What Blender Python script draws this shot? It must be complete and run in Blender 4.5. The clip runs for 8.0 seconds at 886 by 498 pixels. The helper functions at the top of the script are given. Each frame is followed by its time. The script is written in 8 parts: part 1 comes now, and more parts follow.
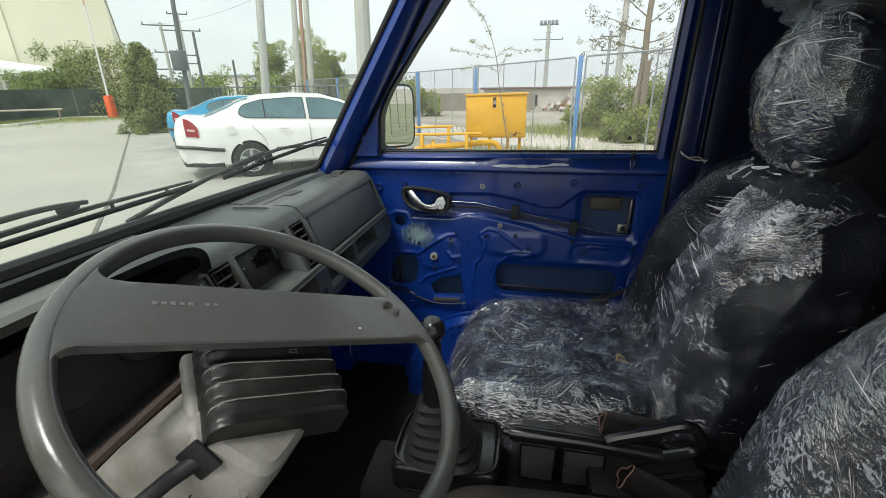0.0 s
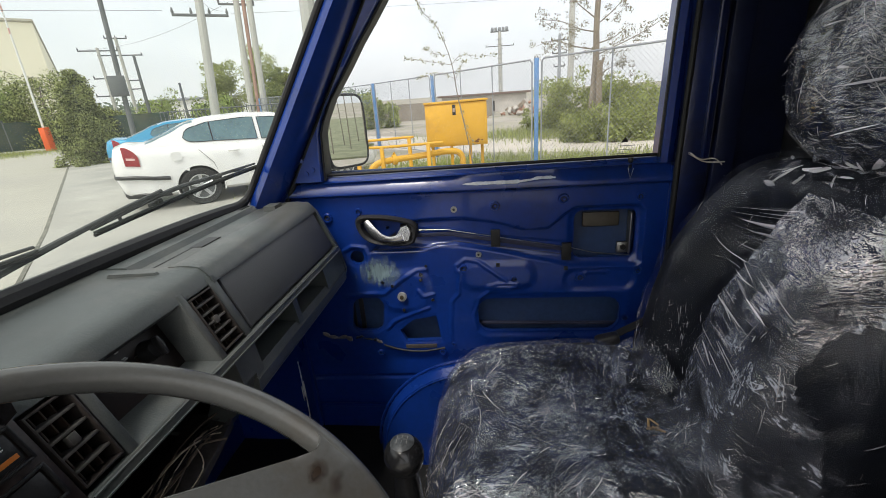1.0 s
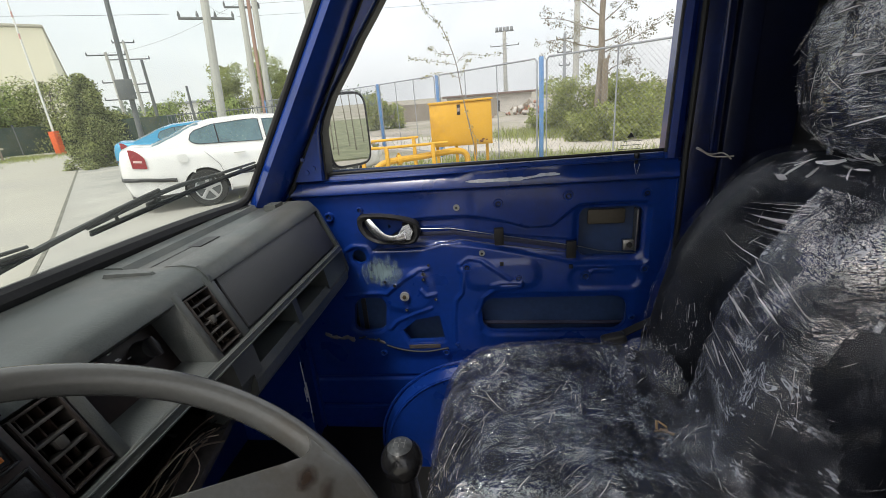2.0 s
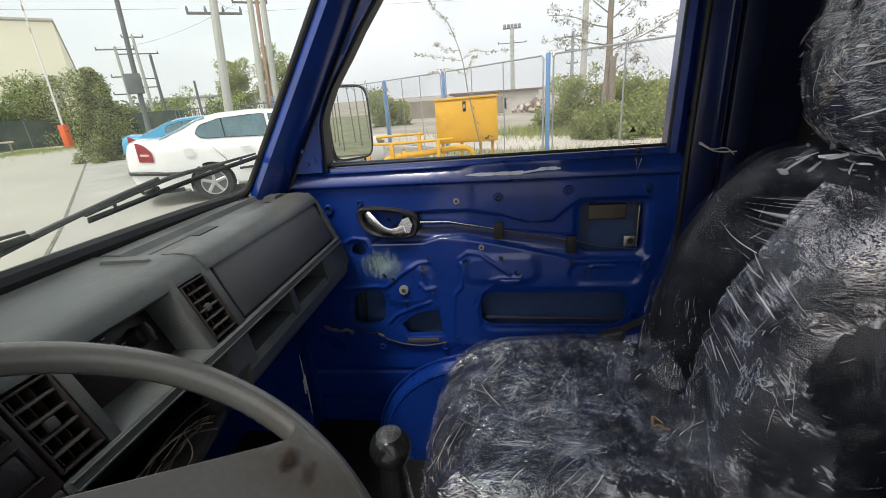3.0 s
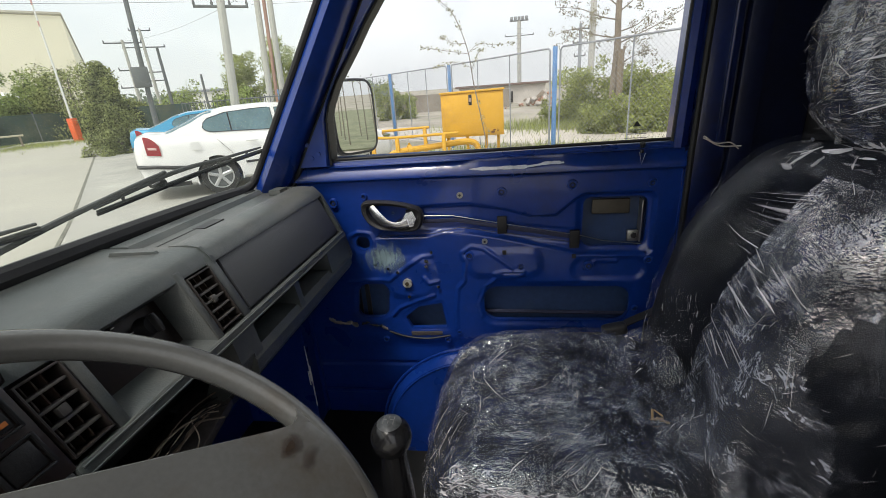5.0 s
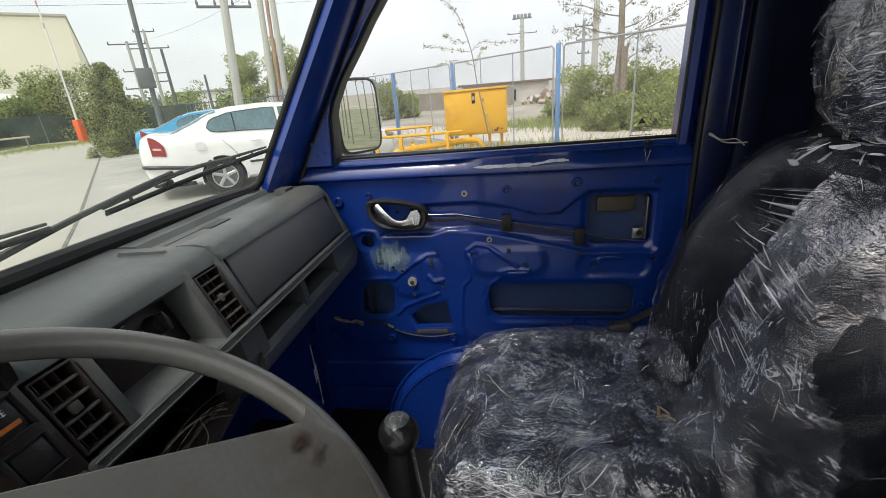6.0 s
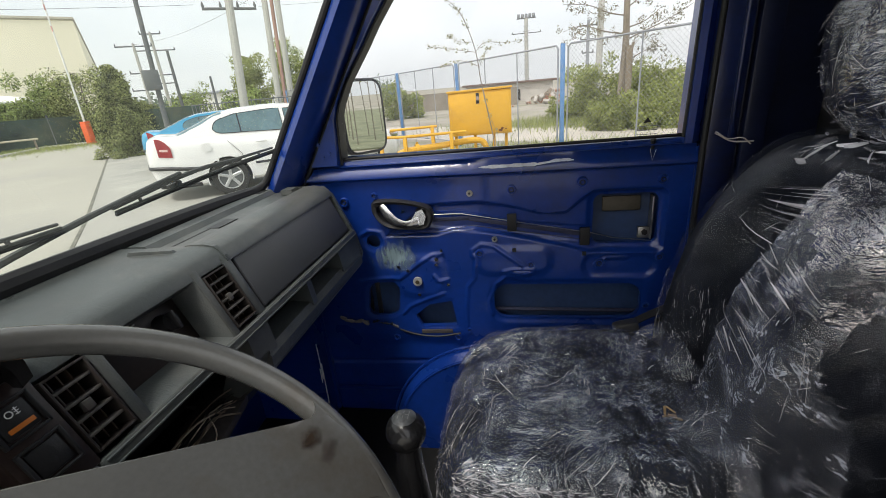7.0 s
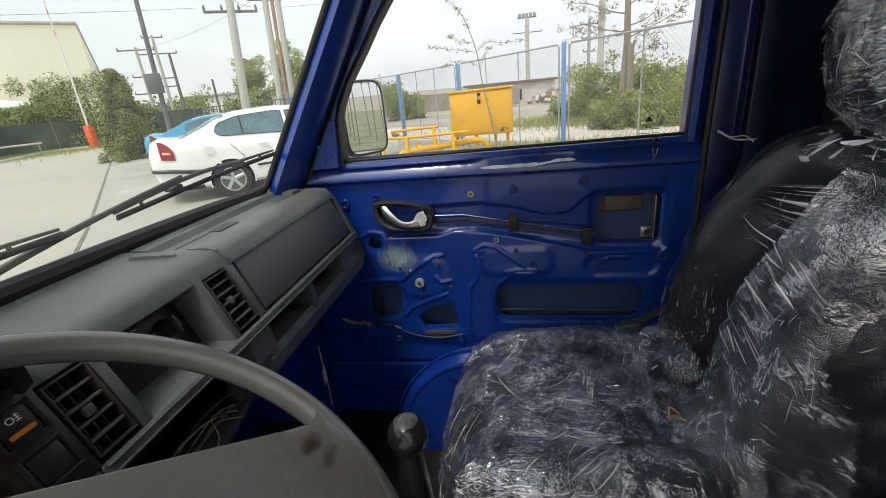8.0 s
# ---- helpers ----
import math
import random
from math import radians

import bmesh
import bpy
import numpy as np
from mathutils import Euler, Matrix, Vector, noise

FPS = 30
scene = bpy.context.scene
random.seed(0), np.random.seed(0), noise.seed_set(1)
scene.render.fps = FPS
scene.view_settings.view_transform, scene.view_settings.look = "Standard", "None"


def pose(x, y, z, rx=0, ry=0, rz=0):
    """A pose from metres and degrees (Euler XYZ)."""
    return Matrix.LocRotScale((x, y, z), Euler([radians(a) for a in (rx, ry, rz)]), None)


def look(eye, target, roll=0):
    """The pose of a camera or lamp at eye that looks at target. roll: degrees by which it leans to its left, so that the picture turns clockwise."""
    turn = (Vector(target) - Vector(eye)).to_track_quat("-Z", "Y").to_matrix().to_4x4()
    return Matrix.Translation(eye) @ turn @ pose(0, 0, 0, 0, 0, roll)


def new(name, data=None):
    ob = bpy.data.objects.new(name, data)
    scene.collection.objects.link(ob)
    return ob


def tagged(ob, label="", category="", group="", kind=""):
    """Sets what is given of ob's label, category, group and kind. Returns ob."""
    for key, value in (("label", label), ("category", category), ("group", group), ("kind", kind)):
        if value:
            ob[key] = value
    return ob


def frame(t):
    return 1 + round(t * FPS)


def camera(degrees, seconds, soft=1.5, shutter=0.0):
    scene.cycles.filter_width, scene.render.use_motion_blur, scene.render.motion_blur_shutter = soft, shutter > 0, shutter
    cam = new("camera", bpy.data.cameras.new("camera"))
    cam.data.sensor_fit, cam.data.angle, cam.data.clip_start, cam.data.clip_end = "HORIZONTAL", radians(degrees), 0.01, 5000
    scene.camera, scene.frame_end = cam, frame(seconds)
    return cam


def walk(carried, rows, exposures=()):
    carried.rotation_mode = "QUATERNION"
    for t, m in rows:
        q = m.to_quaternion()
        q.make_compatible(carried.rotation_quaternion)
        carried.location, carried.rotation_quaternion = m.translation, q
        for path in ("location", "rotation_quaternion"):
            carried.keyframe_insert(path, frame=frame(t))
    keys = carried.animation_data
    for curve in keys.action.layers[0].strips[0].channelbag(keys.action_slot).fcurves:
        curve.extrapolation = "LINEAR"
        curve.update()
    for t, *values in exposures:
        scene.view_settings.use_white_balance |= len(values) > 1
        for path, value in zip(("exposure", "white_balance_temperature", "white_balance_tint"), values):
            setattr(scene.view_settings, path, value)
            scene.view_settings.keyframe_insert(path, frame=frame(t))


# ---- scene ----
from mathutils.bvhtree import BVHTree

cam = camera(92.3, 8.0, soft=0.7)
PATH = [
    (0, (0.116, 0.229, 1.51), (-0.246, 2.064, 0.803), -0.8),
    (0.5, (0.074, 0.451, 1.493), (-0.157, 2.315, 0.806), -3.2),
    (1, (0.075, 0.502, 1.496), (-0.15, 2.371, 0.822), -4.1),
    (1.5, (0.077, 0.516, 1.493), (-0.163, 2.386, 0.823), -4.6),
    (3, (0.096, 0.519, 1.473), (-0.179, 2.38, 0.793), -4.2),
    (3.5, (0.101, 0.517, 1.474), (-0.177, 2.374, 0.786), -4.0),
    (4, (0.101, 0.514, 1.473), (-0.18, 2.368, 0.775), -3.7),
    (4.5, (0.103, 0.513, 1.474), (-0.187, 2.364, 0.773), -3.9),
    (6, (0.1, 0.51, 1.474), (-0.218, 2.353, 0.766), -4.7),
    (6.5, (0.097, 0.504, 1.475), (-0.23, 2.346, 0.77), -4.7),
    (7, (0.098, 0.506, 1.474), (-0.24, 2.346, 0.769), -5.0),
    (7.5, (0.1, 0.508, 1.474), (-0.246, 2.348, 0.771), -5.3),
    (8, (0.1, 0.51, 1.475), (-0.25, 2.349, 0.772), -5.6),
]
walk(cam, [(t, look(eye, target, roll)) for t, eye, target, roll in PATH],
     exposures=[(0, 0.0, 6350, 3), (0.5, 0.0, 6430, 7), (1.2, 0.0, 6500, 10), (8, 0.0, 6500, 10)])

# ---------------------------------------------------------------- world and light
world = bpy.data.worlds.new("overcast_sky")
scene.world = world
world.use_nodes = True
wn, wl = world.node_tree.nodes, world.node_tree.links
wn.clear()
w_out = wn.new("ShaderNodeOutputWorld")
w_bg = wn.new("ShaderNodeBackground")
w_sky = wn.new("ShaderNodeTexSky")
w_sky.sky_type = "NISHITA"
w_sky.sun_disc = False
w_sky.sun_elevation = radians(48)
w_sky.sun_rotation = radians(200)
w_sky.dust_density = 6.0
w_bg.inputs["Strength"].default_value = 0.05
w_cloud = wn.new("ShaderNodeBackground")
w_cloud.inputs["Strength"].default_value = 1.1
w_tc = wn.new("ShaderNodeTexCoord")
w_noise = wn.new("ShaderNodeTexNoise")
w_noise.inputs["Scale"].default_value = 2.2
w_noise.inputs["Detail"].default_value = 5
w_ramp = wn.new("ShaderNodeValToRGB")
w_ramp.color_ramp.elements[0].position, w_ramp.color_ramp.elements[0].color = 0.3, (0.75, 0.77, 0.79, 1)
w_ramp.color_ramp.elements[1].position, w_ramp.color_ramp.elements[1].color = 0.68, (0.95, 0.945, 0.95, 1)
w_map = wn.new("ShaderNodeMapping")
w_map.inputs["Scale"].default_value = (1, 1, 2.5)
wl.new(w_tc.outputs["Generated"], w_map.inputs["Vector"])
wl.new(w_map.outputs["Vector"], w_noise.inputs["Vector"])
wl.new(w_noise.outputs["Fac"], w_ramp.inputs["Fac"])
wl.new(w_ramp.outputs["Color"], w_cloud.inputs["Color"])
wl.new(w_sky.outputs["Color"], w_bg.inputs["Color"])
w_add = wn.new("ShaderNodeAddShader")
wl.new(w_bg.outputs["Background"], w_add.inputs[0])
wl.new(w_cloud.outputs["Background"], w_add.inputs[1])
wl.new(w_add.outputs["Shader"], w_out.inputs["Surface"])

sun = new("sun", bpy.data.lights.new("sun", "SUN"))
sun.data.energy = 2.5
sun.data.angle = radians(14)
sun.data.color = (1.0, 0.97, 0.92)
sun.matrix_world = look((0, 0, 30), (6, 14, 0))

# ---------------------------------------------------------------- materials


def principled(name):
    m = bpy.data.materials.new(name)
    m.use_nodes = True
    return m, m.node_tree.nodes, m.node_tree.links, m.node_tree.nodes["Principled BSDF"]


def surface(name, color, rough=0.6, metal=0.0, vary=0.25, scale=8.0, fine=120.0, bump=0.15, spec=0.5, coat=0.0, dirt=None, dirt_amount=0.0,
            stretch=(1, 1, 1), per_object=0.0, rough_vary=0.12):
    """A painted, moulded or mineral surface: two scales of colour variation, fine relief, optional stains."""
    m, n, l, b = principled(name)
    tc = n.new("ShaderNodeTexCoord")
    mp = n.new("ShaderNodeMapping")
    mp.inputs["Scale"].default_value = stretch
    l.new(tc.outputs["Object"], mp.inputs["Vector"])
    big = n.new("ShaderNodeTexNoise")
    big.inputs["Scale"].default_value = scale
    big.inputs["Detail"].default_value = 4
    small = n.new("ShaderNodeTexNoise")
    small.inputs["Scale"].default_value = fine
    small.inputs["Detail"].default_value = 3
    for t in (big, small):
        l.new(mp.outputs["Vector"], t.inputs["Vector"])
    mixf = n.new("ShaderNodeMath")
    mixf.operation = "MULTIPLY_ADD"
    mixf.inputs[1].default_value = 0.4
    l.new(small.outputs["Fac"], mixf.inputs[0])
    sc = n.new("ShaderNodeMath")
    sc.operation = "MULTIPLY"
    sc.inputs[1].default_value = 0.6
    l.new(big.outputs["Fac"], sc.inputs[0])
    l.new(sc.outputs[0], mixf.inputs[2])
    ramp = n.new("ShaderNodeValToRGB")
    lo = [c * (1 - vary) for c in color]
    hi = [min(1, c * (1 + vary)) for c in color]
    ramp.color_ramp.elements[0].position, ramp.color_ramp.elements[0].color = 0.32, (*lo, 1)
    ramp.color_ramp.elements[1].position, ramp.color_ramp.elements[1].color = 0.68, (*hi, 1)
    l.new(mixf.outputs[0], ramp.inputs["Fac"])
    col = ramp.outputs["Color"]
    if dirt:
        dn = n.new("ShaderNodeTexNoise")
        dn.inputs["Scale"].default_value = scale * 0.6
        dn.inputs["Detail"].default_value = 8
        dn.inputs["Roughness"].default_value = 0.7
        l.new(mp.outputs["Vector"], dn.inputs["Vector"])
        dr = n.new("ShaderNodeValToRGB")
        dr.color_ramp.elements[0].position = 0.62 - 0.3 * dirt_amount
        dr.color_ramp.elements[1].position = 0.80 - 0.2 * dirt_amount
        l.new(dn.outputs["Fac"], dr.inputs["Fac"])
        mx = n.new("ShaderNodeMixRGB")
        mx.inputs["Color2"].default_value = (*dirt, 1)
        l.new(dr.outputs["Color"], mx.inputs["Fac"])
        l.new(col, mx.inputs["Color1"])
        col = mx.outputs["Color"]
    if per_object:
        oi = n.new("ShaderNodeObjectInfo")
        hv = n.new("ShaderNodeHueSaturation")
        mr = n.new("ShaderNodeMapRange")
        mr.inputs["To Min"].default_value, mr.inputs["To Max"].default_value = 1 - per_object, 1 + per_object
        l.new(oi.outputs["Random"], mr.inputs["Value"])
        l.new(mr.outputs["Result"], hv.inputs["Value"])
        l.new(col, hv.inputs["Color"])
        col = hv.outputs["Color"]
    l.new(col, b.inputs["Base Color"])
    rr = n.new("ShaderNodeMapRange")
    rr.inputs["To Min"].default_value, rr.inputs["To Max"].default_value = max(0.03, rough - rough_vary), min(1, rough + rough_vary)
    l.new(big.outputs["Fac"], rr.inputs["Value"])
    l.new(rr.outputs["Result"], b.inputs["Roughness"])
    b.inputs["Metallic"].default_value = metal
    b.inputs["Specular IOR Level"].default_value = spec
    if coat:
        b.inputs["Coat Weight"].default_value = coat
        b.inputs["Coat Roughness"].default_value = 0.08
    if bump:
        bp = n.new("ShaderNodeBump")
        bp.inputs["Strength"].default_value = bump
        bp.inputs["Distance"].default_value = 0.002
        l.new(small.outputs["Fac"], bp.inputs["Height"])
        l.new(bp.outputs["Normal"], b.inputs["Normal"])
    return m


def thin_glass(name, tint=(0.95, 0.97, 0.96), gloss=0.06, haze=0.0):
    """A pane: clear, with a mirror's gloss that grows at a slant."""
    m, n, l, b = principled(name)
    n.remove(b)
    out = n["Material Output"]
    tr = n.new("ShaderNodeBsdfTransparent")
    tr.inputs["Color"].default_value = (*tint, 1)
    gl = n.new("ShaderNodeBsdfGlossy")
    gl.inputs["Roughness"].default_value = 0.03
    gl.inputs["Color"].default_value = (0.9, 0.95, 1, 1)
    fr = n.new("ShaderNodeLayerWeight")
    fr.inputs["Blend"].default_value = 0.5
    pw = n.new("ShaderNodeMath")
    pw.operation = "POWER"
    pw.inputs[1].default_value = 4.5
    l.new(fr.outputs["Facing"], pw.inputs[0])
    mu = n.new("ShaderNodeMath")
    mu.operation = "MULTIPLY_ADD"
    mu.inputs[1].default_value = 0.55
    mu.inputs[2].default_value = gloss
    l.new(pw.outputs[0], mu.inputs[0])
    mx = n.new("ShaderNodeMixShader")
    l.new(mu.outputs[0], mx.inputs["Fac"])
    l.new(tr.outputs["BSDF"], mx.inputs[1])
    l.new(gl.outputs["BSDF"], mx.inputs[2])
    last = mx
    if haze:
        tc = n.new("ShaderNodeTexCoord")
        no = n.new("ShaderNodeTexNoise")
        no.inputs["Scale"].default_value = 5
        no.inputs["Detail"].default_value = 6
        l.new(tc.outputs["Object"], no.inputs["Vector"])
        mr = n.new("ShaderNodeMapRange")
        mr.inputs["From Min"].default_value, mr.inputs["From Max"].default_value = 0.35, 0.75
        mr.inputs["To Min"].default_value, mr.inputs["To Max"].default_value = haze * 0.5, haze
        l.new(no.outputs["Fac"], mr.inputs["Value"])
        df = n.new("ShaderNodeBsdfTranslucent")
        df.inputs["Color"].default_value = (0.6, 0.63, 0.58, 1)
        m2 = n.new("ShaderNodeMixShader")
        l.new(mr.outputs["Result"], m2.inputs["Fac"])
        l.new(mx.outputs["Shader"], m2.inputs[1])
        l.new(df.outputs["BSDF"], m2.inputs[2])
        last = m2
    l.new(last.outputs["Shader"], out.inputs["Surface"])
    return m


def cling_film(name, layers, gloss=0.16, relief=1.0, milk=0.012, white=0.25, patch=0.6, cells=26, rough=0.13, wander=0.07, tint=(0.97, 0.98, 1.0)):
    """Crumpled clear wrapping film: see-through, with sharp gloss on ridged folds that run in a few drawn directions;
    diffuse white crests paint in extra highlights.
    """
    m, n, l, b = principled(name)
    n.remove(b)
    out = n["Material Output"]

    def math_node(op, a, c=None, third=None, clamp=False):
        k = n.new("ShaderNodeMath")
        k.operation, k.use_clamp = op, clamp
        for i, v in enumerate((a, c, third)):
            if v is None:
                continue
            if isinstance(v, (int, float)):
                k.inputs[i].default_value = v
            else:
                l.new(v, k.inputs[i])
        return k.outputs[0]

    def noise_node(vec, scale, detail, rough_=0.5, distort=0.0):
        k = n.new("ShaderNodeTexNoise")
        k.inputs["Scale"].default_value, k.inputs["Detail"].default_value = scale, detail
        k.inputs["Roughness"].default_value, k.inputs["Distortion"].default_value = rough_, distort
        l.new(vec, k.inputs["Vector"])
        return k

    def span_node(v, a, c, lo=0.0, hi=1.0):
        k = n.new("ShaderNodeMapRange")
        k.inputs["From Min"].default_value, k.inputs["From Max"].default_value = a, c
        k.inputs["To Min"].default_value, k.inputs["To Max"].default_value = lo, hi
        l.new(v, k.inputs["Value"])
        return k.outputs["Result"]

    tc = n.new("ShaderNodeTexCoord")
    warp = noise_node(tc.outputs["Object"], 7, 2)
    va = n.new("ShaderNodeVectorMath")
    va.operation = "MULTIPLY_ADD"
    va.inputs[1].default_value = (wander, wander, wander)
    l.new(warp.outputs["Color"], va.inputs[0])
    l.new(tc.outputs["Object"], va.inputs[2])
    height = lines = None
    for i, (turn, along, across, weight) in enumerate(layers):
        mp = n.new("ShaderNodeMapping")
        mp.inputs["Rotation"].default_value = turn
        l.new(va.outputs["Vector"], mp.inputs["Vector"])
        sc = n.new("ShaderNodeMapping")
        sc.inputs["Scale"].default_value = (along, across, across)
        sc.inputs["Location"].default_value = (3.7 * i, 1.9 * i, 5.1 * i)
        l.new(mp.outputs["Vector"], sc.inputs["Vector"])
        f = noise_node(sc.outputs["Vector"], 1.0, 2.5, 0.55, 0.25).outputs["Fac"]
        ridge = math_node("SUBTRACT", 1.0, math_node("MULTIPLY", math_node("ABSOLUTE", math_node("SUBTRACT", f, 0.5)), 3.2), clamp=True)
        where = span_node(noise_node(mp.outputs["Vector"], 11 + 3 * i, 2).outputs["Fac"], 0.40, 0.62)
        ridge = math_node("MULTIPLY", math_node("MULTIPLY", ridge, where), weight)
        # fold crests: their highlights are mixed in below as diffuse white
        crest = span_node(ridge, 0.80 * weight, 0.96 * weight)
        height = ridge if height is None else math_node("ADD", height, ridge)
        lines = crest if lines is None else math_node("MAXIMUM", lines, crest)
    if cells:
        vor = n.new("ShaderNodeTexVoronoi")
        vor.inputs["Scale"].default_value = cells
        l.new(va.outputs["Vector"], vor.inputs["Vector"])
        height = math_node("ADD", height, math_node("MULTIPLY", vor.outputs["Distance"], 0.9))
    bp = n.new("ShaderNodeBump")
    bp.inputs["Strength"].default_value = relief
    bp.inputs["Distance"].default_value = 0.0045
    l.new(height, bp.inputs["Height"])
    gl = n.new("ShaderNodeBsdfGlossy")
    gl.inputs["Roughness"].default_value = rough
    gl.inputs["Color"].default_value = (*tint, 1)
    l.new(bp.outputs["Normal"], gl.inputs["Normal"])
    tr = n.new("ShaderNodeBsdfTransparent")
    tr.inputs["Color"].default_value = (0.93, 0.94, 0.95, 1)
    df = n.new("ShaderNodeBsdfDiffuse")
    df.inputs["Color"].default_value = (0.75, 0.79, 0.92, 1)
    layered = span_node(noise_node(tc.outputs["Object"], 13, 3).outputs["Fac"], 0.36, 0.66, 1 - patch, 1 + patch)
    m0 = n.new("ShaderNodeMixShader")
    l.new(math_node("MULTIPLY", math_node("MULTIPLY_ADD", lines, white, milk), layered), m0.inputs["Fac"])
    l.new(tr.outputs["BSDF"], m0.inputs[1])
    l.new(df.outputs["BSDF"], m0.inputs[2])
    fr = n.new("ShaderNodeLayerWeight")
    l.new(bp.outputs["Normal"], fr.inputs["Normal"])
    grazing = math_node("MULTIPLY", math_node("POWER", fr.outputs["Facing"], 3.5), min(0.55, 3.5 * gloss))
    mx = n.new("ShaderNodeMixShader")
    l.new(math_node("MULTIPLY_ADD", layered, gloss, grazing, clamp=True), mx.inputs["Fac"])
    l.new(m0.outputs["Shader"], mx.inputs[1])
    l.new(gl.outputs["BSDF"], mx.inputs[2])
    l.new(mx.outputs["Shader"], out.inputs["Surface"])
    return m


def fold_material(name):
    """Stretched creases of the film: white colour stands in for their highlights, from faint to bright, each with its
    own gloss.
    """
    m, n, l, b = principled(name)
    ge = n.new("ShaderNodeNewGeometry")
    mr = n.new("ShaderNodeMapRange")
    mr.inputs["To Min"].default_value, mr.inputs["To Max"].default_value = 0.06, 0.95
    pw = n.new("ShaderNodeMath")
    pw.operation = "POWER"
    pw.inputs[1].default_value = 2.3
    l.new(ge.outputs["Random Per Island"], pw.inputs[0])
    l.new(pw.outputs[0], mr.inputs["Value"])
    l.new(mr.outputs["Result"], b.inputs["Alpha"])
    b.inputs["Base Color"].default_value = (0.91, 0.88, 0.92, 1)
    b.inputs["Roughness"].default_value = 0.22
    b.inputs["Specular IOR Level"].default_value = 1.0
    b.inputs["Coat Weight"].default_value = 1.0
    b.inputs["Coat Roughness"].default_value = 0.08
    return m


def smear_material(name, color, centre, half, up=2, streaks=(130, 10, 32), most=0.75):
    """A thin smear of paint: solid in the middle, breaking up into upright streaks towards its edge."""
    m, n, l, b = principled(name)
    tc = n.new("ShaderNodeTexCoord")
    mp = n.new("ShaderNodeMapping")
    inv = [1 / half[0], 0, 0]
    inv[up] = 1 / half[1]
    mp.inputs["Location"].default_value = [-c * k for c, k in zip(centre, inv)]
    mp.inputs["Scale"].default_value = inv
    l.new(tc.outputs["Object"], mp.inputs["Vector"])
    ln = n.new("ShaderNodeVectorMath")
    ln.operation = "LENGTH"
    l.new(mp.outputs["Vector"], ln.inputs[0])
    sm = n.new("ShaderNodeMapping")
    sm.inputs["Scale"].default_value = streaks
    l.new(tc.outputs["Object"], sm.inputs["Vector"])
    streak = n.new("ShaderNodeTexNoise")
    streak.inputs["Scale"].default_value, streak.inputs["Detail"].default_value = 1.0, 4
    l.new(sm.outputs["Vector"], streak.inputs["Vector"])
    sub = n.new("ShaderNodeMath")
    sub.operation = "MULTIPLY_ADD"
    sub.inputs[1].default_value = 1.5
    l.new(streak.outputs["Fac"], sub.inputs[0])
    neg = n.new("ShaderNodeMath")
    neg.operation = "MULTIPLY"
    neg.inputs[1].default_value = -1.0
    l.new(ln.outputs["Value"], neg.inputs[0])
    l.new(neg.outputs[0], sub.inputs[2])
    mr = n.new("ShaderNodeMapRange")
    mr.inputs["From Min"].default_value, mr.inputs["From Max"].default_value = -0.25, 0.55
    mr.inputs["To Max"].default_value = most
    l.new(sub.outputs[0], mr.inputs["Value"])
    l.new(mr.outputs["Result"], b.inputs["Alpha"])
    b.inputs["Base Color"].default_value = (*color, 1)
    b.inputs["Roughness"].default_value = 0.5
    return m


def leaf_material(name, color, vary=0.45):
    """Leaves: diffuse with some light coming through."""
    m, n, l, b = principled(name)
    ge = n.new("ShaderNodeNewGeometry")
    ramp = n.new("ShaderNodeValToRGB")
    ramp.color_ramp.elements[0].color = (*[c * (1 - vary) for c in color], 1)
    ramp.color_ramp.elements[1].color = (*[c * (1 + vary) for c in color], 1)
    l.new(ge.outputs["Random Per Island"], ramp.inputs["Fac"])
    l.new(ramp.outputs["Color"], b.inputs["Base Color"])
    b.inputs["Roughness"].default_value = 0.5
    b.inputs["Specular IOR Level"].default_value = 0.4
    tl = n.new("ShaderNodeBsdfTranslucent")
    l.new(ramp.outputs["Color"], tl.inputs["Color"])
    mx = n.new("ShaderNodeMixShader")
    mx.inputs["Fac"].default_value = 0.5
    l.new(b.outputs["BSDF"], mx.inputs[1])
    l.new(tl.outputs["BSDF"], mx.inputs[2])
    l.new(mx.outputs["Shader"], n["Material Output"].inputs["Surface"])
    return m


BLUE = surface("blue_car_paint", (0.0045, 0.0295, 0.200), 0.30, 0, 0.16, 5, 60, 0.04, 0.45, coat=0.55, dirt=(0.012, 0.022, 0.075), dirt_amount=0.3)
# darker copy of the cab blue: the post's shade is put into its paint
PILLAR_BLUE = surface("shaded_blue_post_paint", (0.006, 0.016, 0.085), 0.32, 0, 0.3, 6, 60, 0.08, 0.5, coat=0.4, dirt=(0.012, 0.014, 0.03), dirt_amount=0.4)
NAVY = surface("shaded_navy_paint", (0.006, 0.010, 0.036), 0.45, 0, 0.3, 6, 60, 0.1, 0.4)
BLUE_DARK = surface("dusty_blue_inner_skin", (0.020, 0.045, 0.13), 0.6, 0, 0.3, 6, 60, 0.1, 0.3, dirt=(0.05, 0.055, 0.06), dirt_amount=0.5)
INNER_SKIN = surface("dusty_grey_blue_inner_skin", (0.034, 0.062, 0.150), 0.55, 0, 0.25, 6, 60, 0.1, 0.3, dirt=(0.060, 0.075, 0.105), dirt_amount=0.4)
GREY_DASH = surface("grained_grey_plastic", (0.070, 0.080, 0.078), 0.36, 0, 0.24, 9, 420, 0.28, 0.5, dirt=(0.125, 0.124, 0.114), dirt_amount=0.55, rough_vary=0.2)
GREY_LID = surface("dark_grained_plastic", (0.07, 0.073, 0.078), 0.5, 0, 0.12, 6, 420, 0.4, 0.45)
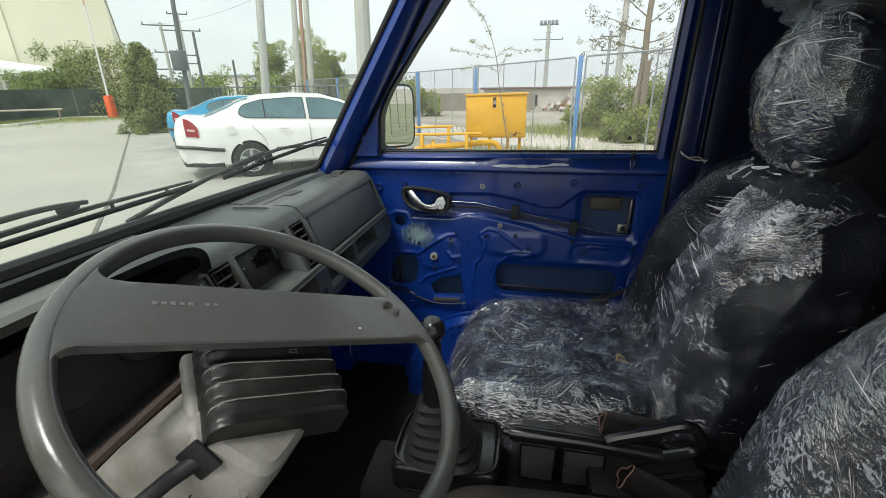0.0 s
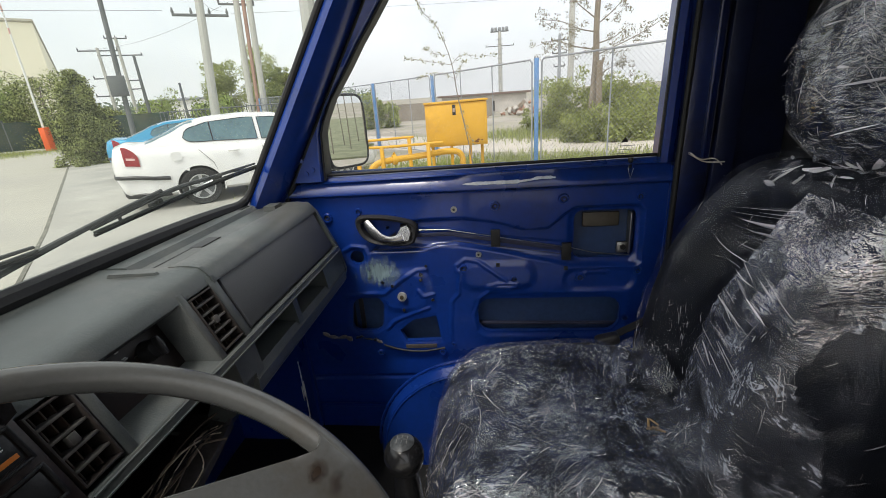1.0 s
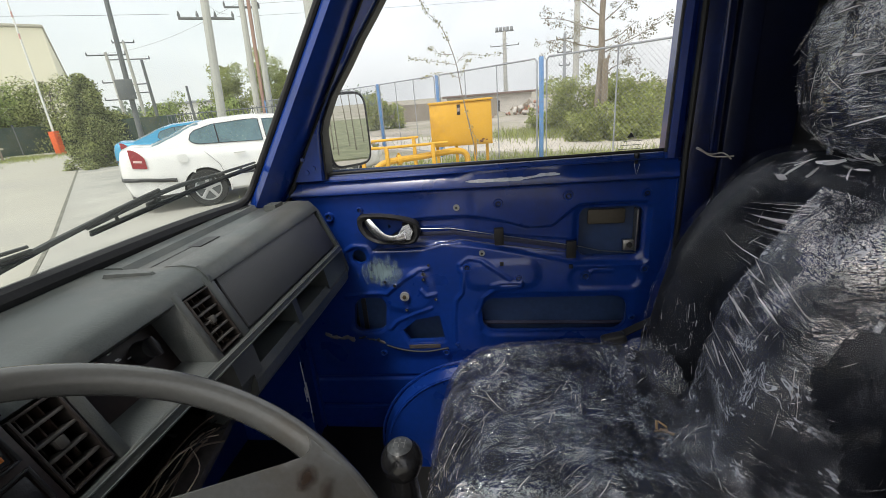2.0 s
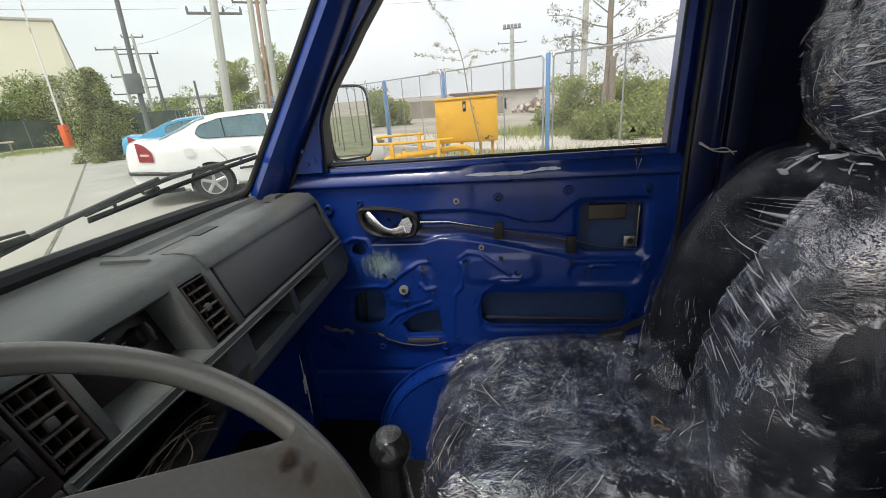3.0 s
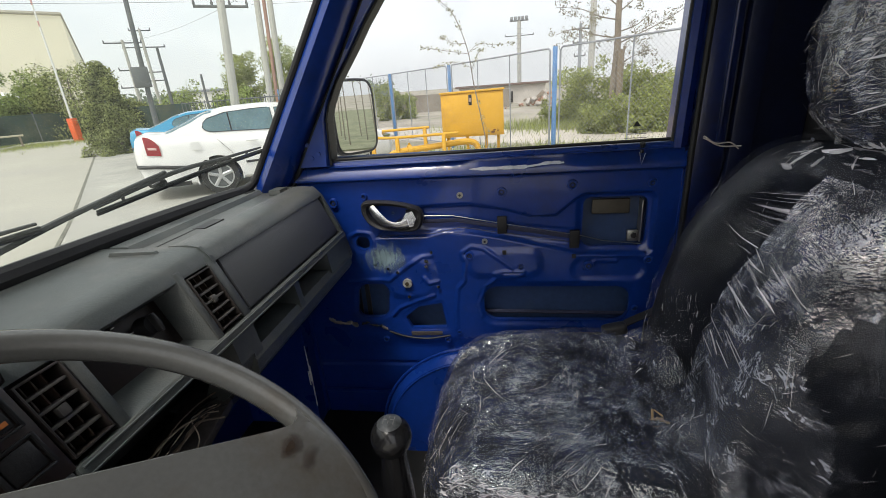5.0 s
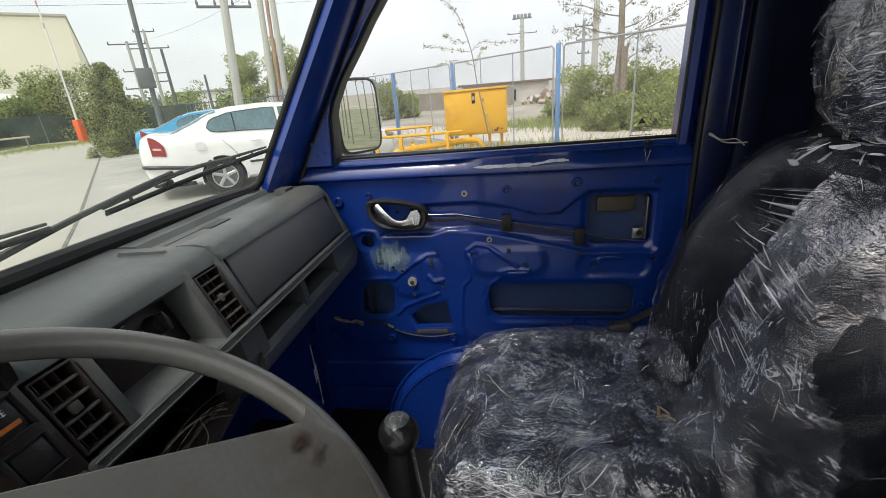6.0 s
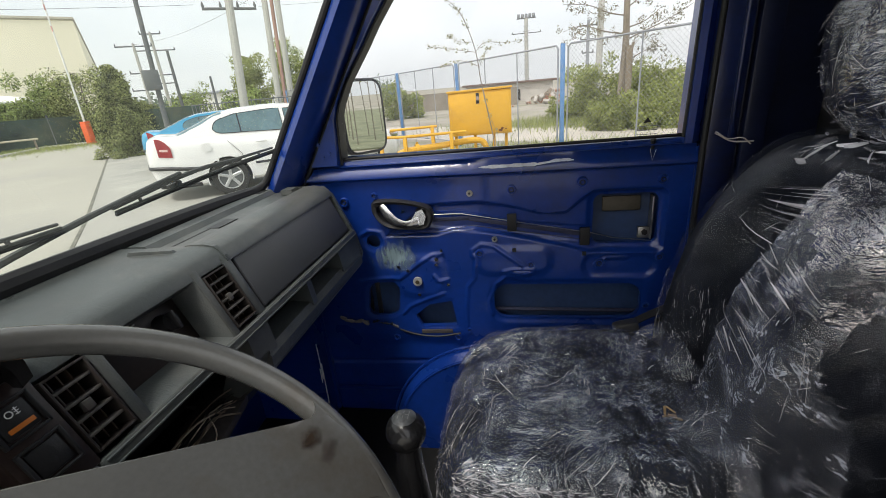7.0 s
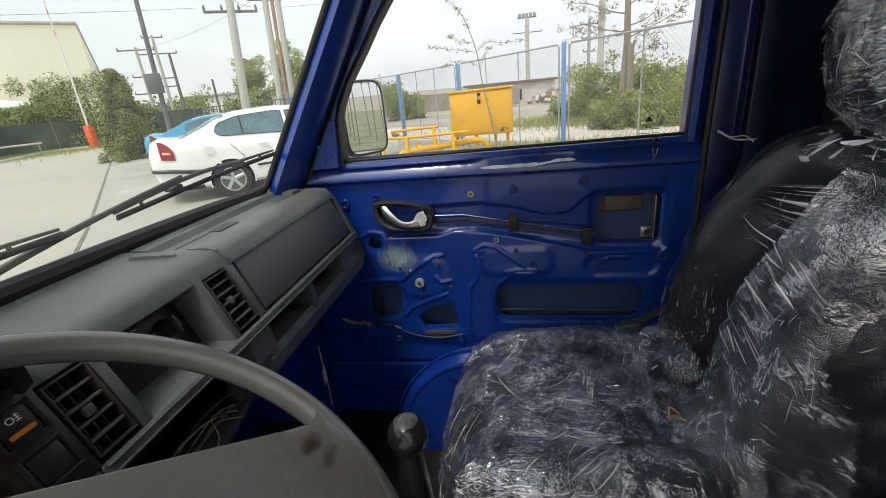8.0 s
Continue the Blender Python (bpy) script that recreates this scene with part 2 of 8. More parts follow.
GREY_WHEEL = surface("worn_grey_wheel_plastic", (0.094, 0.095, 0.091), 0.21, 0, 0.12, 7, 220, 0.08, 0.5, dirt=(0.075, 0.062, 0.046), dirt_amount=0.35)
BLACK_PLASTIC = surface("black_plastic", (0.018, 0.018, 0.019), 0.42, 0, 0.3, 10, 300, 0.2, 0.5, dirt=(0.06, 0.055, 0.05), dirt_amount=0.15)
BLACK_RUBBER = surface("black_rubber", (0.014, 0.014, 0.015), 0.55, 0, 0.3, 12, 200, 0.2, 0.4)
SEAT_CLOTH = surface("dark_seat_cloth", (0.008, 0.010, 0.017), 0.85, 0, 0.35, 10, 500, 0.5, 0.25)
BROWN_CLOTH = surface("brown_grey_seat_cloth", (0.045, 0.038, 0.034), 0.9, 0, 0.3, 10, 420, 0.6, 0.2)
CARPET = surface("black_floor_mat", (0.012, 0.012, 0.012), 0.9, 0, 0.4, 9, 260, 0.6, 0.2)
GLOSS_BLACK = surface("glossy_black_plastic", (0.012, 0.012, 0.013), 0.22, 0, 0.3, 10, 300, 0.06, 0.6, dirt=(0.04, 0.036, 0.03), dirt_amount=0.1)
CHROME = surface("satin_chrome", (0.78, 0.78, 0.80), 0.22, 1.0, 0.05, 10, 100, 0.02)
STEEL = surface("dull_zinc_steel", (0.42, 0.42, 0.40), 0.42, 1.0, 0.2, 30, 200, 0.05)
GLASS = thin_glass("clear_glass", (0.93, 0.97, 0.93), 0.04, haze=0.05)
SWIRL = (((0.2, 0.1, 0.45), 15, 100, 1.0), ((0.1, -0.2, -0.4), 17, 125, 0.9), ((-0.4, 0.5, 1.3), 20, 110, 0.6), ((0.6, 0.3, 2.6), 13, 80, 0.8))
DRAWN = (((0.0, -1.03, 0.33), 6, 80, 1.0), ((0.0, -1.25, 0.10), 8, 110, 0.8), ((0.1, -0.55, 0.75), 12, 95, 0.6))
LEVEL = (((0.0, 0.1, 1.4), 7, 90, 1.0), ((0.1, -0.15, 1.75), 9, 110, 0.9), ((0.2, 0.5, 1.1), 16, 95, 0.6))
SLANT = (((0.0, -1.15, -0.05), 3, 75, 1.0), ((0.0, -1.24, 0.05), 4, 110, 0.9), ((0.1, -0.95, 0.15), 6, 90, 0.6))
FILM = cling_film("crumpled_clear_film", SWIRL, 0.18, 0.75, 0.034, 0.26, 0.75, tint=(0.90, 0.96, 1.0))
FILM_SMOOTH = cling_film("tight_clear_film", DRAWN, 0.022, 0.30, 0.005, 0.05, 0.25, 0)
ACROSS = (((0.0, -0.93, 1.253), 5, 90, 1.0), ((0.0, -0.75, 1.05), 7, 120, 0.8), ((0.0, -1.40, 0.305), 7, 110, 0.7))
# whiter, glossier copy of the film: a window's reflection put into the material
FILM_BRIGHT = cling_film("window_reflection_film", ACROSS + SWIRL[:1], 0.32, 0.9, 0.012, 0.50, 0.85, 0, wander=0.03, tint=(1.0, 0.95, 0.96))
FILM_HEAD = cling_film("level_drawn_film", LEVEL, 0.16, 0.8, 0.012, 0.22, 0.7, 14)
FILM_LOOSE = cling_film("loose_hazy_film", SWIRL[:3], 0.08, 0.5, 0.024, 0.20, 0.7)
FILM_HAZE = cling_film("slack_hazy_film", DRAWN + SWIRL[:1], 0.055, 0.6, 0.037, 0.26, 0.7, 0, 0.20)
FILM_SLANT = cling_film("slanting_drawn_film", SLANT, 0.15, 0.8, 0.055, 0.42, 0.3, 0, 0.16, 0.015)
FOLD = fold_material("painted_fold_highlights")
CONCRETE = surface("pale_concrete", (0.37, 0.355, 0.305), 0.85, 0, 0.12, 0.5, 14, 0.4, 0.3, dirt=(0.33, 0.32, 0.29), dirt_amount=0.35)
ASPHALT = surface("worn_grey_paving", (0.36, 0.35, 0.315), 0.85, 0, 0.18, 0.8, 18, 0.5, 0.3, dirt=(0.27, 0.27, 0.25), dirt_amount=0.4)
DIRT = surface("pale_dirt_ground", (0.36, 0.33, 0.28), 0.95, 0, 0.25, 0.35, 9, 0.6, 0.2, dirt=(0.16, 0.17, 0.08), dirt_amount=0.5)
GRASS = surface("grass_ground", (0.10, 0.13, 0.045), 0.95, 0, 0.4, 0.8, 20, 0.8, 0.2)
WHITE_PAINT = surface("white_car_paint", (0.80, 0.80, 0.79), 0.25, 0, 0.03, 2, 50, 0.01, 0.5, coat=0.5)
CYAN_PAINT = surface("blue_metallic_paint", (0.055, 0.31, 0.52), 0.25, 0.2, 0.06, 2, 50, 0.01, 0.5, coat=0.5)
CAR_GLASS = surface("dark_tinted_car_glass", (0.09, 0.16, 0.18), 0.08, 0, 0.3, 2, 20, 0.0, 0.8, rough_vary=0.03)
RED_LAMP = surface("red_lamp_plastic", (0.28, 0.012, 0.018), 0.2, 0, 0.2, 20, 80, 0.05, 0.6)
TYRE = surface("tyre_rubber", (0.025, 0.025, 0.025), 0.8, 0, 0.2, 20, 90, 0.2, 0.3)
ALLOY = surface("alloy_rim", (0.55, 0.56, 0.57), 0.35, 0.8, 0.08, 20, 90, 0.02)
YELLOW = surface("yellow_paint", (0.64, 0.36, 0.035), 0.5, 0, 0.12, 2.5, 40, 0.1, 0.4, dirt=(0.40, 0.22, 0.04), dirt_amount=0.25)
FENCE_BLUE = surface("faded_blue_fence_paint", (0.12, 0.25, 0.48), 0.55, 0, 0.2, 4, 60, 0.1, 0.4, dirt=(0.25, 0.22, 0.2), dirt_amount=0.3)
WIRE = surface("galvanised_wire", (0.32, 0.34, 0.36), 0.6, 0.2, 0.15, 10, 60, 0.0)
POLE = surface("weathered_concrete_pole", (0.46, 0.46, 0.43), 0.9, 0, 0.12, 1.5, 30, 0.3, 0.2, stretch=(1, 1, 0.3))
DARK_POLE = surface("dark_grey_pole_paint", (0.15, 0.16, 0.16), 0.7, 0, 0.2, 2, 40, 0.1, 0.3)
WOOD = surface("weathered_wood", (0.26, 0.22, 0.17), 0.9, 0, 0.3, 3, 40, 0.5, 0.2, stretch=(1, 1, 0.15))
BARK = surface("grey_bark", (0.24, 0.21, 0.17), 0.95, 0, 0.35, 5, 40, 0.8, 0.2, stretch=(1, 1, 0.3))
LEAF = leaf_material("green_leaves", (0.27, 0.33, 0.11), 0.75)
LEAF_DARK = leaf_material("dark_conifer_leaves", (0.28, 0.31, 0.12), 0.9)
LEAF_PALE = leaf_material("pale_spring_leaves", (0.34, 0.38, 0.13))
CREAM = surface("cream_cladding", (0.86, 0.82, 0.66), 0.7, 0, 0.05, 0.3, 5, 0.05, 0.3)
ORANGE = surface("orange_red_paint", (0.75, 0.13, 0.03), 0.5, 0, 0.1, 5, 40, 0.05)
WHITE = surface("white_paint", (0.78, 0.78, 0.76), 0.5, 0, 0.05, 5, 40, 0.05)

# ---------------------------------------------------------------- mesh helpers


def thing(name, label, category, at=(0, 0, 0), group="", kind="", m=None):
    ob = new(name)
    ob.empty_display_size = 0.1
    ob.matrix_world = m if m is not None else Matrix.Translation(at)
    return tagged(ob, label, category, group, kind)


def mesh_of(bm, name, material, smooth=35):
    me = bpy.data.meshes.new(name)
    bmesh.ops.recalc_face_normals(bm, faces=bm.faces)
    bm.to_mesh(me)
    bm.free()
    me.materials.append(material)
    if smooth:
        me.shade_smooth()
        me.set_sharp_from_angle(angle=radians(smooth))
    return me


def part(name, bm, material, parent, label="", smooth=35):
    ob = new(name, mesh_of(bm, name, material, smooth))
    ob.parent = parent
    if label:
        ob["label"] = label
    return ob


def solo(name, bm, material, label, category="", kind="", smooth=35, group=""):
    return tagged(new(name, mesh_of(bm, name, material, smooth)), label, category, group, kind)


def box(bm, size, m=Matrix(), bevel=0.0, seg=2):
    r = bmesh.ops.create_cube(bm, size=1, matrix=m @ Matrix.Diagonal((*size, 1)))
    if bevel:
        ed = {e for v in r["verts"] for e in v.link_edges}
        bmesh.ops.bevel(bm, geom=list(ed), offset=bevel, segments=seg, affect="EDGES", profile=0.5)
    return bm


def boxes(*items):
    bm = bmesh.new()
    for it in items:
        box(bm, *it)
    return bm


def span(x0, x1, y0, y1, z0, z1, bevel=0.0, seg=2):
    bm = bmesh.new()
    return box(bm, (x1 - x0, y1 - y0, z1 - z0), Matrix.Translation(((x0 + x1) / 2, (y0 + y1) / 2, (z0 + z1) / 2)), bevel, seg)


def tube(bm, points, r, sides=8, caps=True):
    """A round bar through the points; r is one radius or one for each point."""
    pts = [Vector(p) for p in points]
    rs = r if isinstance(r, (list, tuple)) else [r] * len(pts)
    rings, ref = [], None
    for i, p in enumerate(pts):
        d = (pts[min(i + 1, len(pts) - 1)] - pts[max(i - 1, 0)]).normalized()
        if ref is None:
            ref = d.orthogonal().normalized()
        ref = (ref - d * ref.dot(d)).normalized()
        o = d.cross(ref)
        rings.append([bm.verts.new(p + rs[i] * (math.cos(2 * math.pi * k / sides) * ref + math.sin(2 * math.pi * k / sides) * o)) for k in range(sides)])
    for a, b in zip(rings, rings[1:]):
        for k in range(sides):
            bm.faces.new((a[k], a[(k + 1) % sides], b[(k + 1) % sides], b[k]))
    if caps:
        bm.faces.new(rings[0][::-1])
        bm.faces.new(rings[-1])
    return bm


def bar(points, r, sides=8):
    return tube(bmesh.new(), points, r, sides)


def loft(bm, rings, closed=True, caps=True):
    vs = [[bm.verts.new(p) for p in ring] for ring in rings]
    for a, b in zip(vs, vs[1:]):
        n = len(a)
        for k in range(n if closed else n - 1):
            bm.faces.new((a[k], a[(k + 1) % n], b[(k + 1) % n], b[k]))
    if caps and closed:
        bm.faces.new(vs[0][::-1])
        bm.faces.new(vs[-1])
    return bm


def prism(profile, y0, y1, steps=1):
    """A profile of (x, z) drawn along y."""
    rings = [[(x, y0 + (y1 - y0) * k / steps, z) for x, z in profile] for k in range(steps + 1)]
    return loft(bmesh.new(), rings)


def smooth_path(pts, n=6):
    """Points on a smooth curve through pts."""
    P = [Vector(p) for p in pts]
    out = []
    for i in range(len(P) - 1):
        p0, p1, p2, p3 = P[max(i - 1, 0)], P[i], P[i + 1], P[min(i + 2, len(P) - 1)]
        for k in range(n):
            t = k / n
            out.append(0.5 * ((2 * p1) + (p2 - p0) * t + (2 * p0 - 5 * p1 + 4 * p2 - p3) * t * t + (3 * p1 - p0 - 3 * p2 + p3) * t ** 3))
    return out + [P[-1]]


def slivers(name, faces, count, length, width, lift, material, parent, seed, field=5.0, dense=None, label="", jitter=0.09, along=None):
    """Many thin raised creases laid along a wavy direction field over the given (centre, normal, area) faces."""
    rnd = random.Random(seed)
    weights = [f[2] * (dense(f[0]) if dense else 1.0) for f in faces]
    verts, quads = [], []
    for c, nrm, _, corners in rnd.choices(faces, weights, k=count):
        i = rnd.randrange(1, len(corners) - 1)
        a, b = rnd.random(), rnd.random()
        if a + b > 1:
            a, b = 1 - a, 1 - b
        c = corners[0] + (corners[i] - corners[0]) * a + (corners[i + 1] - corners[0]) * b
        w = Vector((noise.noise(c * field + Vector((seed, 1, 2))), noise.noise(c * field + Vector((7, seed, 2))), noise.noise(c * field + Vector((3, 5, seed)))))
        d = nrm.cross(w + Vector((rnd.gauss(0, jitter), rnd.gauss(0, jitter), rnd.gauss(0, jitter))))
        if along is not None:
            g = along + Vector((rnd.gauss(0, jitter), rnd.gauss(0, jitter), rnd.gauss(0, jitter)))
            d = g - nrm * g.dot(nrm)
        if d.length < 1e-4:
            continue
        d.normalize()
        o = nrm.cross(d)
        L = length * min(2.0, rnd.lognormvariate(0, 0.45))
        W = width * rnd.uniform(0.5, 1.6)
        p = c + nrm * lift
        tip = nrm * rnd.uniform(-0.6, 0.6) * W
        k = len(verts)
        bend = o * L * rnd.gauss(0, 0.06 if along is None else 0.012)
        verts += [p - d * L / 2 - nrm * lift * 0.6, p - d * L * 0.2 - o * W / 2 - tip + bend, p - d * L * 0.2 + o * W / 2 + tip + bend, p + d * L * 0.2 - o * W / 2 - tip + bend, p + d * L * 0.2 + o * W / 2 + tip + bend, p + d * L / 2 - nrm * lift * 0.6]
        quads += [(k, k + 1, k + 2), (k + 1, k + 3, k + 4, k + 2), (k + 3, k + 5, k + 4)]
    me = bpy.data.meshes.new(name)
    me.from_pydata([tuple(v) for v in verts], [], quads)
    me.materials.append(material)
    ob = new(name, me)
    ob.parent = parent
    ob["kind"] = "stuff"
    if label:
        ob["label"] = label
    return ob


def streaks(name, tree, starts, way, length, width, material, parent, seed, label="", fan=0.12, steps=10):
    """Drawn folds: tapering ribbons that start at the given places, run along way and cling to the surface under them."""
    rnd = random.Random(seed)
    verts, quads = [], []
    for p in starts:
        d = (way + Vector([rnd.gauss(0, fan) for _ in range(3)])).normalized()
        L, W = length * rnd.uniform(0.45, 1.25), width * rnd.lognormvariate(0, 0.5)
        last = None
        for k in range(steps + 1):
            place, nrm, _, _ = tree.find_nearest(p)
            along = d - nrm * d.dot(nrm)
            if along.length < 0.2:
                break
            along.normalize()
            o = nrm.cross(along) * W * math.sin(math.pi * min(1, 0.06 + 0.94 * k / steps)) ** 0.8 / 2
            c = place + nrm * 0.0035
            i = len(verts)
            verts += [c - o, c + nrm * W * 0.35, c + o]
            if last is not None:
                quads += [(last, last + 1, i + 1, i), (last + 1, last + 2, i + 2, i + 1)]
            last = i
            p = place + along * L / steps
    me = bpy.data.meshes.new(name)
    me.from_pydata([tuple(v) for v in verts], [], quads)
    me.materials.append(material)
    me.shade_smooth()
    ob = new(name, me)
    ob.parent = parent
    ob["kind"] = "stuff"
    if label:
        ob["label"] = label
    return ob


def lump(size, m=Matrix(), power=3.5, nu=36, nv=24):
    """A rounded block (superellipsoid)."""
    bm = bmesh.new()
    rings = []
    f = lambda c: math.copysign(abs(c) ** (2 / power), c)
    for j in range(nv + 1):
        b = -math.pi / 2 + math.pi * j / nv
        b = max(-1.55, min(1.55, b))
        rings.append([m @ Vector((size[0] / 2 * f(math.cos(b)) * f(math.cos(2 * math.pi * i / nu)), size[1] / 2 * f(math.cos(b)) * f(math.sin(2 * math.pi * i / nu)), size[2] / 2 * f(math.sin(b)))) for i in range(nu)])
    return loft(bm, rings)

# ---------------------------------------------------------------- cab shell
DOOR_Y = 1.66
WS = lambda z: -0.597 + 0.622 * (z - 1.251)          # windscreen's slope at its ends
POST = lambda z: -0.469 + 0.605 * (z - 1.298)        # gap between front pillar and door frame


def ws_point(y, z, out=0.0):
    """A place on the windscreen, out: metres in front of it."""
    u = (y - 0.86) / 0.76
    return Vector((WS(z) - 0.045 * (1 - abs(u) ** 4) - out * 0.85, y, z + out * 0.5))


def cab_shell():
    solo("floor", span(-0.84, 0.84, 0.06, 1.765, 0.36, 0.42), CARPET, "black rubber mat on the cab floor", "floor", "structure")
    solo("chassis", boxes(((1.50, 1.50, 0.30), Matrix.Translation((0.0, 0.90, 0.21)), 0.02), ((0.9, 0.3, 0.12), Matrix.Translation((0, 0.55, 0.06))), ((0.9, 0.3, 0.12), Matrix.Translation((0, 1.3, 0.06)))), BLACK_RUBBER, "black steel underside of the cab resting on the paving", "chassis", "structure")
    solo("ceiling", span(-0.15, 0.84, 0.08, 1.72, 1.97, 2.02, 0.01), BLUE_DARK, "painted steel cab roof", "roof", "structure")
    solo("wall_back", span(0.80, 0.85, 0.05, 1.76, 0.40, 2.0, 0.005), BLACK_PLASTIC, "black trimmed rear wall of the cab", "wall", "structure")
    solo("wall_front", span(-0.86, -0.80, 0.08, 1.72, 0.38, 1.16, 0.01), BLUE, "blue steel front bulkhead of the cab", "wall", "structure")
    # unseen panel added to stop sky light leaking behind the dashboard
    cowl = loft(bmesh.new(), [[(-0.86, y, 1.150), (-0.672, y, 1.226), (-0.672, y, 1.206), (-0.86, y, 1.120)] for y in (0.08, 1.72)])
    solo("wall_cowl", cowl, BLUE, "unseen blue panel under the windscreen, added to shut out light", "wall", "structure")
    # front corner post in front of the passenger door
    bm = bmesh.new()
    rings = []
    for z in (1.24, 1.30, 1.45, 1.60, 1.75, 1.97):
        a, d = WS(z) + 0.022, POST(z) - 0.008
        rings.append([(a, 1.585, z), (a + 0.02, 1.575, z), (d - 0.015, 1.60, z), (d, 1.63, z), (d, 1.70, z), (a - 0.02, 1.70, z), (a - 0.02, 1.60, z)])
    loft(bm, rings)
    solo("pillar_front", bm, BLUE, "blue painted windscreen pillar beside the passenger door", "pillar", "structure")
    bm = bmesh.new()
    loft(bm, [[(x, y, z) for x, y in ((-0.80, 1.60), (-0.545, 1.60), (-0.545, 1.72), (-0.80, 1.72))] for z in (0.42, 1.14)])
    loft(bm, [[(x, y, z) for x, y in ((-0.62, 1.61), (-0.545, 1.61), (-0.545, 1.72), (-0.62, 1.72))] for z in (1.14, 1.24)])
    solo("wall_kick", bm, BLUE, "blue steel kick panel in the footwell", "wall", "structure")
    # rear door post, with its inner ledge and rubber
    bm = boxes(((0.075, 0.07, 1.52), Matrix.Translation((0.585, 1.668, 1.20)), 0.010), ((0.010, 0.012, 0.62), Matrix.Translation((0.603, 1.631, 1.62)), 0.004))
    solo("pillar_rear", bm, PILLAR_BLUE, "blue steel post behind the passenger door, shade put into its paint", "pillar", "structure")
    # navy instead of the cab blue: the corner's shade is put into the colour
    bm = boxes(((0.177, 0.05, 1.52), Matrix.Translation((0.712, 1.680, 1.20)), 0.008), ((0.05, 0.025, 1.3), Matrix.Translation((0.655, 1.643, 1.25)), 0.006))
    solo("wall_rear_corner", bm, NAVY, "steel corner behind the door post, shade put into its navy paint", "wall", "structure")
    # driver's side: sill and posts round the open doorway
    solo("wall_sill", span(-0.80, 0.80, 0.08, 0.12, 0.38, 0.60, 0.005), BLUE, "blue steel sill of the driver's doorway", "wall", "structure")
    # unseen panel added to keep outside light off the footwell
    solo("wall_left", span(-0.86, -0.52, 0.08, 0.11, 0.60, 1.20, 0.005), BLUE_DARK, "unseen blue panel in front of the driver's doorway, added to darken the footwell", "wall", "structure")
    bm = bmesh.new()
    loft(bm, [[(WS(z) - 0.03, 0.06, z), (WS(z) + 0.10, 0.06, z), (WS(z) + 0.10, 0.12, z), (WS(z) - 0.03, 0.12, z)] for z in (0.6, 1.25, 1.6, 1.97)])
    solo("pillar_driver", bm, BLUE, "blue windscreen pillar on the driver's side", "pillar", "structure")
    solo("pillar_driver_rear", span(0.62, 0.82, 0.06, 0.12, 0.42, 1.97, 0.008), BLUE_DARK, "dark blue post behind the driver's doorway", "pillar", "structure")


def windscreen():
    w = thing("window_windscreen", "laminated windscreen in a black rubber seal", "windscreen", (-0.6, 0.86, 1.25), kind="structure")
    inv = w.matrix_world.inverted()
    bm = bmesh.new()
    ny, nz = 24, 6
    g = [[bm.verts.new(inv @ ws_point(0.10 + 1.505 * i / ny, 1.262 + 0.69 * j / nz)) for i in range(ny + 1)] for j in range(nz + 1)]
    for j in range(nz):
        for i in range(ny):
            bm.faces.new((g[j][i], g[j][i + 1], g[j + 1][i + 1], g[j + 1][i]))
    pane = part("pane", bm, GLASS, w)
    pane.visible_shadow = False
    low = [inv @ ws_point(0.10 + 1.44 * i / 24, 1.262 - 0.010 * (i / 24) ** 2, -0.006) for i in range(25)]
    right = [inv @ ws_point(y, z, -0.006) for y, z in ((1.560, 1.253), (1.577, 1.259), (1.589, 1.270), (1.596, 1.290), (1.597, 1.33), (1.597, 1.4), (1.597, 1.6), (1.597, 1.8), (1.597, 1.95))]
    part("rubber_seal", bar(low + right, [0.020] * 23 + [0.019, 0.018, 0.016, 0.013] + [0.010] * 7, 10), BLACK_RUBBER, w)
    part("rubber_seal", bar([inv @ ws_point(0.12, z, -0.006) for z in (1.255, 1.5, 1.95)], 0.017, 10), BLACK_RUBBER, w)
    part("rubber_seal", bar([inv @ ws_point(0.10 + 1.49 * i / 12, 1.955, -0.006) for i in range(13)], 0.017, 10), BLACK_RUBBER, w)


cab_shell()
windscreen()

# ---------------------------------------------------------------- passenger door


def rounded(x, z, cx, cz, hx, hz, r):
    """Signed distance to a rounded rectangle."""
    qx, qz = abs(x - cx) - hx + r, abs(z - cz) - hz + r
    return math.hypot(max(qx, 0), max(qz, 0)) + min(max(qx, qz), 0) - r


def segment(x, z, x0, z0, x1, z1):
    dx, dz = x1 - x0, z1 - z0
    t = max(0, min(1, ((x - x0) * dx + (z - z0) * dz) / (dx * dx + dz * dz)))
    return math.hypot(x - x0 - t * dx, z - z0 - t * dz)


def polyline(x, z, pts):
    return min(segment(x, z, *a, *b) for a, b in zip(pts, pts[1:]))


def smoothstep(a, b, v):
    t = max(0, min(1, (v - a) / (b - a)))
    return t * t * (3 - 2 * t)


HOLES = [
    lambda x, z: rounded(x, z, 0.391, 1.103, 0.083, 0.070, 0.022),
    lambda x, z: rounded(x, z, 0.238, 0.856, 0.208, 0.056, 0.040),
    lambda x, z: math.hypot(x + 0.325, z - 1.059) - 0.021,
    lambda x, z: rounded(x - 0.15 * (z - 0.866), z, -0.316, 0.866, 0.050, 0.058, 0.03),
    lambda x, z: inside(x, z, [(-0.214, 0.808), (-0.172, 0.842), (-0.104, 0.854), (-0.094, 0.778), (-0.198, 0.774)]) - 0.004,
]
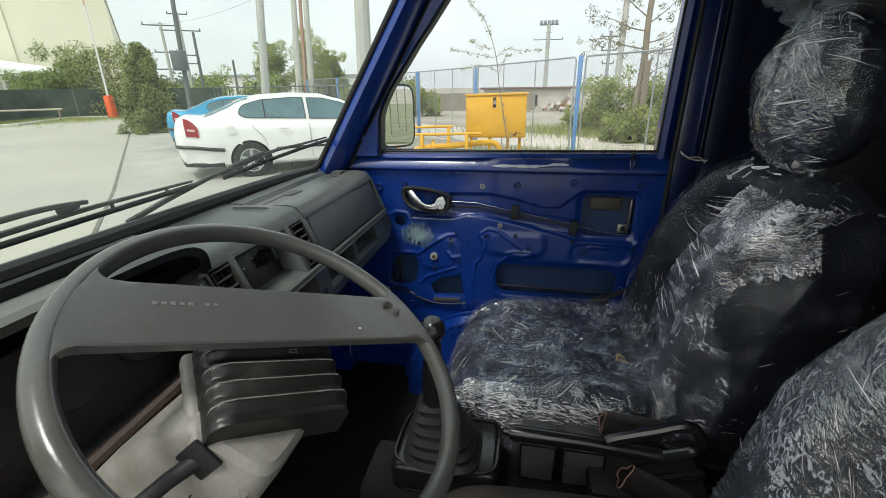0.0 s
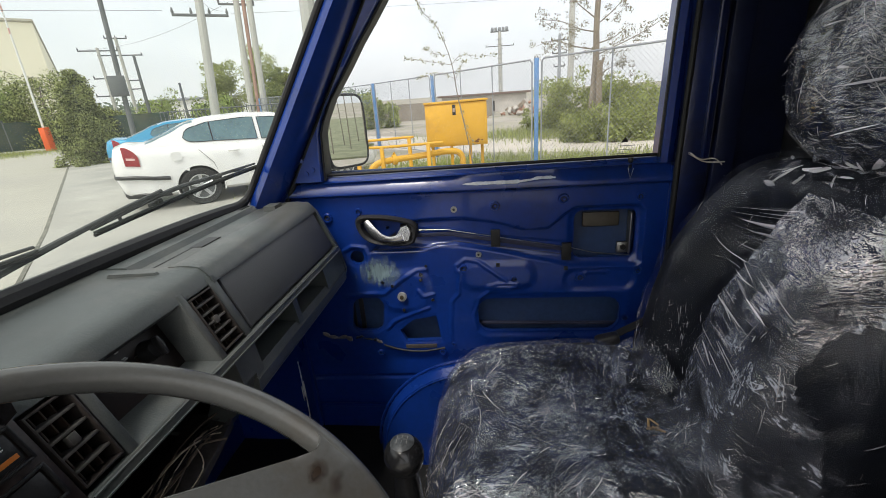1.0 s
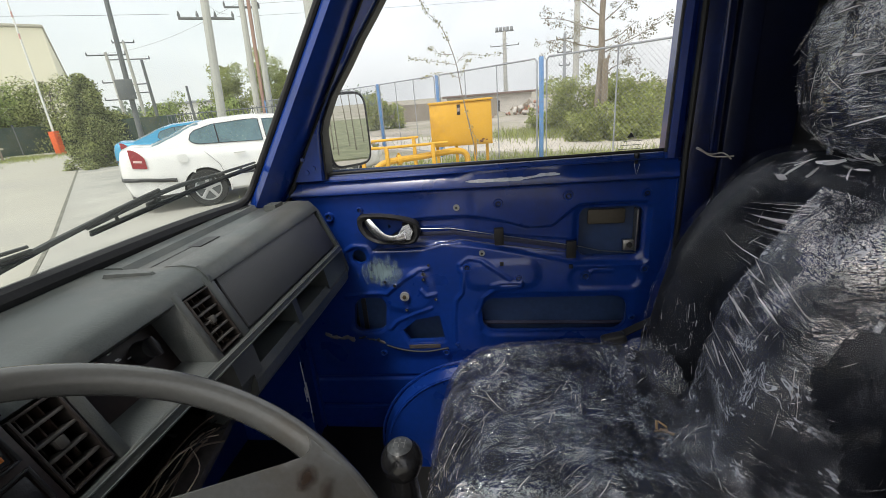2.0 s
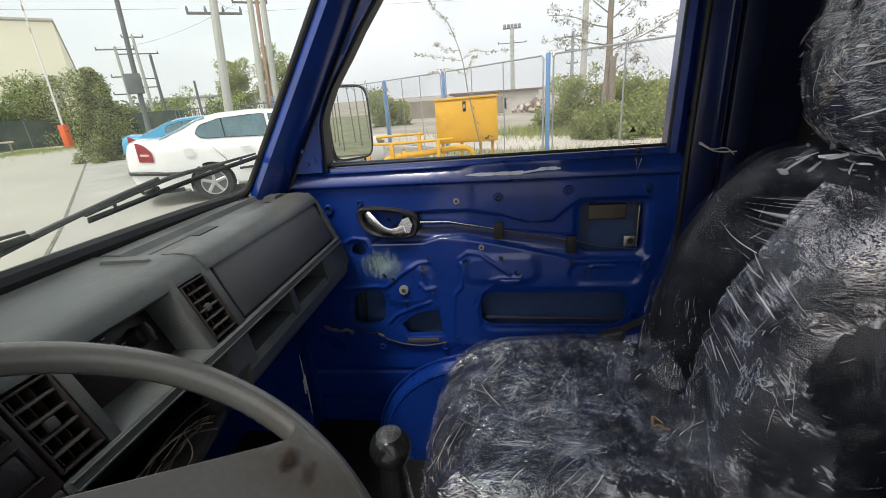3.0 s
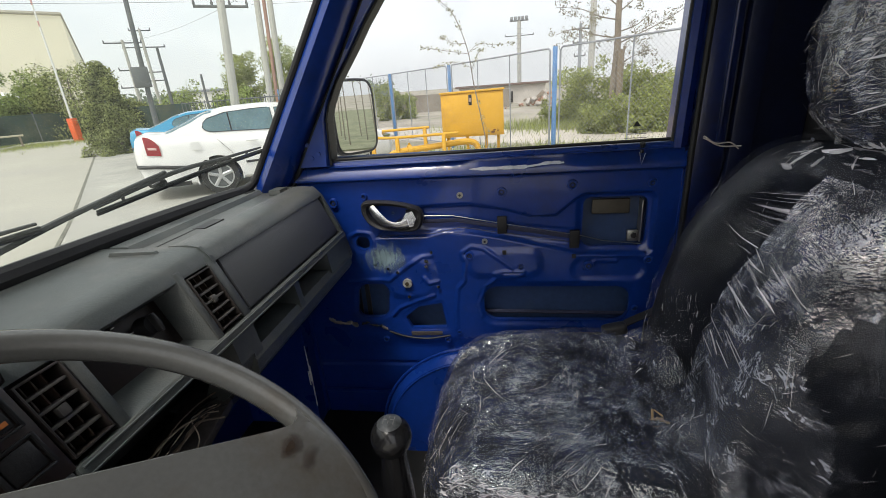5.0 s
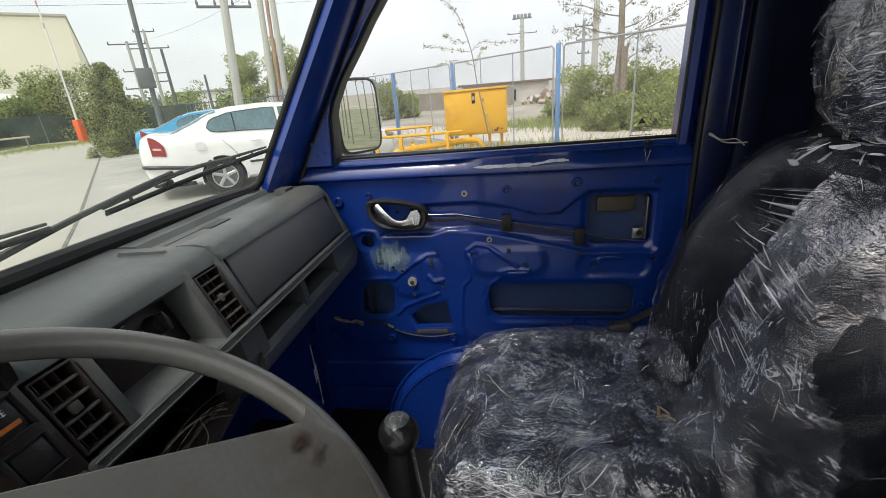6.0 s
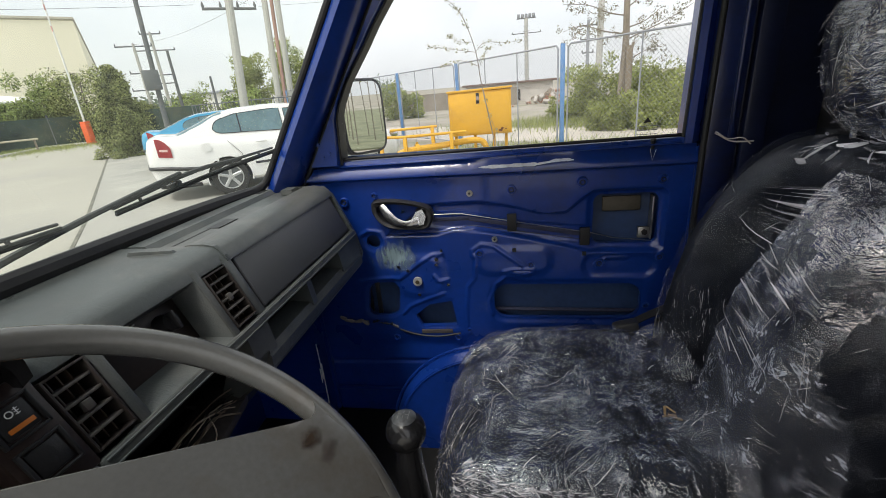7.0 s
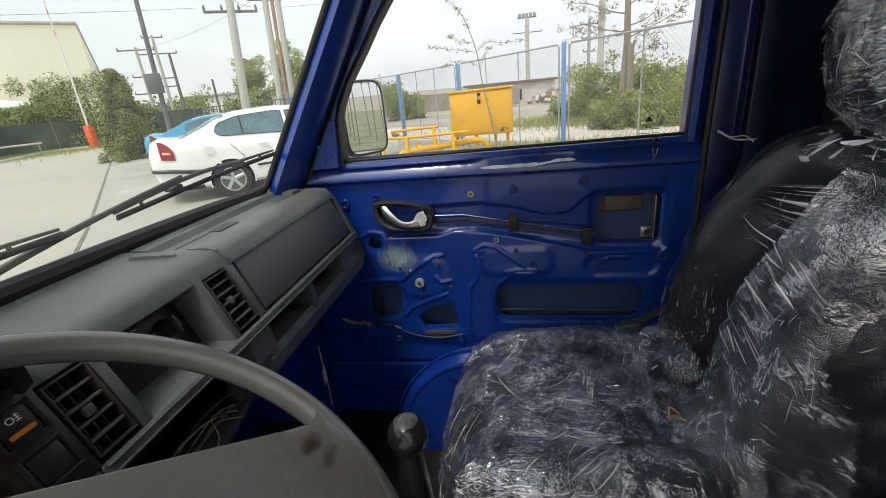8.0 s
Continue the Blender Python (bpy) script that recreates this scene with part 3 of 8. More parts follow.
CHANNEL = [(-0.15, 1.166), (0.0, 1.168), (0.10, 1.150), (0.17, 1.128), (0.235, 1.130), (0.275, 1.165), (0.305, 1.186), (0.478, 1.186), (0.490, 1.17), (0.490, 1.022), (0.478, 1.012), (0.30, 1.014),
           (0.24, 1.032), (-0.02, 1.092), (-0.08, 1.090), (-0.13, 1.076), (-0.28, 1.076)]
BEADS = [
    [(-0.027, 1.005), (-0.029, 1.025), (-0.002, 1.044), (0.035, 1.038), (0.092, 0.995), (0.115, 0.976)],
    [(-0.019, 1.012), (-0.026, 0.934), (-0.047, 0.911), (-0.056, 0.833), (-0.057, 0.767)],
    [(-0.385, 0.932), (-0.312, 0.939), (-0.254, 0.94), (-0.222, 0.966), (-0.199, 0.984), (-0.149, 1.015), (-0.124, 1.016)],
    [(-0.258, 0.816), (-0.233, 0.843), (-0.181, 0.866), (-0.122, 0.887)],
    [(0.061, 0.958), (0.091, 0.966), (0.147, 0.965), (0.147, 0.953), (0.068, 0.953)],
    [(0.024, 0.815), (0.017, 0.859), (0.037, 0.915), (0.068, 0.943), (0.128, 0.945)],
    [(-0.371, 1.014), (-0.364, 1.081), (-0.338, 1.095), (-0.298, 1.09), (-0.29, 1.066), (-0.296, 0.995)],
    [(0.32, 0.971), (0.347, 0.994), (0.401, 0.992)],
    [(-0.148, 0.949), (-0.134, 0.93), (-0.106, 0.933)],
]


def inside(x, z, poly):
    """Signed distance to a polygon, negative inside."""
    d, hit = 9.0, False
    for (x0, z0), (x1, z1) in zip(poly, poly[1:] + poly[:1]):
        d = min(d, segment(x, z, x0, z0, x1, z1))
        if (z0 > z) != (z1 > z) and x < (x1 - x0) * (z - z0) / (z1 - z0) + x0:
            hit = not hit
    return -d if hit else d


def door_depth(x, z):
    """How far the pressed inner panel stands proud (towards the cab)."""
    d = 0.0
    if z > 1.243:
        flat = smoothstep(-0.03, 0.03, x) * smoothstep(0.32, 0.24, x)
        d += 0.015 * smoothstep(1.243, 1.252, z) - (0.021 - 0.010 * flat * (0.8 + 0.2 * math.sin(31 * x))) * smoothstep(1.255, 1.300, z)
    d -= 0.010 * smoothstep(0.748, 0.690, z)
    for i, h in enumerate(HOLES):
        s = h(x, z)
        rim = 0.022 if i in (0, 1) else 0.014
        d -= (0.007 if i in (0, 1) else 0.0025) * smoothstep(rim, 0.002, s)
    for pts in BEADS:
        d += 0.0042 * smoothstep(0.0072, 0.0025, polyline(x, z, pts))
    d -= 0.011 * smoothstep(0.004, -0.005, inside(x, z, CHANNEL))
    # shallow channel for the lock rods
    d -= 0.004 * smoothstep(0.024, 0.016, segment(x, z, -0.13, 1.118, 0.31, 1.062))
    # raised boss between the two levers
    d += 0.006 * smoothstep(0.02, -0.01, rounded(x, z, 0.09, 0.99, 0.10, 0.035, 0.03))
    d -= 0.006 * smoothstep(0.02, 0.0, rounded(x, z, 0.38, 0.97, 0.085, 0.022, 0.02))
    d += 0.006 * smoothstep(0.03, 0.0, rounded(x, z, -0.19, 0.945, 0.06, 0.05, 0.03))
    d -= 0.005 * smoothstep(0.010, 0.004, abs(z - 0.635 - 0.02 * x))
    return d


def passenger_door():
    d = thing("passenger_door", "blue steel passenger door stripped of its inner trim", "car door", (0, DOOR_Y, 0.42))
    inv = d.matrix_world.inverted()
    step = 0.004
    x0, x1, z0, z1 = -0.535, 0.545, 0.42, 1.296
    nx, nz = round((x1 - x0) / step), round((z1 - z0) / step)
    bm = bmesh.new()
    grid = {}
    for j in range(nz + 1):
        for i in range(nx + 1):
            x, z = x0 + (x1 - x0) * i / nx, z0 + (z1 - z0) * j / nz
            for h in HOLES:
                s = h(x, z)
                if abs(s) < step * 0.72:
                    gx, gz = (h(x + 1e-4, z) - s) / 1e-4, (h(x, z + 1e-4) - s) / 1e-4
                    x, z = x - s * gx, z - s * gz
            grid[i, j] = bm.verts.new(inv @ Vector((x, DOOR_Y - door_depth(x, z), z)))
    for j in range(nz):
        for i in range(nx):
            q = (grid[i, j], grid[i + 1, j], grid[i + 1, j + 1], grid[i, j + 1])
            c = d.matrix_world @ (sum((v.co for v in q), Vector()) / 4)
            if all(h(c.x, c.z) > 0 for h in HOLES):
                bm.faces.new(q)
    bmesh.ops.delete(bm, geom=[v for v in bm.verts if not v.link_faces], context="VERTS")
    edge = [e for e in bm.edges if e.is_boundary]
    r = bmesh.ops.extrude_edge_only(bm, edges=edge)
    bmesh.ops.translate(bm, verts=[v for v in r["geom"] if isinstance(v, bmesh.types.BMVert)], vec=(0, 0.014, 0))
    part("inner_panel", bm, BLUE, d, "glossy blue pressed steel panel", smooth=50)
    part("outer_skin", box(bmesh.new(), (1.10, 0.012, 0.90), inv @ Matrix.Translation((0, 1.722, 0.86)), 0.003), INNER_SKIN, d, "dusty inside of the outer skin")
    part("door_edge", boxes(((0.012, 0.09, 0.86), inv @ Matrix.Translation((-0.541, 1.70, 0.86))), ((0.012, 0.09, 0.86), inv @ Matrix.Translation((0.550, 1.70, 0.86)))), BLUE, d)
    # sill: rolled top edge with the outer weather strip
    prof = [(1.661, 1.291), (1.664, 1.299), (1.672, 1.302), (1.70, 1.303), (1.75, 1.297), (1.75, 1.285), (1.66, 1.285), (1.648, 1.288)]
    bm = loft(bmesh.new(), [[inv @ Vector((x, y, z + 0.012 * (x + 0.39) / 0.9)) for y, z in prof] for x in (-0.50, 0.55)])
    part("sill", bm, BLUE, d)
    part("weather_strip", bar([inv @ Vector((-0.40, 1.668, 1.307)), inv @ Vector((0.52, 1.668, 1.318))], 0.0045, 6), BLACK_RUBBER, d)
    # frame of the window
    D = lambda z: POST(z) + 0.007

    def W(z):
        table = ((1.25, -0.386), (1.42, -0.375), (1.454, -0.363), (1.508, -0.334), (1.583, -0.277), (1.637, -0.239), (1.688, -0.198), (1.95, 0.0))
        for (a, p), (b, q) in zip(table, table[1:]):
            if z <= b:
                return p + (q - p) * (z - a) / (b - a)
        return table[-1][1]
    bm = bmesh.new()
    loft(bm, [[inv @ Vector(p) for p in ((D(z), 1.635, z), (W(z) - 0.006, 1.640, z), (W(z), 1.655, z), (W(z), 1.70, z), (D(z), 1.70, z))] for z in (1.295, 1.35, 1.42, 1.454, 1.508, 1.583, 1.637, 1.688, 1.8, 1.93)])
    part("window_frame", bm, BLUE, d)
    bm = bmesh.new()
    loft(bm, [[inv @ Vector(p) for p in ((W(z) - 0.003, 1.653, z), (W(z) + 0.004, 1.653, z), (W(z) + 0.004, 1.702, z), (W(z) - 0.003, 1.702, z))] for z in (1.295, 1.35, 1.42, 1.454, 1.508, 1.583, 1.637, 1.688, 1.8, 1.93)])
    part("window_channel", bm, BLACK_RUBBER, d)
    bm = bmesh.new()
    loft(bm, [[inv @ Vector(p) for p in ((x, 1.640, z), (x + 0.016, 1.638, z), (x + 0.038, 1.660, z), (x + 0.038, 1.70, z), (x, 1.70, z))] for x, z in ((0.508, 1.30), (0.512, 1.45), (0.516, 1.60), (0.522, 1.75), (0.53, 1.93))])
    part("window_frame", bm, BLUE, d)
    part("window_frame", box(bmesh.new(), (0.6, 0.06, 0.04), inv @ Matrix.Translation((0.24, 1.665, 1.95))), BLUE, d)
    # black run channels
    part("window_channel", bar([inv @ Vector((W(z) + 0.002, 1.652, z)) for z in (1.31, 1.42, 1.454, 1.508, 1.583, 1.637, 1.688, 1.9)], 0.0032, 6), BLACK_RUBBER, d)
    part("window_channel", bar([inv @ Vector((x, 1.648, z)) for x, z in ((0.506, 1.315), (0.510, 1.45), (0.514, 1.6), (0.520, 1.75), (0.528, 1.93))], 0.004, 6), BLACK_RUBBER, d)
    bm = bmesh.new()
    zs = (1.30, 1.42, 1.454, 1.508, 1.583, 1.637, 1.688, 1.92)
    loft(bm, [[inv @ Vector((W(z), 1.672, z)), inv @ Vector((0.52, 1.672, z))] for z in zs], closed=False)
    g = part("pane", bm, thin_glass("door_glass", (0.96, 0.97, 0.97), 0.03, haze=0.03), d, "clear window glass")
    g.visible_shadow = False
    return d


door = passenger_door()


def door_fittings(d):
    I = d.matrix_world.inverted()

    def put(name, bm, mat, label="", parent=None, smooth=35):
        bmesh.ops.transform(bm, matrix=I, verts=bm.verts)
        return part(name, bm, mat, parent or d, label, smooth)

    def disc(x, z, r, y, depth=0.004, sides=16):
        return bar([(x, y, z), (x, y - depth, z)], r, sides)

    # inner handle: black almond bezel with a dished cup and a curved chrome lever
    H = Vector((-0.222, 0, 1.144))
    EYE_SHAPE = [(-0.309, 1.179), (-0.292, 1.190), (-0.222, 1.187), (-0.151, 1.170), (-0.132, 1.146), (-0.140, 1.113), (-0.167, 1.099), (-0.250, 1.104), (-0.290, 1.123), (-0.308, 1.154)]

    def almond(sx, sz, y, n=48):
        ring = smooth_path([Vector((p, y, q)) for p, q in EYE_SHAPE + EYE_SHAPE[:1]], 5)[:-1]
        return [(H.x + (p.x - H.x) * sx / 0.084, y, H.z + (p.z - H.z) * sz / 0.046) for p in ring]
    bm = loft(bmesh.new(), [almond(0.084, 0.046, 1.662), almond(0.084, 0.046, 1.643), almond(0.079, 0.042, 1.637), almond(0.070, 0.034, 1.641), almond(0.062, 0.028, 1.672)])
    handle = put("door_handle", bm, BLACK_PLASTIC, "black plastic handle bezel")
    path = smooth_path([(-0.280, 1.642, 1.176), (-0.272, 1.637, 1.166), (-0.258, 1.632, 1.148), (-0.236, 1.629, 1.128), (-0.205, 1.628, 1.120), (-0.172, 1.631, 1.126)], 6)
    bm = bmesh.new()
    rings = []
    for i, p in enumerate(path):
        f = i / (len(path) - 1)
        w = 0.008 + 0.005 * math.sin(math.pi * min(1, f * 1.1)) + (0.008 if f > 0.75 else 0.0) * (f - 0.75) * 4
        dirn = (path[min(i + 1, len(path) - 1)] - path[max(i - 1, 0)]).normalized()
        o = dirn.cross(Vector((0, 1, 0))).normalized()
        rings.append([p + o * w, p + Vector((0, -0.004, 0)), p - o * w, p + Vector((0, 0.005, 0))])
    loft(bm, rings)
    put("lever", bm, CHROME, "curved satin chrome lever", smooth=60).parent = handle
    bm = loft(bmesh.new(), [[(-0.196, 1.650, 1.110), (-0.154, 1.648, 1.114), (-0.146, 1.648, 1.140), (-0.157, 1.652, 1.166), (-0.182, 1.652, 1.160), (-0.198, 1.652, 1.134)], [(-0.192, 1.628, 1.114), (-0.158, 1.630, 1.118), (-0.150, 1.632, 1.140), (-0.160, 1.638, 1.160), (-0.178, 1.637, 1.155), (-0.192, 1.633, 1.134)]])
    put("lever_plate", bm, CHROME, "satin chrome finger plate").parent = handle
    put("screw", disc(-0.222, 1.150, 0.005, 1.668, 0.008), STEEL).parent = handle
    # screws, clips and open clip holes
    for x, z, r in ((-0.026, 1.196, 0.009), (0.038, 1.059, 0.0085)):
        o = put("screw", disc(x, z, r, 1.660, 0.004), STEEL, "bright washer screw")
        put("screw_socket", disc(x, z, r * 0.38, 1.6555, 0.002), BLACK_PLASTIC).parent = o
    for x, z, r in ((0.089, 1.201, 0.011), (0.275, 1.213, 0.012), (0.474, 1.211, 0.010), (0.484, 0.996, 0.010), (0.461, 0.845, 0.008), (-0.395, 1.185, 0.012),
                    (-0.007, 1.016, 0.011), (0.327, 0.979, 0.012), (0.139, 0.980, 0.009), (-0.290, 0.729, 0.009), (-0.088, 0.731, 0.009), (-0.051, 0.760, 0.006), (-0.301, 1.201, 0.008)):
        prof = ((0.35, 1.6560), (0.62, 1.6560), (0.80, 1.6525), (1.05, 1.6525), (1.25, 1.6600))
        bm = loft(bmesh.new(), [[(x + r * k * math.cos(a), y - door_depth(x, z) * 0.5, z + r * k * math.sin(a)) for a in [2 * math.pi * j / 20 for j in range(20)]] for k, y in prof])
        o = put("clip_boss", bm, BLUE)
        put("clip_hole", bar([(x + r * 0.48 * math.cos(a), 1.6558 - door_depth(x, z) * 0.5, z + r * 0.48 * math.sin(a)) for a in [2 * math.pi * j / 16 for j in range(17)]], r * 0.14, 5), BLACK_RUBBER).parent = o
    for x, z, r in ((-0.118, 1.030, 0.004), (-0.253, 0.981, 0.0045), (-0.135, 1.003, 0.006), (-0.137, 0.986, 0.005), (-0.225, 0.968, 0.005), (-0.105, 0.920, 0.005), (-0.197, 0.887, 0.005)):
        put("rivet", disc(x, z, r, 1.653, 0.005, 10), CHROME if r > 0.0039 and z < 1.02 else BLACK_RUBBER)
    for x, z in ((0.093, 1.025), (0.285, 1.011)):
        put("square_clip", boxes(((0.011, 0.004, 0.012), Matrix.Translation((x, 1.655, z)), 0.001)), BLACK_RUBBER, "black square clip")
    crank = put("winder_spindle", disc(-0.198, 0.933, 0.014, 1.652, 0.008, 20), surface("zinc_ring", (0.42, 0.42, 0.40), 0.35, 0.35, 0.1, 30, 120, 0.05), "bare steel window winder spindle")
    put("winder_spindle_core", disc(-0.198, 0.933, 0.006, 1.646, 0.006, 12), surface("greasy_brass", (0.10, 0.08, 0.05), 0.4, 0.5, 0.2, 30, 90, 0.1)).parent = crank
    # lock rods in their channel, grey backing strip, black foam pads
    strip = surface("brown_grey_backing_strip", (0.028, 0.032, 0.070), 0.7, 0, 0.3, 20, 90, 0.2)
    bm = bmesh.new()
    for x0, z0, x1, z1, w in ((-0.145, 1.120, -0.03, 1.121, 0.012), (-0.032, 1.119, 0.305, 1.060, 0.012)):
        box(bm, (math.hypot(x1 - x0, z1 - z0), 0.003, w), Matrix.Translation(((x0 + x1) / 2, 1.6700 - 0.0003 * x0, (z0 + z1) / 2)) @ Matrix.Rotation(-math.atan2(z1 - z0, x1 - x0), 4, "Y"), 0.0008)
    put("backing_strip", bm, strip, "brown grey strip behind the lock rods")
    put("lock_rod", bar([(-0.15, 1.656, 1.140), (-0.05, 1.656, 1.138), (0.30, 1.656, 1.072), (0.36, 1.658, 1.055), (0.47, 1.68, 1.035)], 0.0015, 6), STEEL)
    # lower bar traces the highlight on the channel's edge, in the strip's colour
    put("lock_rod", bar([(-0.24, 1.654, 1.085), (-0.10, 1.654, 1.088), (-0.03, 1.656, 1.104), (0.12, 1.656, 1.080), (0.30, 1.656, 1.050)], 0.0012, 6), strip)
    for x, z in ((0.088, 1.108), (0.285, 1.062)):
        put("foam_pad", boxes(((0.026, 0.012, 0.050), Matrix.Translation((x, 1.656, z)), 0.002)), BLACK_RUBBER, "black foam anti-rattle pad")
    # latch inside the rear opening
    put("latch_plate", boxes(((0.10, 0.006, 0.042), Matrix.Translation((0.385, 1.700, 1.140)), 0.004)), surface("tan_latch_plate", (0.09, 0.078, 0.06), 0.6, 0.3, 0.2, 20, 80, 0.1), "dull tan latch plate")
    put("latch_bracket", boxes(((0.004, 0.03, 0.12), Matrix.Translation((0.463, 1.695, 1.10)), 0.001), ((0.03, 0.012, 0.032), Matrix.Translation((0.445, 1.69, 1.058)), 0.003)), STEEL)
    put("latch_bolt", disc(0.446, 1.06, 0.008, 1.684, 0.006, 6), BLACK_PLASTIC)
    # cross bar seen low in the long opening, and the torn edges of the front ones
    put("stiffener", bar([(0.02, 1.70, 0.812), (0.46, 1.70, 0.806)], 0.006, 8), strip)
    put("regulator_rail", boxes(((0.012, 0.01, 0.2), Matrix.Translation((-0.375, 1.70, 0.84)), 0.002), ((0.014, 0.01, 0.2), Matrix.Translation((-0.350, 1.71, 0.84)), 0.002)), BLACK_PLASTIC)
    old, tar = surface("old_grey_sealant", (0.17, 0.155, 0.14), 0.8, 0, 0.4, 40, 120, 0.5), BLACK_RUBBER
    rnd = random.Random(31)
    for k, (x, z, w, h, turn) in enumerate(((-0.462, 0.799, 0.026, 0.013, 0.5), (-0.440, 0.791, 0.038, 0.011, 0.1), (-0.408, 0.790, 0.034, 0.012, -0.2), (-0.384, 0.785, 0.022, 0.016, 0.4), (-0.352, 0.789, 0.030, 0.006, -0.3),
                                             (-0.322, 0.782, 0.040, 0.005, 0.15), (-0.290, 0.774, 0.026, 0.008, 0.5), (-0.300, 0.781, 0.012, 0.009, -0.6))):
        bm = lump((w, 0.006, h), Matrix.Translation((x, 1.6545 - rnd.uniform(0, 0.002), z)) @ Matrix.Rotation(turn, 4, "Y"), 2.5, 20, 8)
        for v in bm.verts:
            n = noise.noise(v.co * 160) * 0.004
            v.co += Vector((n, 0, noise.noise(v.co * 190 + Vector((5, 0, 0))) * 0.004))
        put("sealant_flake", bm, old if k not in (4, 5, 7) else tar, "torn flake of old grey sealant" if k not in (4, 5, 7) else "torn flake of black sealant", smooth=20)
    put("sealant", bar(smooth_path([(-0.275, 1.655, 0.760), (-0.22, 1.655, 0.742), (-0.15, 1.655, 0.736), (-0.08, 1.655, 0.748)], 6), 0.003, 6), BLACK_RUBBER, "black bead of sealant")
    put("sealant", boxes(((0.10, 0.003, 0.014), Matrix.Translation((-0.155, 1.660, 0.752)) @ Matrix.Rotation(-0.03, 4, "Y"), 0.001)), surface("worn_tan_edge", (0.06, 0.05, 0.045), 0.7, 0, 0.3, 40, 120, 0.4), "worn tan edge")
    # thin primer overspray
    rnd = random.Random(4)
    bm = bmesh.new()
    n = 36
    g = [[bm.verts.new((X, DOOR_Y - door_depth(X, Z) - 0.0012, Z)) for X in [-0.345 + 0.155 * i / n for i in range(n + 1)]] for Z in [0.945 + 0.120 * j / n for j in range(n + 1)]]
    for a, b in zip(g, g[1:]):
        for i in range(n):
            c = (a[i].co + b[i + 1].co) / 2
            if all(h(c.x, c.z) > 0.004 for h in HOLES):
                bm.faces.new((a[i], a[i + 1], b[i + 1], b[i]))
    put("primer_patch", bm, smear_material("grey_green_primer", (0.20, 0.28, 0.31), I @ Vector((-0.262, DOOR_Y, 1.010)), (0.068, 0.05), most=0.88), "smeared patch of grey green primer")
    # long pale irregular streak on the ledge under the window
    bm = bmesh.new()
    up, dn = [], []
    for k in range(41):
        x = 0.004 + 0.246 * k / 40
        c = 1.268 + 0.006 * smoothstep(0.14, 0.22, x)
        h = (0.0048 if x < 0.165 else 0.0040) * math.sin(math.pi * min(1, (k + 0.3) / 12)) ** 0.7 if k < 6 else (0.0048 if x < 0.155 else 0.0030 if x < 0.19 else 0.0052)
        h *= rnd.uniform(0.8, 1.15) * (1.0 if k < 39 else 0.5)
        for lst, z in ((up, c + h), (dn, c - h * (0.8 if x < 0.19 else 0.4))):
            lst.append((x, DOOR_Y - door_depth(x, z) - 0.0018, z))
    loft(bm, [dn, [((p[0] + q[0]) / 2, DOOR_Y - door_depth(p[0], (p[2] + q[2]) / 2) - 0.0018, (p[2] + q[2]) / 2) for p, q in zip(up, dn)], up], closed=False)
    put("scrape", bm, surface("pale_streak_paint", (0.52, 0.55, 0.62), 0.35, 0, 0.2, 40, 160, 0.1), "pale streak on the blue paint")
    # lock button and its clip on the sill
    put("lock_button", bar([(0.442, 1.662, 1.288), (0.442, 1.660, 1.302), (0.441, 1.658, 1.311), (0.441, 1.658, 1.315)], [0.004, 0.005, 0.0075, 0.006], 10), BLACK_PLASTIC)
    put("wire_clip", bar([(0.432, 1.646, 1.292), (0.438, 1.643, 1.262), (0.446, 1.645, 1.290)], 0.0008, 5), STEEL)
    for x, z in ((-0.432, 1.335), (-0.425, 1.300), (-0.405, 1.31)):
        put("mirror_screw", disc(x, z + 0.02, 0.006, 1.637, 0.004, 8), BLUE)
    # printed maker's mark on the glass: a triangle and a few bars
    bm = bmesh.new()
    a, b, c = (bm.verts.new(p) for p in ((0.418, 1.6705, 1.352), (0.436, 1.6705, 1.353), (0.427, 1.6705, 1.366)))
    bm.faces.new((a, b, c))
    put("printed_mark", bm, BLACK_PLASTIC)
    for x, z, w in ((0.432, 1.344, 0.055), (0.428, 1.334, 0.06), (0.425, 1.324, 0.066)):
        put("printed_mark", boxes(((w * 0.8, 0.0004, 0.0014), Matrix.Translation((x, 1.6708, z)))), DARK_POLE)
    # folded lower edge of the door
    put("lower_flange", boxes(((1.06, 0.012, 0.012), Matrix.Translation((0.0, 1.660, 0.52)), 0.004)), BLUE)


door_fittings(door)
solo("door_seal", bar([(POST(z), 1.652, z) for z in (1.24, 1.45, 1.70, 1.97)], 0.0075, 8), BLACK_RUBBER,
     "black rubber seal round the passenger doorway", "seal", "structure")
solo("door_seal", bar([(0.549 + 0.02 * max(0, z - 1.3), 1.636, z) for z in (0.45, 0.9, 1.3, 1.6, 1.95)], 0.007, 10), BLACK_RUBBER, "black rubber seal round the passenger doorway", "seal", "structure")

# wheel arch that bulges into the cab beside the seat
bm = bmesh.new()
ARC = [(0.02 + 0.305 * math.cos(a), 0.47 + 0.305 * math.sin(a)) for a in [math.pi * k / 20 for k in range(21)]]
arch_prof = ARC + [(-0.285, 0.42), (0.325, 0.42)]
rings = [[(0.02 + (x - 0.02) * k, y, 0.42 + (z - 0.42) * k) for x, z in arch_prof] for y, k in ((1.70, 0.78), (1.66, 0.80), (1.552, 0.965), (1.540, 1.0), (1.528, 1.0))]
rings.append([(0.02 + (x - 0.02) * 0.96, 1.508, 0.42 + (z - 0.42) * 0.96) for x, z in arch_prof])
loft(bm, rings)
arch = solo("wheel_arch", bm, BLUE, "blue steel wheel arch beside the passenger seat", "wheel arch", "structure")
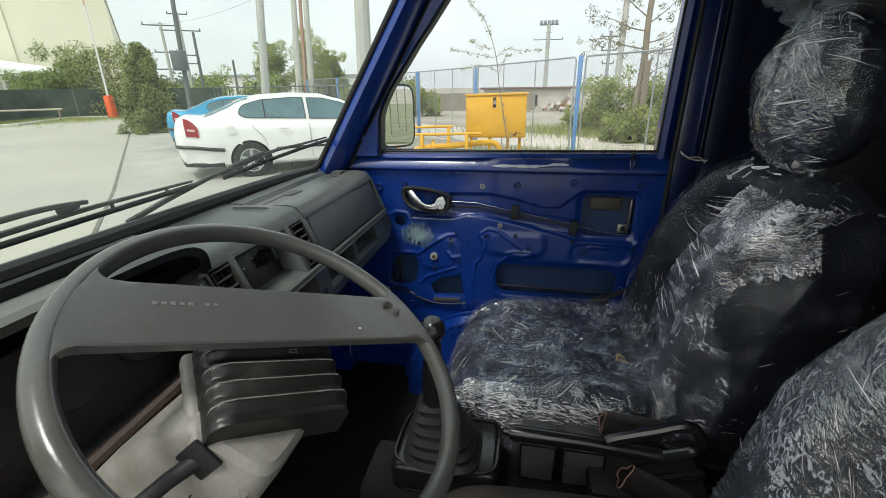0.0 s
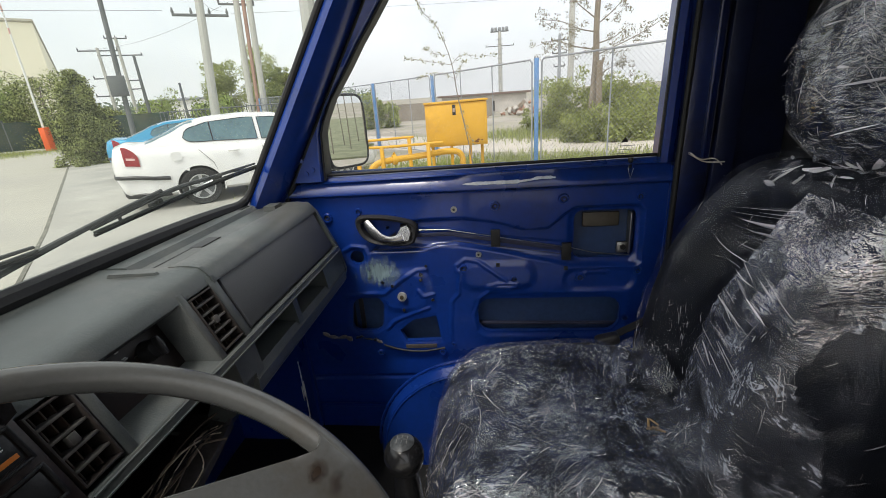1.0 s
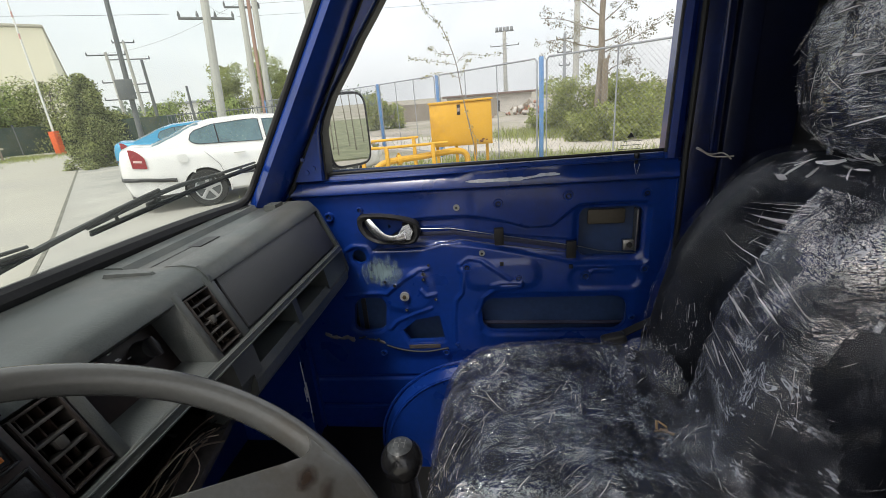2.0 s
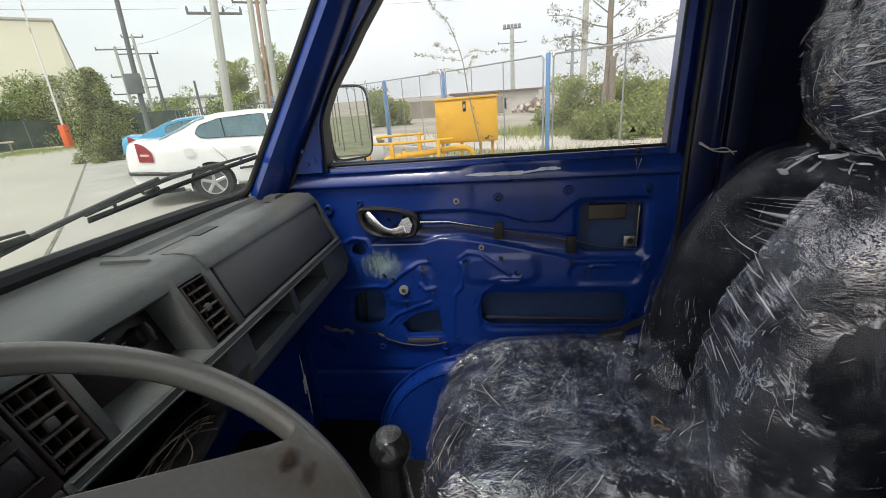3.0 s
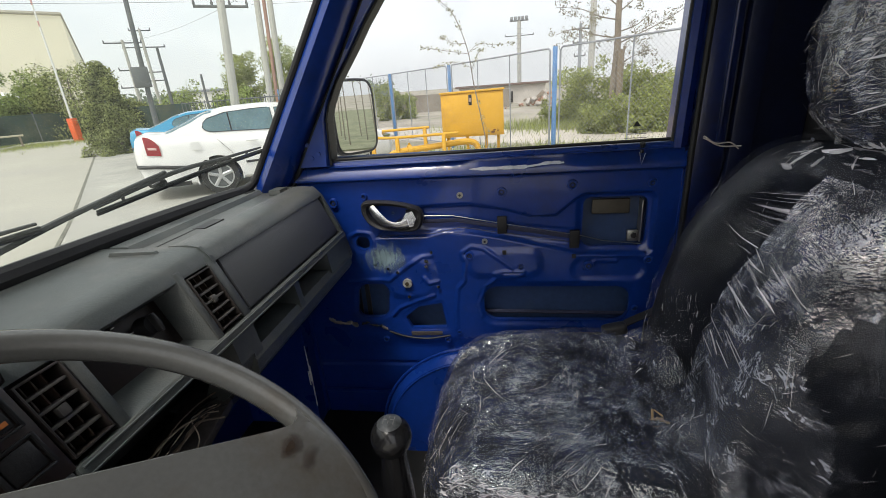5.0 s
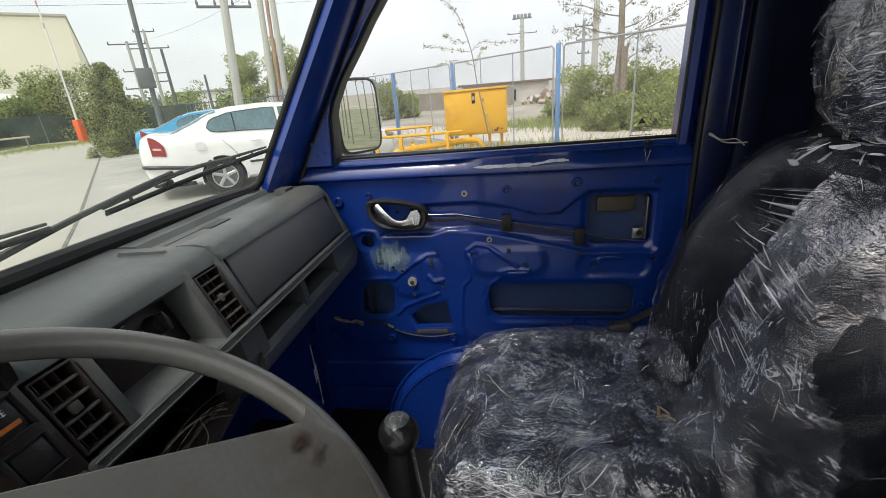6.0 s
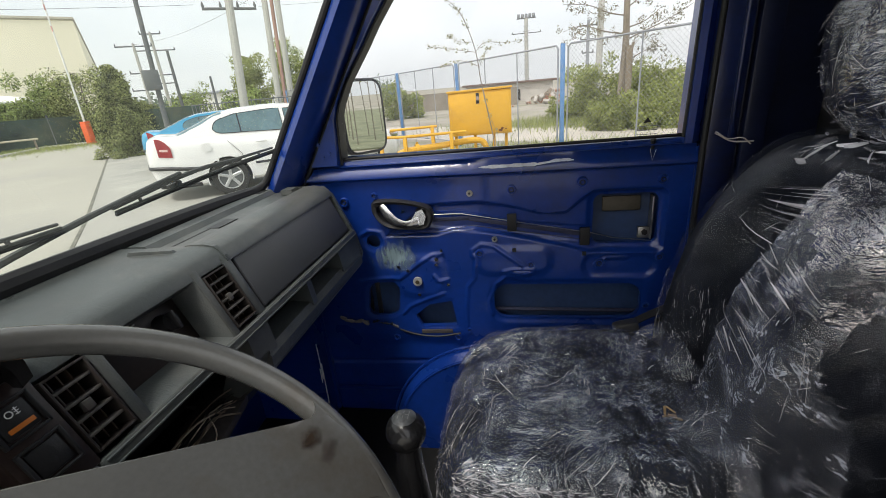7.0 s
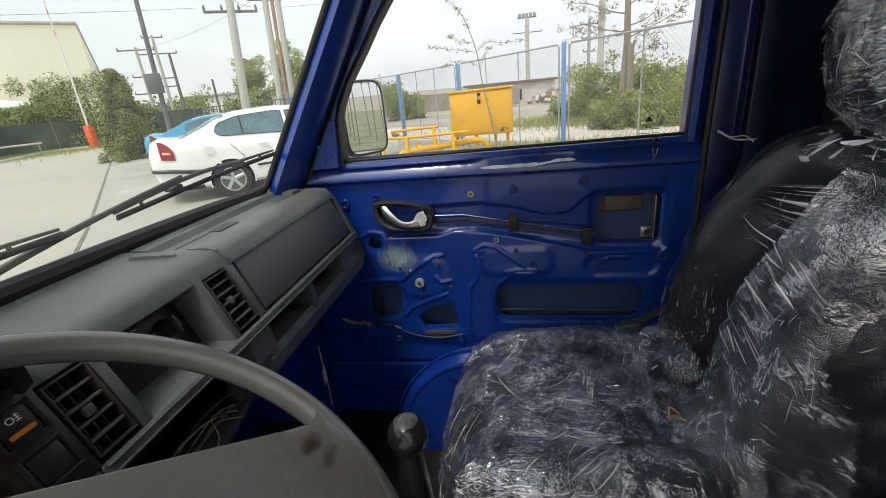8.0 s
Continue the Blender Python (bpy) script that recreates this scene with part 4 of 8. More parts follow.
part("arch_flange", bar([(0.02 + 0.312 * math.cos(t), 1.540, 0.47 + 0.312 * math.sin(t)) for t in [math.pi * (0.3 + 0.7 * k / 24) for k in range(25)]], 0.004, 8), BLUE, arch)
part("arch_crease", bar([(0.02 + 0.286 * math.cos(t), 1.5075, 0.47 + 0.286 * math.sin(t)) for t in [math.pi * (0.3 + 0.7 * k / 24) for k in range(25)]], 0.0025, 6), BLUE, arch)

# ---------------------------------------------------------------- dashboard
FACE = lambda s, out=0.0: (-0.416 + 0.394 * s + 0.919 * out, 1.248 - 0.919 * s + 0.394 * out)


def face_box(bm, y0, y1, s0, s1, o0, o1, bevel=0.002):
    """A block on the raked face of the dashboard: along y, down the face, and out of it."""
    x, z = FACE((s0 + s1) / 2, (o0 + o1) / 2)
    m = Matrix.Translation((x, (y0 + y1) / 2, z)) @ Matrix.Rotation(math.atan2(0.919, 0.394), 4, "Y")
    return box(bm, (s1 - s0, y1 - y0, o1 - o0), m, bevel, 2)


def dashboard():
    d = thing("dashboard", "dusty grey moulded plastic dashboard with missing trim", "dashboard", (-0.45, 0.86, 1.0))
    I = d.matrix_world.inverted()

    def put(name, bm, mat, label="", parent=None, smooth=24):
        bmesh.ops.transform(bm, matrix=I, verts=bm.verts)
        return part(name, bm, mat, parent or d, label, smooth)

    top = [(-0.625, 1.225), (-0.618, 1.244), (-0.600, 1.250), (-0.565, 1.250), (-0.555, 1.240), (-0.490, 1.238), (-0.478, 1.250), (-0.450, 1.252), (-0.425, 1.249), (-0.408, 1.238), (-0.402, 1.222), (-0.412, 1.214), (-0.45, 1.205)]
    put("top_cover", prism(top, 1.136, 1.60, 6), GREY_DASH, smooth=40)
    top2 = [(-0.645, 1.225), (-0.640, 1.240), (-0.620, 1.248), (-0.560, 1.247), (-0.500, 1.250), (-0.455, 1.252), (-0.425, 1.249), (-0.410, 1.238), (-0.404, 1.222), (-0.412, 1.214), (-0.45, 1.205)]
    put("top_cover", prism(top2, 0.13, 0.386, 4), GREY_DASH, smooth=60)
    put("top_cover", prism(top2, 0.797, 1.134, 4), GREY_DASH, smooth=60)
    put("top_cover", prism([(-0.645, 1.225), (-0.640, 1.240), (-0.620, 1.248), (-0.560, 1.247), (-0.525, 1.249), (-0.525, 1.235), (-0.60, 1.225)], 0.3865, 0.7965, 4), GREY_DASH, smooth=60)
    put("recess_wall", span(-0.530, -0.515, 0.386, 0.798, 1.08, 1.285), BLACK_RUBBER)
    put("cluster_cheek", span(-0.515, -0.435, 0.386, 0.394, 1.08, 1.246), BLACK_RUBBER)
    put("cluster_cheek", span(-0.515, -0.435, 0.789, 0.7965, 1.08, 1.246), BLACK_RUBBER)
    # lower rail and shelf
    bm = bmesh.new()
    face_box(bm, 0.795, 1.60, 0.139, 0.158, -0.05, 0.006, 0.004)
    put("rail", bm, GREY_DASH)
    bm = bmesh.new()
    face_box(bm, 0.13, 0.794, 0.139, 0.156, -0.05, 0.004, 0.004)
    put("rail", bm, BLACK_PLASTIC)
    bm = prism([(-0.352, 1.058), (-0.343, 1.044), (-0.344, 1.020), (-0.354, 1.006), (-0.43, 0.945), (-0.47, 0.905), (-0.60, 0.90), (-0.60, 0.92), (-0.48, 0.925), (-0.44, 0.97), (-0.40, 1.06)], 1.10, 1.60)
    put("lower_panel", bm, GREY_DASH)
    for y0, y1 in ((1.10, 1.125), (1.285, 1.305), (1.465, 1.60)):
        bm = prism([(-0.352, 1.108), (-0.344, 1.05), (-0.42, 1.04), (-0.42, 1.10)], y0, y1)
        put("shelf_divider", bm, GREY_DASH)
    put("shelf_back", span(-0.47, -0.455, 1.10, 1.60, 1.02, 1.12), BLACK_PLASTIC)
    # end cap
    bm = bmesh.new()
    endp = [(-0.61, 1.246), (-0.47, 1.251), (-0.425, 1.249), (-0.403, 1.225), (-0.354, 1.11), (-0.340, 1.046), (-0.354, 1.004), (-0.43, 0.945), (-0.47, 0.905), (-0.61, 0.90)]
    loft(bm, [[(x, 1.598, z) for x, z in endp], [(x * 0.98 - 0.0086, 1.612, z * 0.985 + 0.0165) for x, z in endp]])
    put("end_cap", bm, GREY_DASH)
    # face: solid pieces between the openings
    for y0, y1 in ((0.13, 0.40), (0.738, 0.800), (0.855, 0.872), (1.046, 1.062), (1.118, 1.140)):
        bm = bmesh.new()
        face_box(bm, y0, y1, 0.014, 0.141, -0.05, 0.003, 0.004)
        dash_face = GREY_DASH if y0 > 0.8 else surface("dark_red_brown_switch_plate", (0.030, 0.019, 0.016), 0.4, 0, 0.4, 14, 160, 0.15)
        put("face_panel", bm, dash_face)
    put("recess_back", prism([FACE(0.0, -0.055), FACE(0.16, -0.055), FACE(0.16, -0.065), FACE(0.0, -0.065)], 0.38, 1.13), BLACK_PLASTIC)
    # glove box lid in its dark gap
    bm = bmesh.new()
    face_box(bm, 1.141, 1.590, 0.018, 0.141, -0.030, -0.006, 0.001)
    put("lid_gap", bm, BLACK_PLASTIC)
    bm = bmesh.new()
    face_box(bm, 1.147, 1.583, 0.024, 0.134, -0.012, 0.001, 0.003)
    put("glove_lid", bm, GREY_LID, "dark grained glove box lid")
    return d, put


dash, dash_put = dashboard()


VENT_SLAT = surface("worn_grey_vent_slat", (0.088, 0.081, 0.072), 0.5, 0, 0.35, 30, 160, 0.1)
VENT_FIN = surface("brown_grey_vent_fin", (0.090, 0.062, 0.046), 0.5, 0, 0.35, 30, 160, 0.1)
VENT_RIM = surface("black_brown_vent_rim", (0.030, 0.024, 0.021), 0.5, 0, 0.4, 30, 160, 0.1)
VENT_BROWN = surface("dark_brown_vent", (0.075, 0.048, 0.036), 0.5, 0, 0.4, 30, 160, 0.1)


def air_vent(y0, y1, s0, s1, slats, bars):
    bm = bmesh.new()
    for a in ((y0 - 0.002, y0 + 0.0010, s0 - 0.002, s1 + 0.002), (y1 - 0.0010, y1 + 0.002, s0 - 0.002, s1 + 0.002), (y0, y1, s0 - 0.002, s0 + 0.0010), (y0, y1, s1 - 0.0010, s1 + 0.002)):
        face_box(bm, *a, -0.045, 0.0042, 0.0010)
    v = dash_put("air_vent", bm, VENT_RIM)
    bm = bmesh.new()
    face_box(bm, y0 + 0.003, y1 - 0.003, s0 + 0.003, s1 - 0.003, -0.050, -0.040, 0.0)
    dash_put("throat", bm, VENT_BROWN, "dark brown duct behind the slats").parent = v
    for k in range(slats):
        s = s0 + (s1 - s0) * (k + 0.9) / (slats + 0.8)
        bm = bmesh.new()
        face_box(bm, y0 + 0.001, y1 - 0.001, s - 0.0019, s + 0.0019, -0.024, 0.001, 0.0010)
        dash_put("slat", bm, VENT_SLAT).parent = v
    for k in range(bars):
        y = y0 + (y1 - y0) * (k + 1) / (bars + 1)
        bm = bmesh.new()
        face_box(bm, y - 0.0010, y + 0.0010, s0 + 0.001, s1 - 0.001, -0.036, -0.012, 0.0004)
        dash_put("fin", bm, VENT_FIN).parent = v
    bm = bmesh.new()
    face_box(bm, (y0 + y1) / 2 - 0.007, (y0 + y1) / 2 + 0.004, (s0 + s1) / 2 - 0.007, (s0 + s1) / 2 + 0.006, -0.006, 0.003, 0.0014)
    dash_put("thumb_tab", bm, VENT_SLAT).parent = v


air_vent(0.804, 0.851, 0.035, 0.130, 4, 3)
air_vent(1.064, 1.116, 0.034, 0.130, 5, 3)



def dash_details():
    # instrument hood: an arched brow over a dark recess
    bm = bmesh.new()
    rings = []
    for x, lift, y0, y1 in ((-0.56, 0.000, 0.36, 0.84), (-0.50, 0.022, 0.37, 0.82), (-0.44, 0.042, 0.375, 0.803), (-0.398, 0.047, 0.38, 0.798), (-0.388, 0.042, 0.383, 0.795)):
        ring = []
        for k in range(25):
            a = math.pi * k / 24
            c, s = math.cos(a), math.sin(a)
            y = (y0 + y1) / 2 - (y1 - y0) / 2 * math.copysign(abs(c) ** 0.45, c)
            ring.append((x, y, 1.235 + (0.016 + lift) * abs(s) ** 0.55))
        rings.append(ring)
    inner = []
    for x in (-0.392, -0.47):
        ring = []
        for k in range(25):
            a = math.pi * k / 24
            c, s = math.cos(a), math.sin(a)
            ring.append((x, 0.589 - 0.196 * math.copysign(abs(c) ** 0.45, c), 1.228 + 0.052 * abs(s) ** 0.55))
        inner.append(ring)
    loft(bm, rings, closed=False)
    dash_put("instrument_hood", bm, GREY_DASH)
    dash_put("hood_lining", loft(bmesh.new(), [rings[-1]] + inner, closed=False), GLOSS_BLACK, "black lining of the hood")
    bm = bmesh.new()
    face_box(bm, 0.40, 0.735, 0.0, 0.14, -0.054, -0.046, 0.002)
    dash_put("instrument_panel", bm, surface("dark_brown_cluster", (0.020, 0.014, 0.012), 0.5, 0, 0.5, 12, 120, 0.1))
    for y in (0.47, 0.575, 0.68):
        bm = bmesh.new()
        x, z = FACE(0.06, -0.044)
        m = Matrix.Translation((x, y, z)) @ Matrix.Rotation(math.atan2(0.919, 0.394), 4, "Y")
        bmesh.ops.create_cone(bm, cap_ends=True, segments=28, radius1=0.042, radius2=0.040, depth=0.006, matrix=m)
        dash_put("dial", bm, BLACK_PLASTIC)
    # two rocker switches beside the hood, the upper with a lamp symbol and an orange strip
    for s, lab in ((0.050, "black fog lamp switch with orange strip"), (0.100, "blank black switch")):
        bm = bmesh.new()
        for a in ((0.746, 0.750, s - 0.021, s + 0.021), (0.787, 0.791, s - 0.021, s + 0.021), (0.746, 0.791, s - 0.021, s - 0.018), (0.746, 0.791, s + 0.018, s + 0.021)):
            face_box(bm, *a, -0.01, 0.007, 0.001)
        o = dash_put("switch", bm, BLACK_PLASTIC, lab)
        bm = bmesh.new()
        face_box(bm, 0.752, 0.785, s - 0.016, s + 0.016, -0.008, 0.005, 0.002)
        dash_put("rocker", bm, BLACK_PLASTIC).parent = o
        if s < 0.06:
            bm = bmesh.new()
            face_box(bm, 0.757, 0.781, s + 0.006, s + 0.011, 0.004, 0.0058, 0.0003)
            dash_put("orange_strip", bm, surface("orange_switch_strip", (0.65, 0.20, 0.03), 0.4, 0, 0.1, 30, 90, 0.0)).parent = o
            bm = bmesh.new()
            for k in range(3):
                face_box(bm, 0.771, 0.7755, s - 0.010 + 0.0028 * k, s - 0.0092 + 0.0028 * k, 0.004, 0.0056, 0.0)
            face_box(bm, 0.7728, 0.7736, s - 0.0115, s - 0.003, 0.004, 0.0057, 0.0)
            x, z = FACE(s - 0.007, 0.0052)
            tube(bm, [Vector((x + 0.0032 * math.cos(a) * 0.394, 0.7665 + 0.0032 * math.sin(a), z - 0.0032 * math.cos(a) * 0.919)) for a in [math.pi * (0.0 + k / 8) for k in range(17)]], 0.0006, 4)
            dash_put("lamp_symbol", bm, WHITE).parent = o
    # heater panel: dark plate, pale sloping cheek, knob and white marks
    bm = bmesh.new()
    face_box(bm, 0.874, 1.044, 0.020, 0.137, -0.050, -0.040, 0.001)
    hp = dash_put("heater_panel", bm, surface("dark_red_brown_plate", (0.022, 0.013, 0.011), 0.45, 0, 0.5, 14, 120, 0.1))
    bm = bmesh.new()
    loft(bm, [[(*FACE(s, o)[:1], y, FACE(s, o)[1]) for y, o in ((1.030, -0.041), (1.038, -0.012), (1.046, 0.0), (1.046, -0.041))] for s in (0.020, 0.137)])
    dash_put("heater_cheek", bm, GREY_DASH).parent = hp
    bm = bmesh.new()
    loft(bm, [[(FACE(s, o)[0], y, FACE(s, o)[1]) for s, o in ((0.110, -0.041), (0.128, -0.012), (0.139, 0.0), (0.139, -0.041))] for y in (0.872, 1.046)])
    dash_put("heater_ledge", bm, GREY_DASH).parent = hp
    m = Matrix.Rotation(math.atan2(0.919, 0.394), 4, "Y")
    bm = bmesh.new()
    x, z = FACE(0.062, -0.030)
    bmesh.ops.create_cone(bm, cap_ends=True, segments=20, radius1=0.017, radius2=0.014, depth=0.022, matrix=Matrix.Translation((x, 0.990, z)) @ m)
    box(bm, (0.030, 0.006, 0.012), Matrix.Translation(FACE(0.062, -0.014)[:1] + (0.990,) + FACE(0.062, -0.014)[1:]) @ m, 0.002)
    dash_put("knob", bm, BLACK_PLASTIC).parent = hp
    rnd = random.Random(11)
    for k in range(9):
        s, y = rnd.uniform(0.03, 0.075), rnd.uniform(0.92, 0.985)
        bm = bmesh.new()
        face_box(bm, y - 0.003, y + 0.003, s - 0.0008, s + 0.0008, -0.0405, -0.039, 0.0)
        dash_put("printed_mark", bm, WHITE).parent = hp
    # seams and ledges on the top
    put = dash_put
    put("tray_ledge", prism([(-0.565, 1.247), (-0.560, 1.254), (-0.475, 1.2555), (-0.470, 1.250)], 1.096, 1.102), GREY_DASH)
    put("seam_ridge", prism([(-0.480, 1.248), (-0.476, 1.2525), (-0.440, 1.2540), (-0.420, 1.2500), (-0.404, 1.234), (-0.400, 1.222), (-0.406, 1.216), (-0.45, 1.24)], 1.129, 1.136), GREY_DASH)
    put("tray_slot", prism([(-0.540, 1.2384), (-0.540, 1.2400), (-0.512, 1.2405), (-0.512, 1.2384)], 1.270, 1.335), BLACK_PLASTIC)
    put("tray_seam", prism([(-0.535, 1.2386), (-0.535, 1.2400), (-0.531, 1.2400), (-0.531, 1.2386)], 1.14, 1.27), BLACK_PLASTIC)
    put("top_grille", prism([(-0.590, 1.2490), (-0.590, 1.2512), (-0.576, 1.2512), (-0.576, 1.2490)], 1.535, 1.575), BLACK_PLASTIC)
    put("top_grille", prism([(-0.520, 1.2405), (-0.520, 1.2535), (-0.488, 1.2545), (-0.488, 1.2405)], 1.545, 1.585), GREY_DASH)
    bm = bar([(-0.600, 0.835, 1.2495), (-0.600, 0.895, 1.2495), (-0.607, 0.902, 1.2495)], 0.0012, 5)
    put("tray_scratch", bm, WHITE, "pale scuff on the dashboard edge")
    # moulded bead along the rail under the glove box and the vents
    put("rail_bead", bar([(FACE(0.1435, 0.0065)[0], y, FACE(0.1435, 0.0065)[1]) for y in (0.80, 1.0, 1.2, 1.4, 1.598)], 0.0018, 6), GREY_DASH)
    put("rail_bead", bar([(FACE(0.1545, 0.0065)[0], y, FACE(0.1545, 0.0065)[1]) for y in (0.80, 1.0, 1.2, 1.4, 1.598)], 0.0014, 6), GREY_DASH)
    # supporting panel left of the shelf
    put("lower_panel", prism([(-0.352, 1.108), (-0.345, 1.06), (-0.36, 1.02), (-0.42, 0.96), (-0.44, 0.97), (-0.40, 1.06), (-0.40, 1.10)], 1.062, 1.10), GREY_DASH)
    put("lower_panel", prism([(-0.36, 1.10), (-0.37, 1.02), (-0.42, 0.94), (-0.44, 0.95), (-0.40, 1.05), (-0.39, 1.10)], 0.790, 0.815), GREY_DASH)
    put("under_tray", prism([(-0.47, 0.90), (-0.70, 0.94), (-0.70, 0.93), (-0.47, 0.885)], 0.13, 1.60), BLACK_PLASTIC)
    put("cavity_wall", prism([(-0.62, 1.20), (-0.60, 1.20), (-0.56, 0.90), (-0.58, 0.90)], 0.13, 1.60), BLACK_PLASTIC)


dash_details()


def loose_wires():
    rnd = random.Random(8)
    w = thing("wire_bundle", "loose bundle of bare dark wires hanging under the dashboard", "wires", (-0.42, 0.97, 0.95))
    I = w.matrix_world.inverted()
    tan, dark = surface("tan_wire", (0.62, 0.52, 0.40), 0.6, 0, 0.3, 60, 200, 0.0), BLACK_RUBBER
    brown = surface("brown_wire", (0.20, 0.15, 0.11), 0.6, 0, 0.3, 60, 200, 0.0)
    for k in range(15):
        u = rnd.random()
        a = Vector((-0.375 - 0.075 * u, 0.84 + 0.03 * rnd.random(), 0.955 + rnd.uniform(0, 0.02)))
        b = Vector((-0.405 + rnd.gauss(0, 0.008), 1.00 + rnd.gauss(0, 0.012), 1.005 + rnd.gauss(0, 0.007)))
        m = a.lerp(b, 0.6) + Vector((rnd.gauss(0, 0.010), rnd.gauss(0, 0.010), rnd.uniform(0.0, 0.022)))
        tail = b + Vector((rnd.gauss(0, 0.015), 0.025 + 0.02 * rnd.random(), -0.03 * rnd.random()))
        part("wire", bar(smooth_path([I @ a, I @ m, I @ b, I @ tail], 6), 0.0009 + 0.0007 * rnd.random(), 5), tan if k % 6 == 0 else (brown if k % 2 else dark), w)
    part("wire_loom", bar([I @ Vector(p) for p in ((-0.47, 0.80, 0.935), (-0.44, 0.92, 0.965), (-0.42, 1.05, 0.98))], 0.012, 8), dark, w)


loose_wires()


def under_dash():
    u = thing("under_dash_frame", "dark brown ribs and ducts under the bare dashboard", "dashboard frame", (-0.42, 0.40, 1.05))
    I = u.matrix_world.inverted()
    brown = surface("dark_red_brown_plastic", (0.075, 0.048, 0.038), 0.3, 0, 0.4, 14, 120, 0.15)
    for k in range(6):
        part("rib", bar([I @ Vector(p) for p in ((-0.36 + 0.008 * k, 0.16, 1.13 - 0.035 * k), (-0.345 + 0.008 * k, 0.42, 1.115 - 0.035 * k), (-0.355 + 0.008 * k, 0.70, 1.12 - 0.036 * k))], 0.009 + 0.003 * (k % 2), 8), brown, u)
    part("duct", bar([I @ Vector(p) for p in ((-0.45, 0.18, 0.98), (-0.43, 0.40, 1.00), (-0.46, 0.68, 1.02))], 0.035, 12), brown, u)
    part("sloping_duct", boxes(((0.075, 0.30, 0.03), I @ Matrix.Translation((-0.425, 0.93, 0.945)) @ Euler((0.22, 0.25, 0.10)).to_matrix().to_4x4(), 0.008)), surface("dull_brown_grey_duct", (0.060, 0.052, 0.046), 0.6, 0, 0.4, 18, 140, 0.3), u, "dull brown-grey air duct")
    part("bracket", boxes(((0.02, 0.05, 0.16), I @ Matrix.Translation((-0.37, 0.50, 1.02)) @ Matrix.Rotation(0.4, 4, "Y"), 0.004)), STEEL, u)


under_dash()

# ---------------------------------------------------------------- steering wheel
COLUMN = Matrix.Translation((-0.118, 0.577, 1.2607)) @ Matrix(((0, -0.839, 0.545, 0), (1, 0, 0, 0), (0, 0.545, 0.839, 0), (0, 0, 0, 1)))
WHEEL = Matrix.Translation((-0.1258, 0.5917, 1.2334)) @ Matrix(((0, -0.825, 0.565, 0), (1, 0, 0, 0), (0, 0.565, 0.825, 0), (0, 0, 0, 1)))


PALE_WORN = surface("pale_worn_plastic", (0.145, 0.142, 0.135), 0.4, 0, 0.2, 20, 200, 0.05)


# section of the rim: a soft ridge runs along its upper face
RIM = [(-0.0092, -0.0085), (-0.0114, -0.0030), (-0.0112, 0.0030), (-0.0096, 0.0076), (-0.0070, 0.0108), (-0.0050, 0.0124), (-0.0032, 0.0130), (-0.0010, 0.0128),
       (0.0030, 0.0118), (0.0068, 0.0096), (0.0098, 0.0058), (0.0113, 0.0008), (0.0112, -0.0045), (0.0085, -0.0095), (0.0030, -0.0125), (-0.0040, -0.0120)]


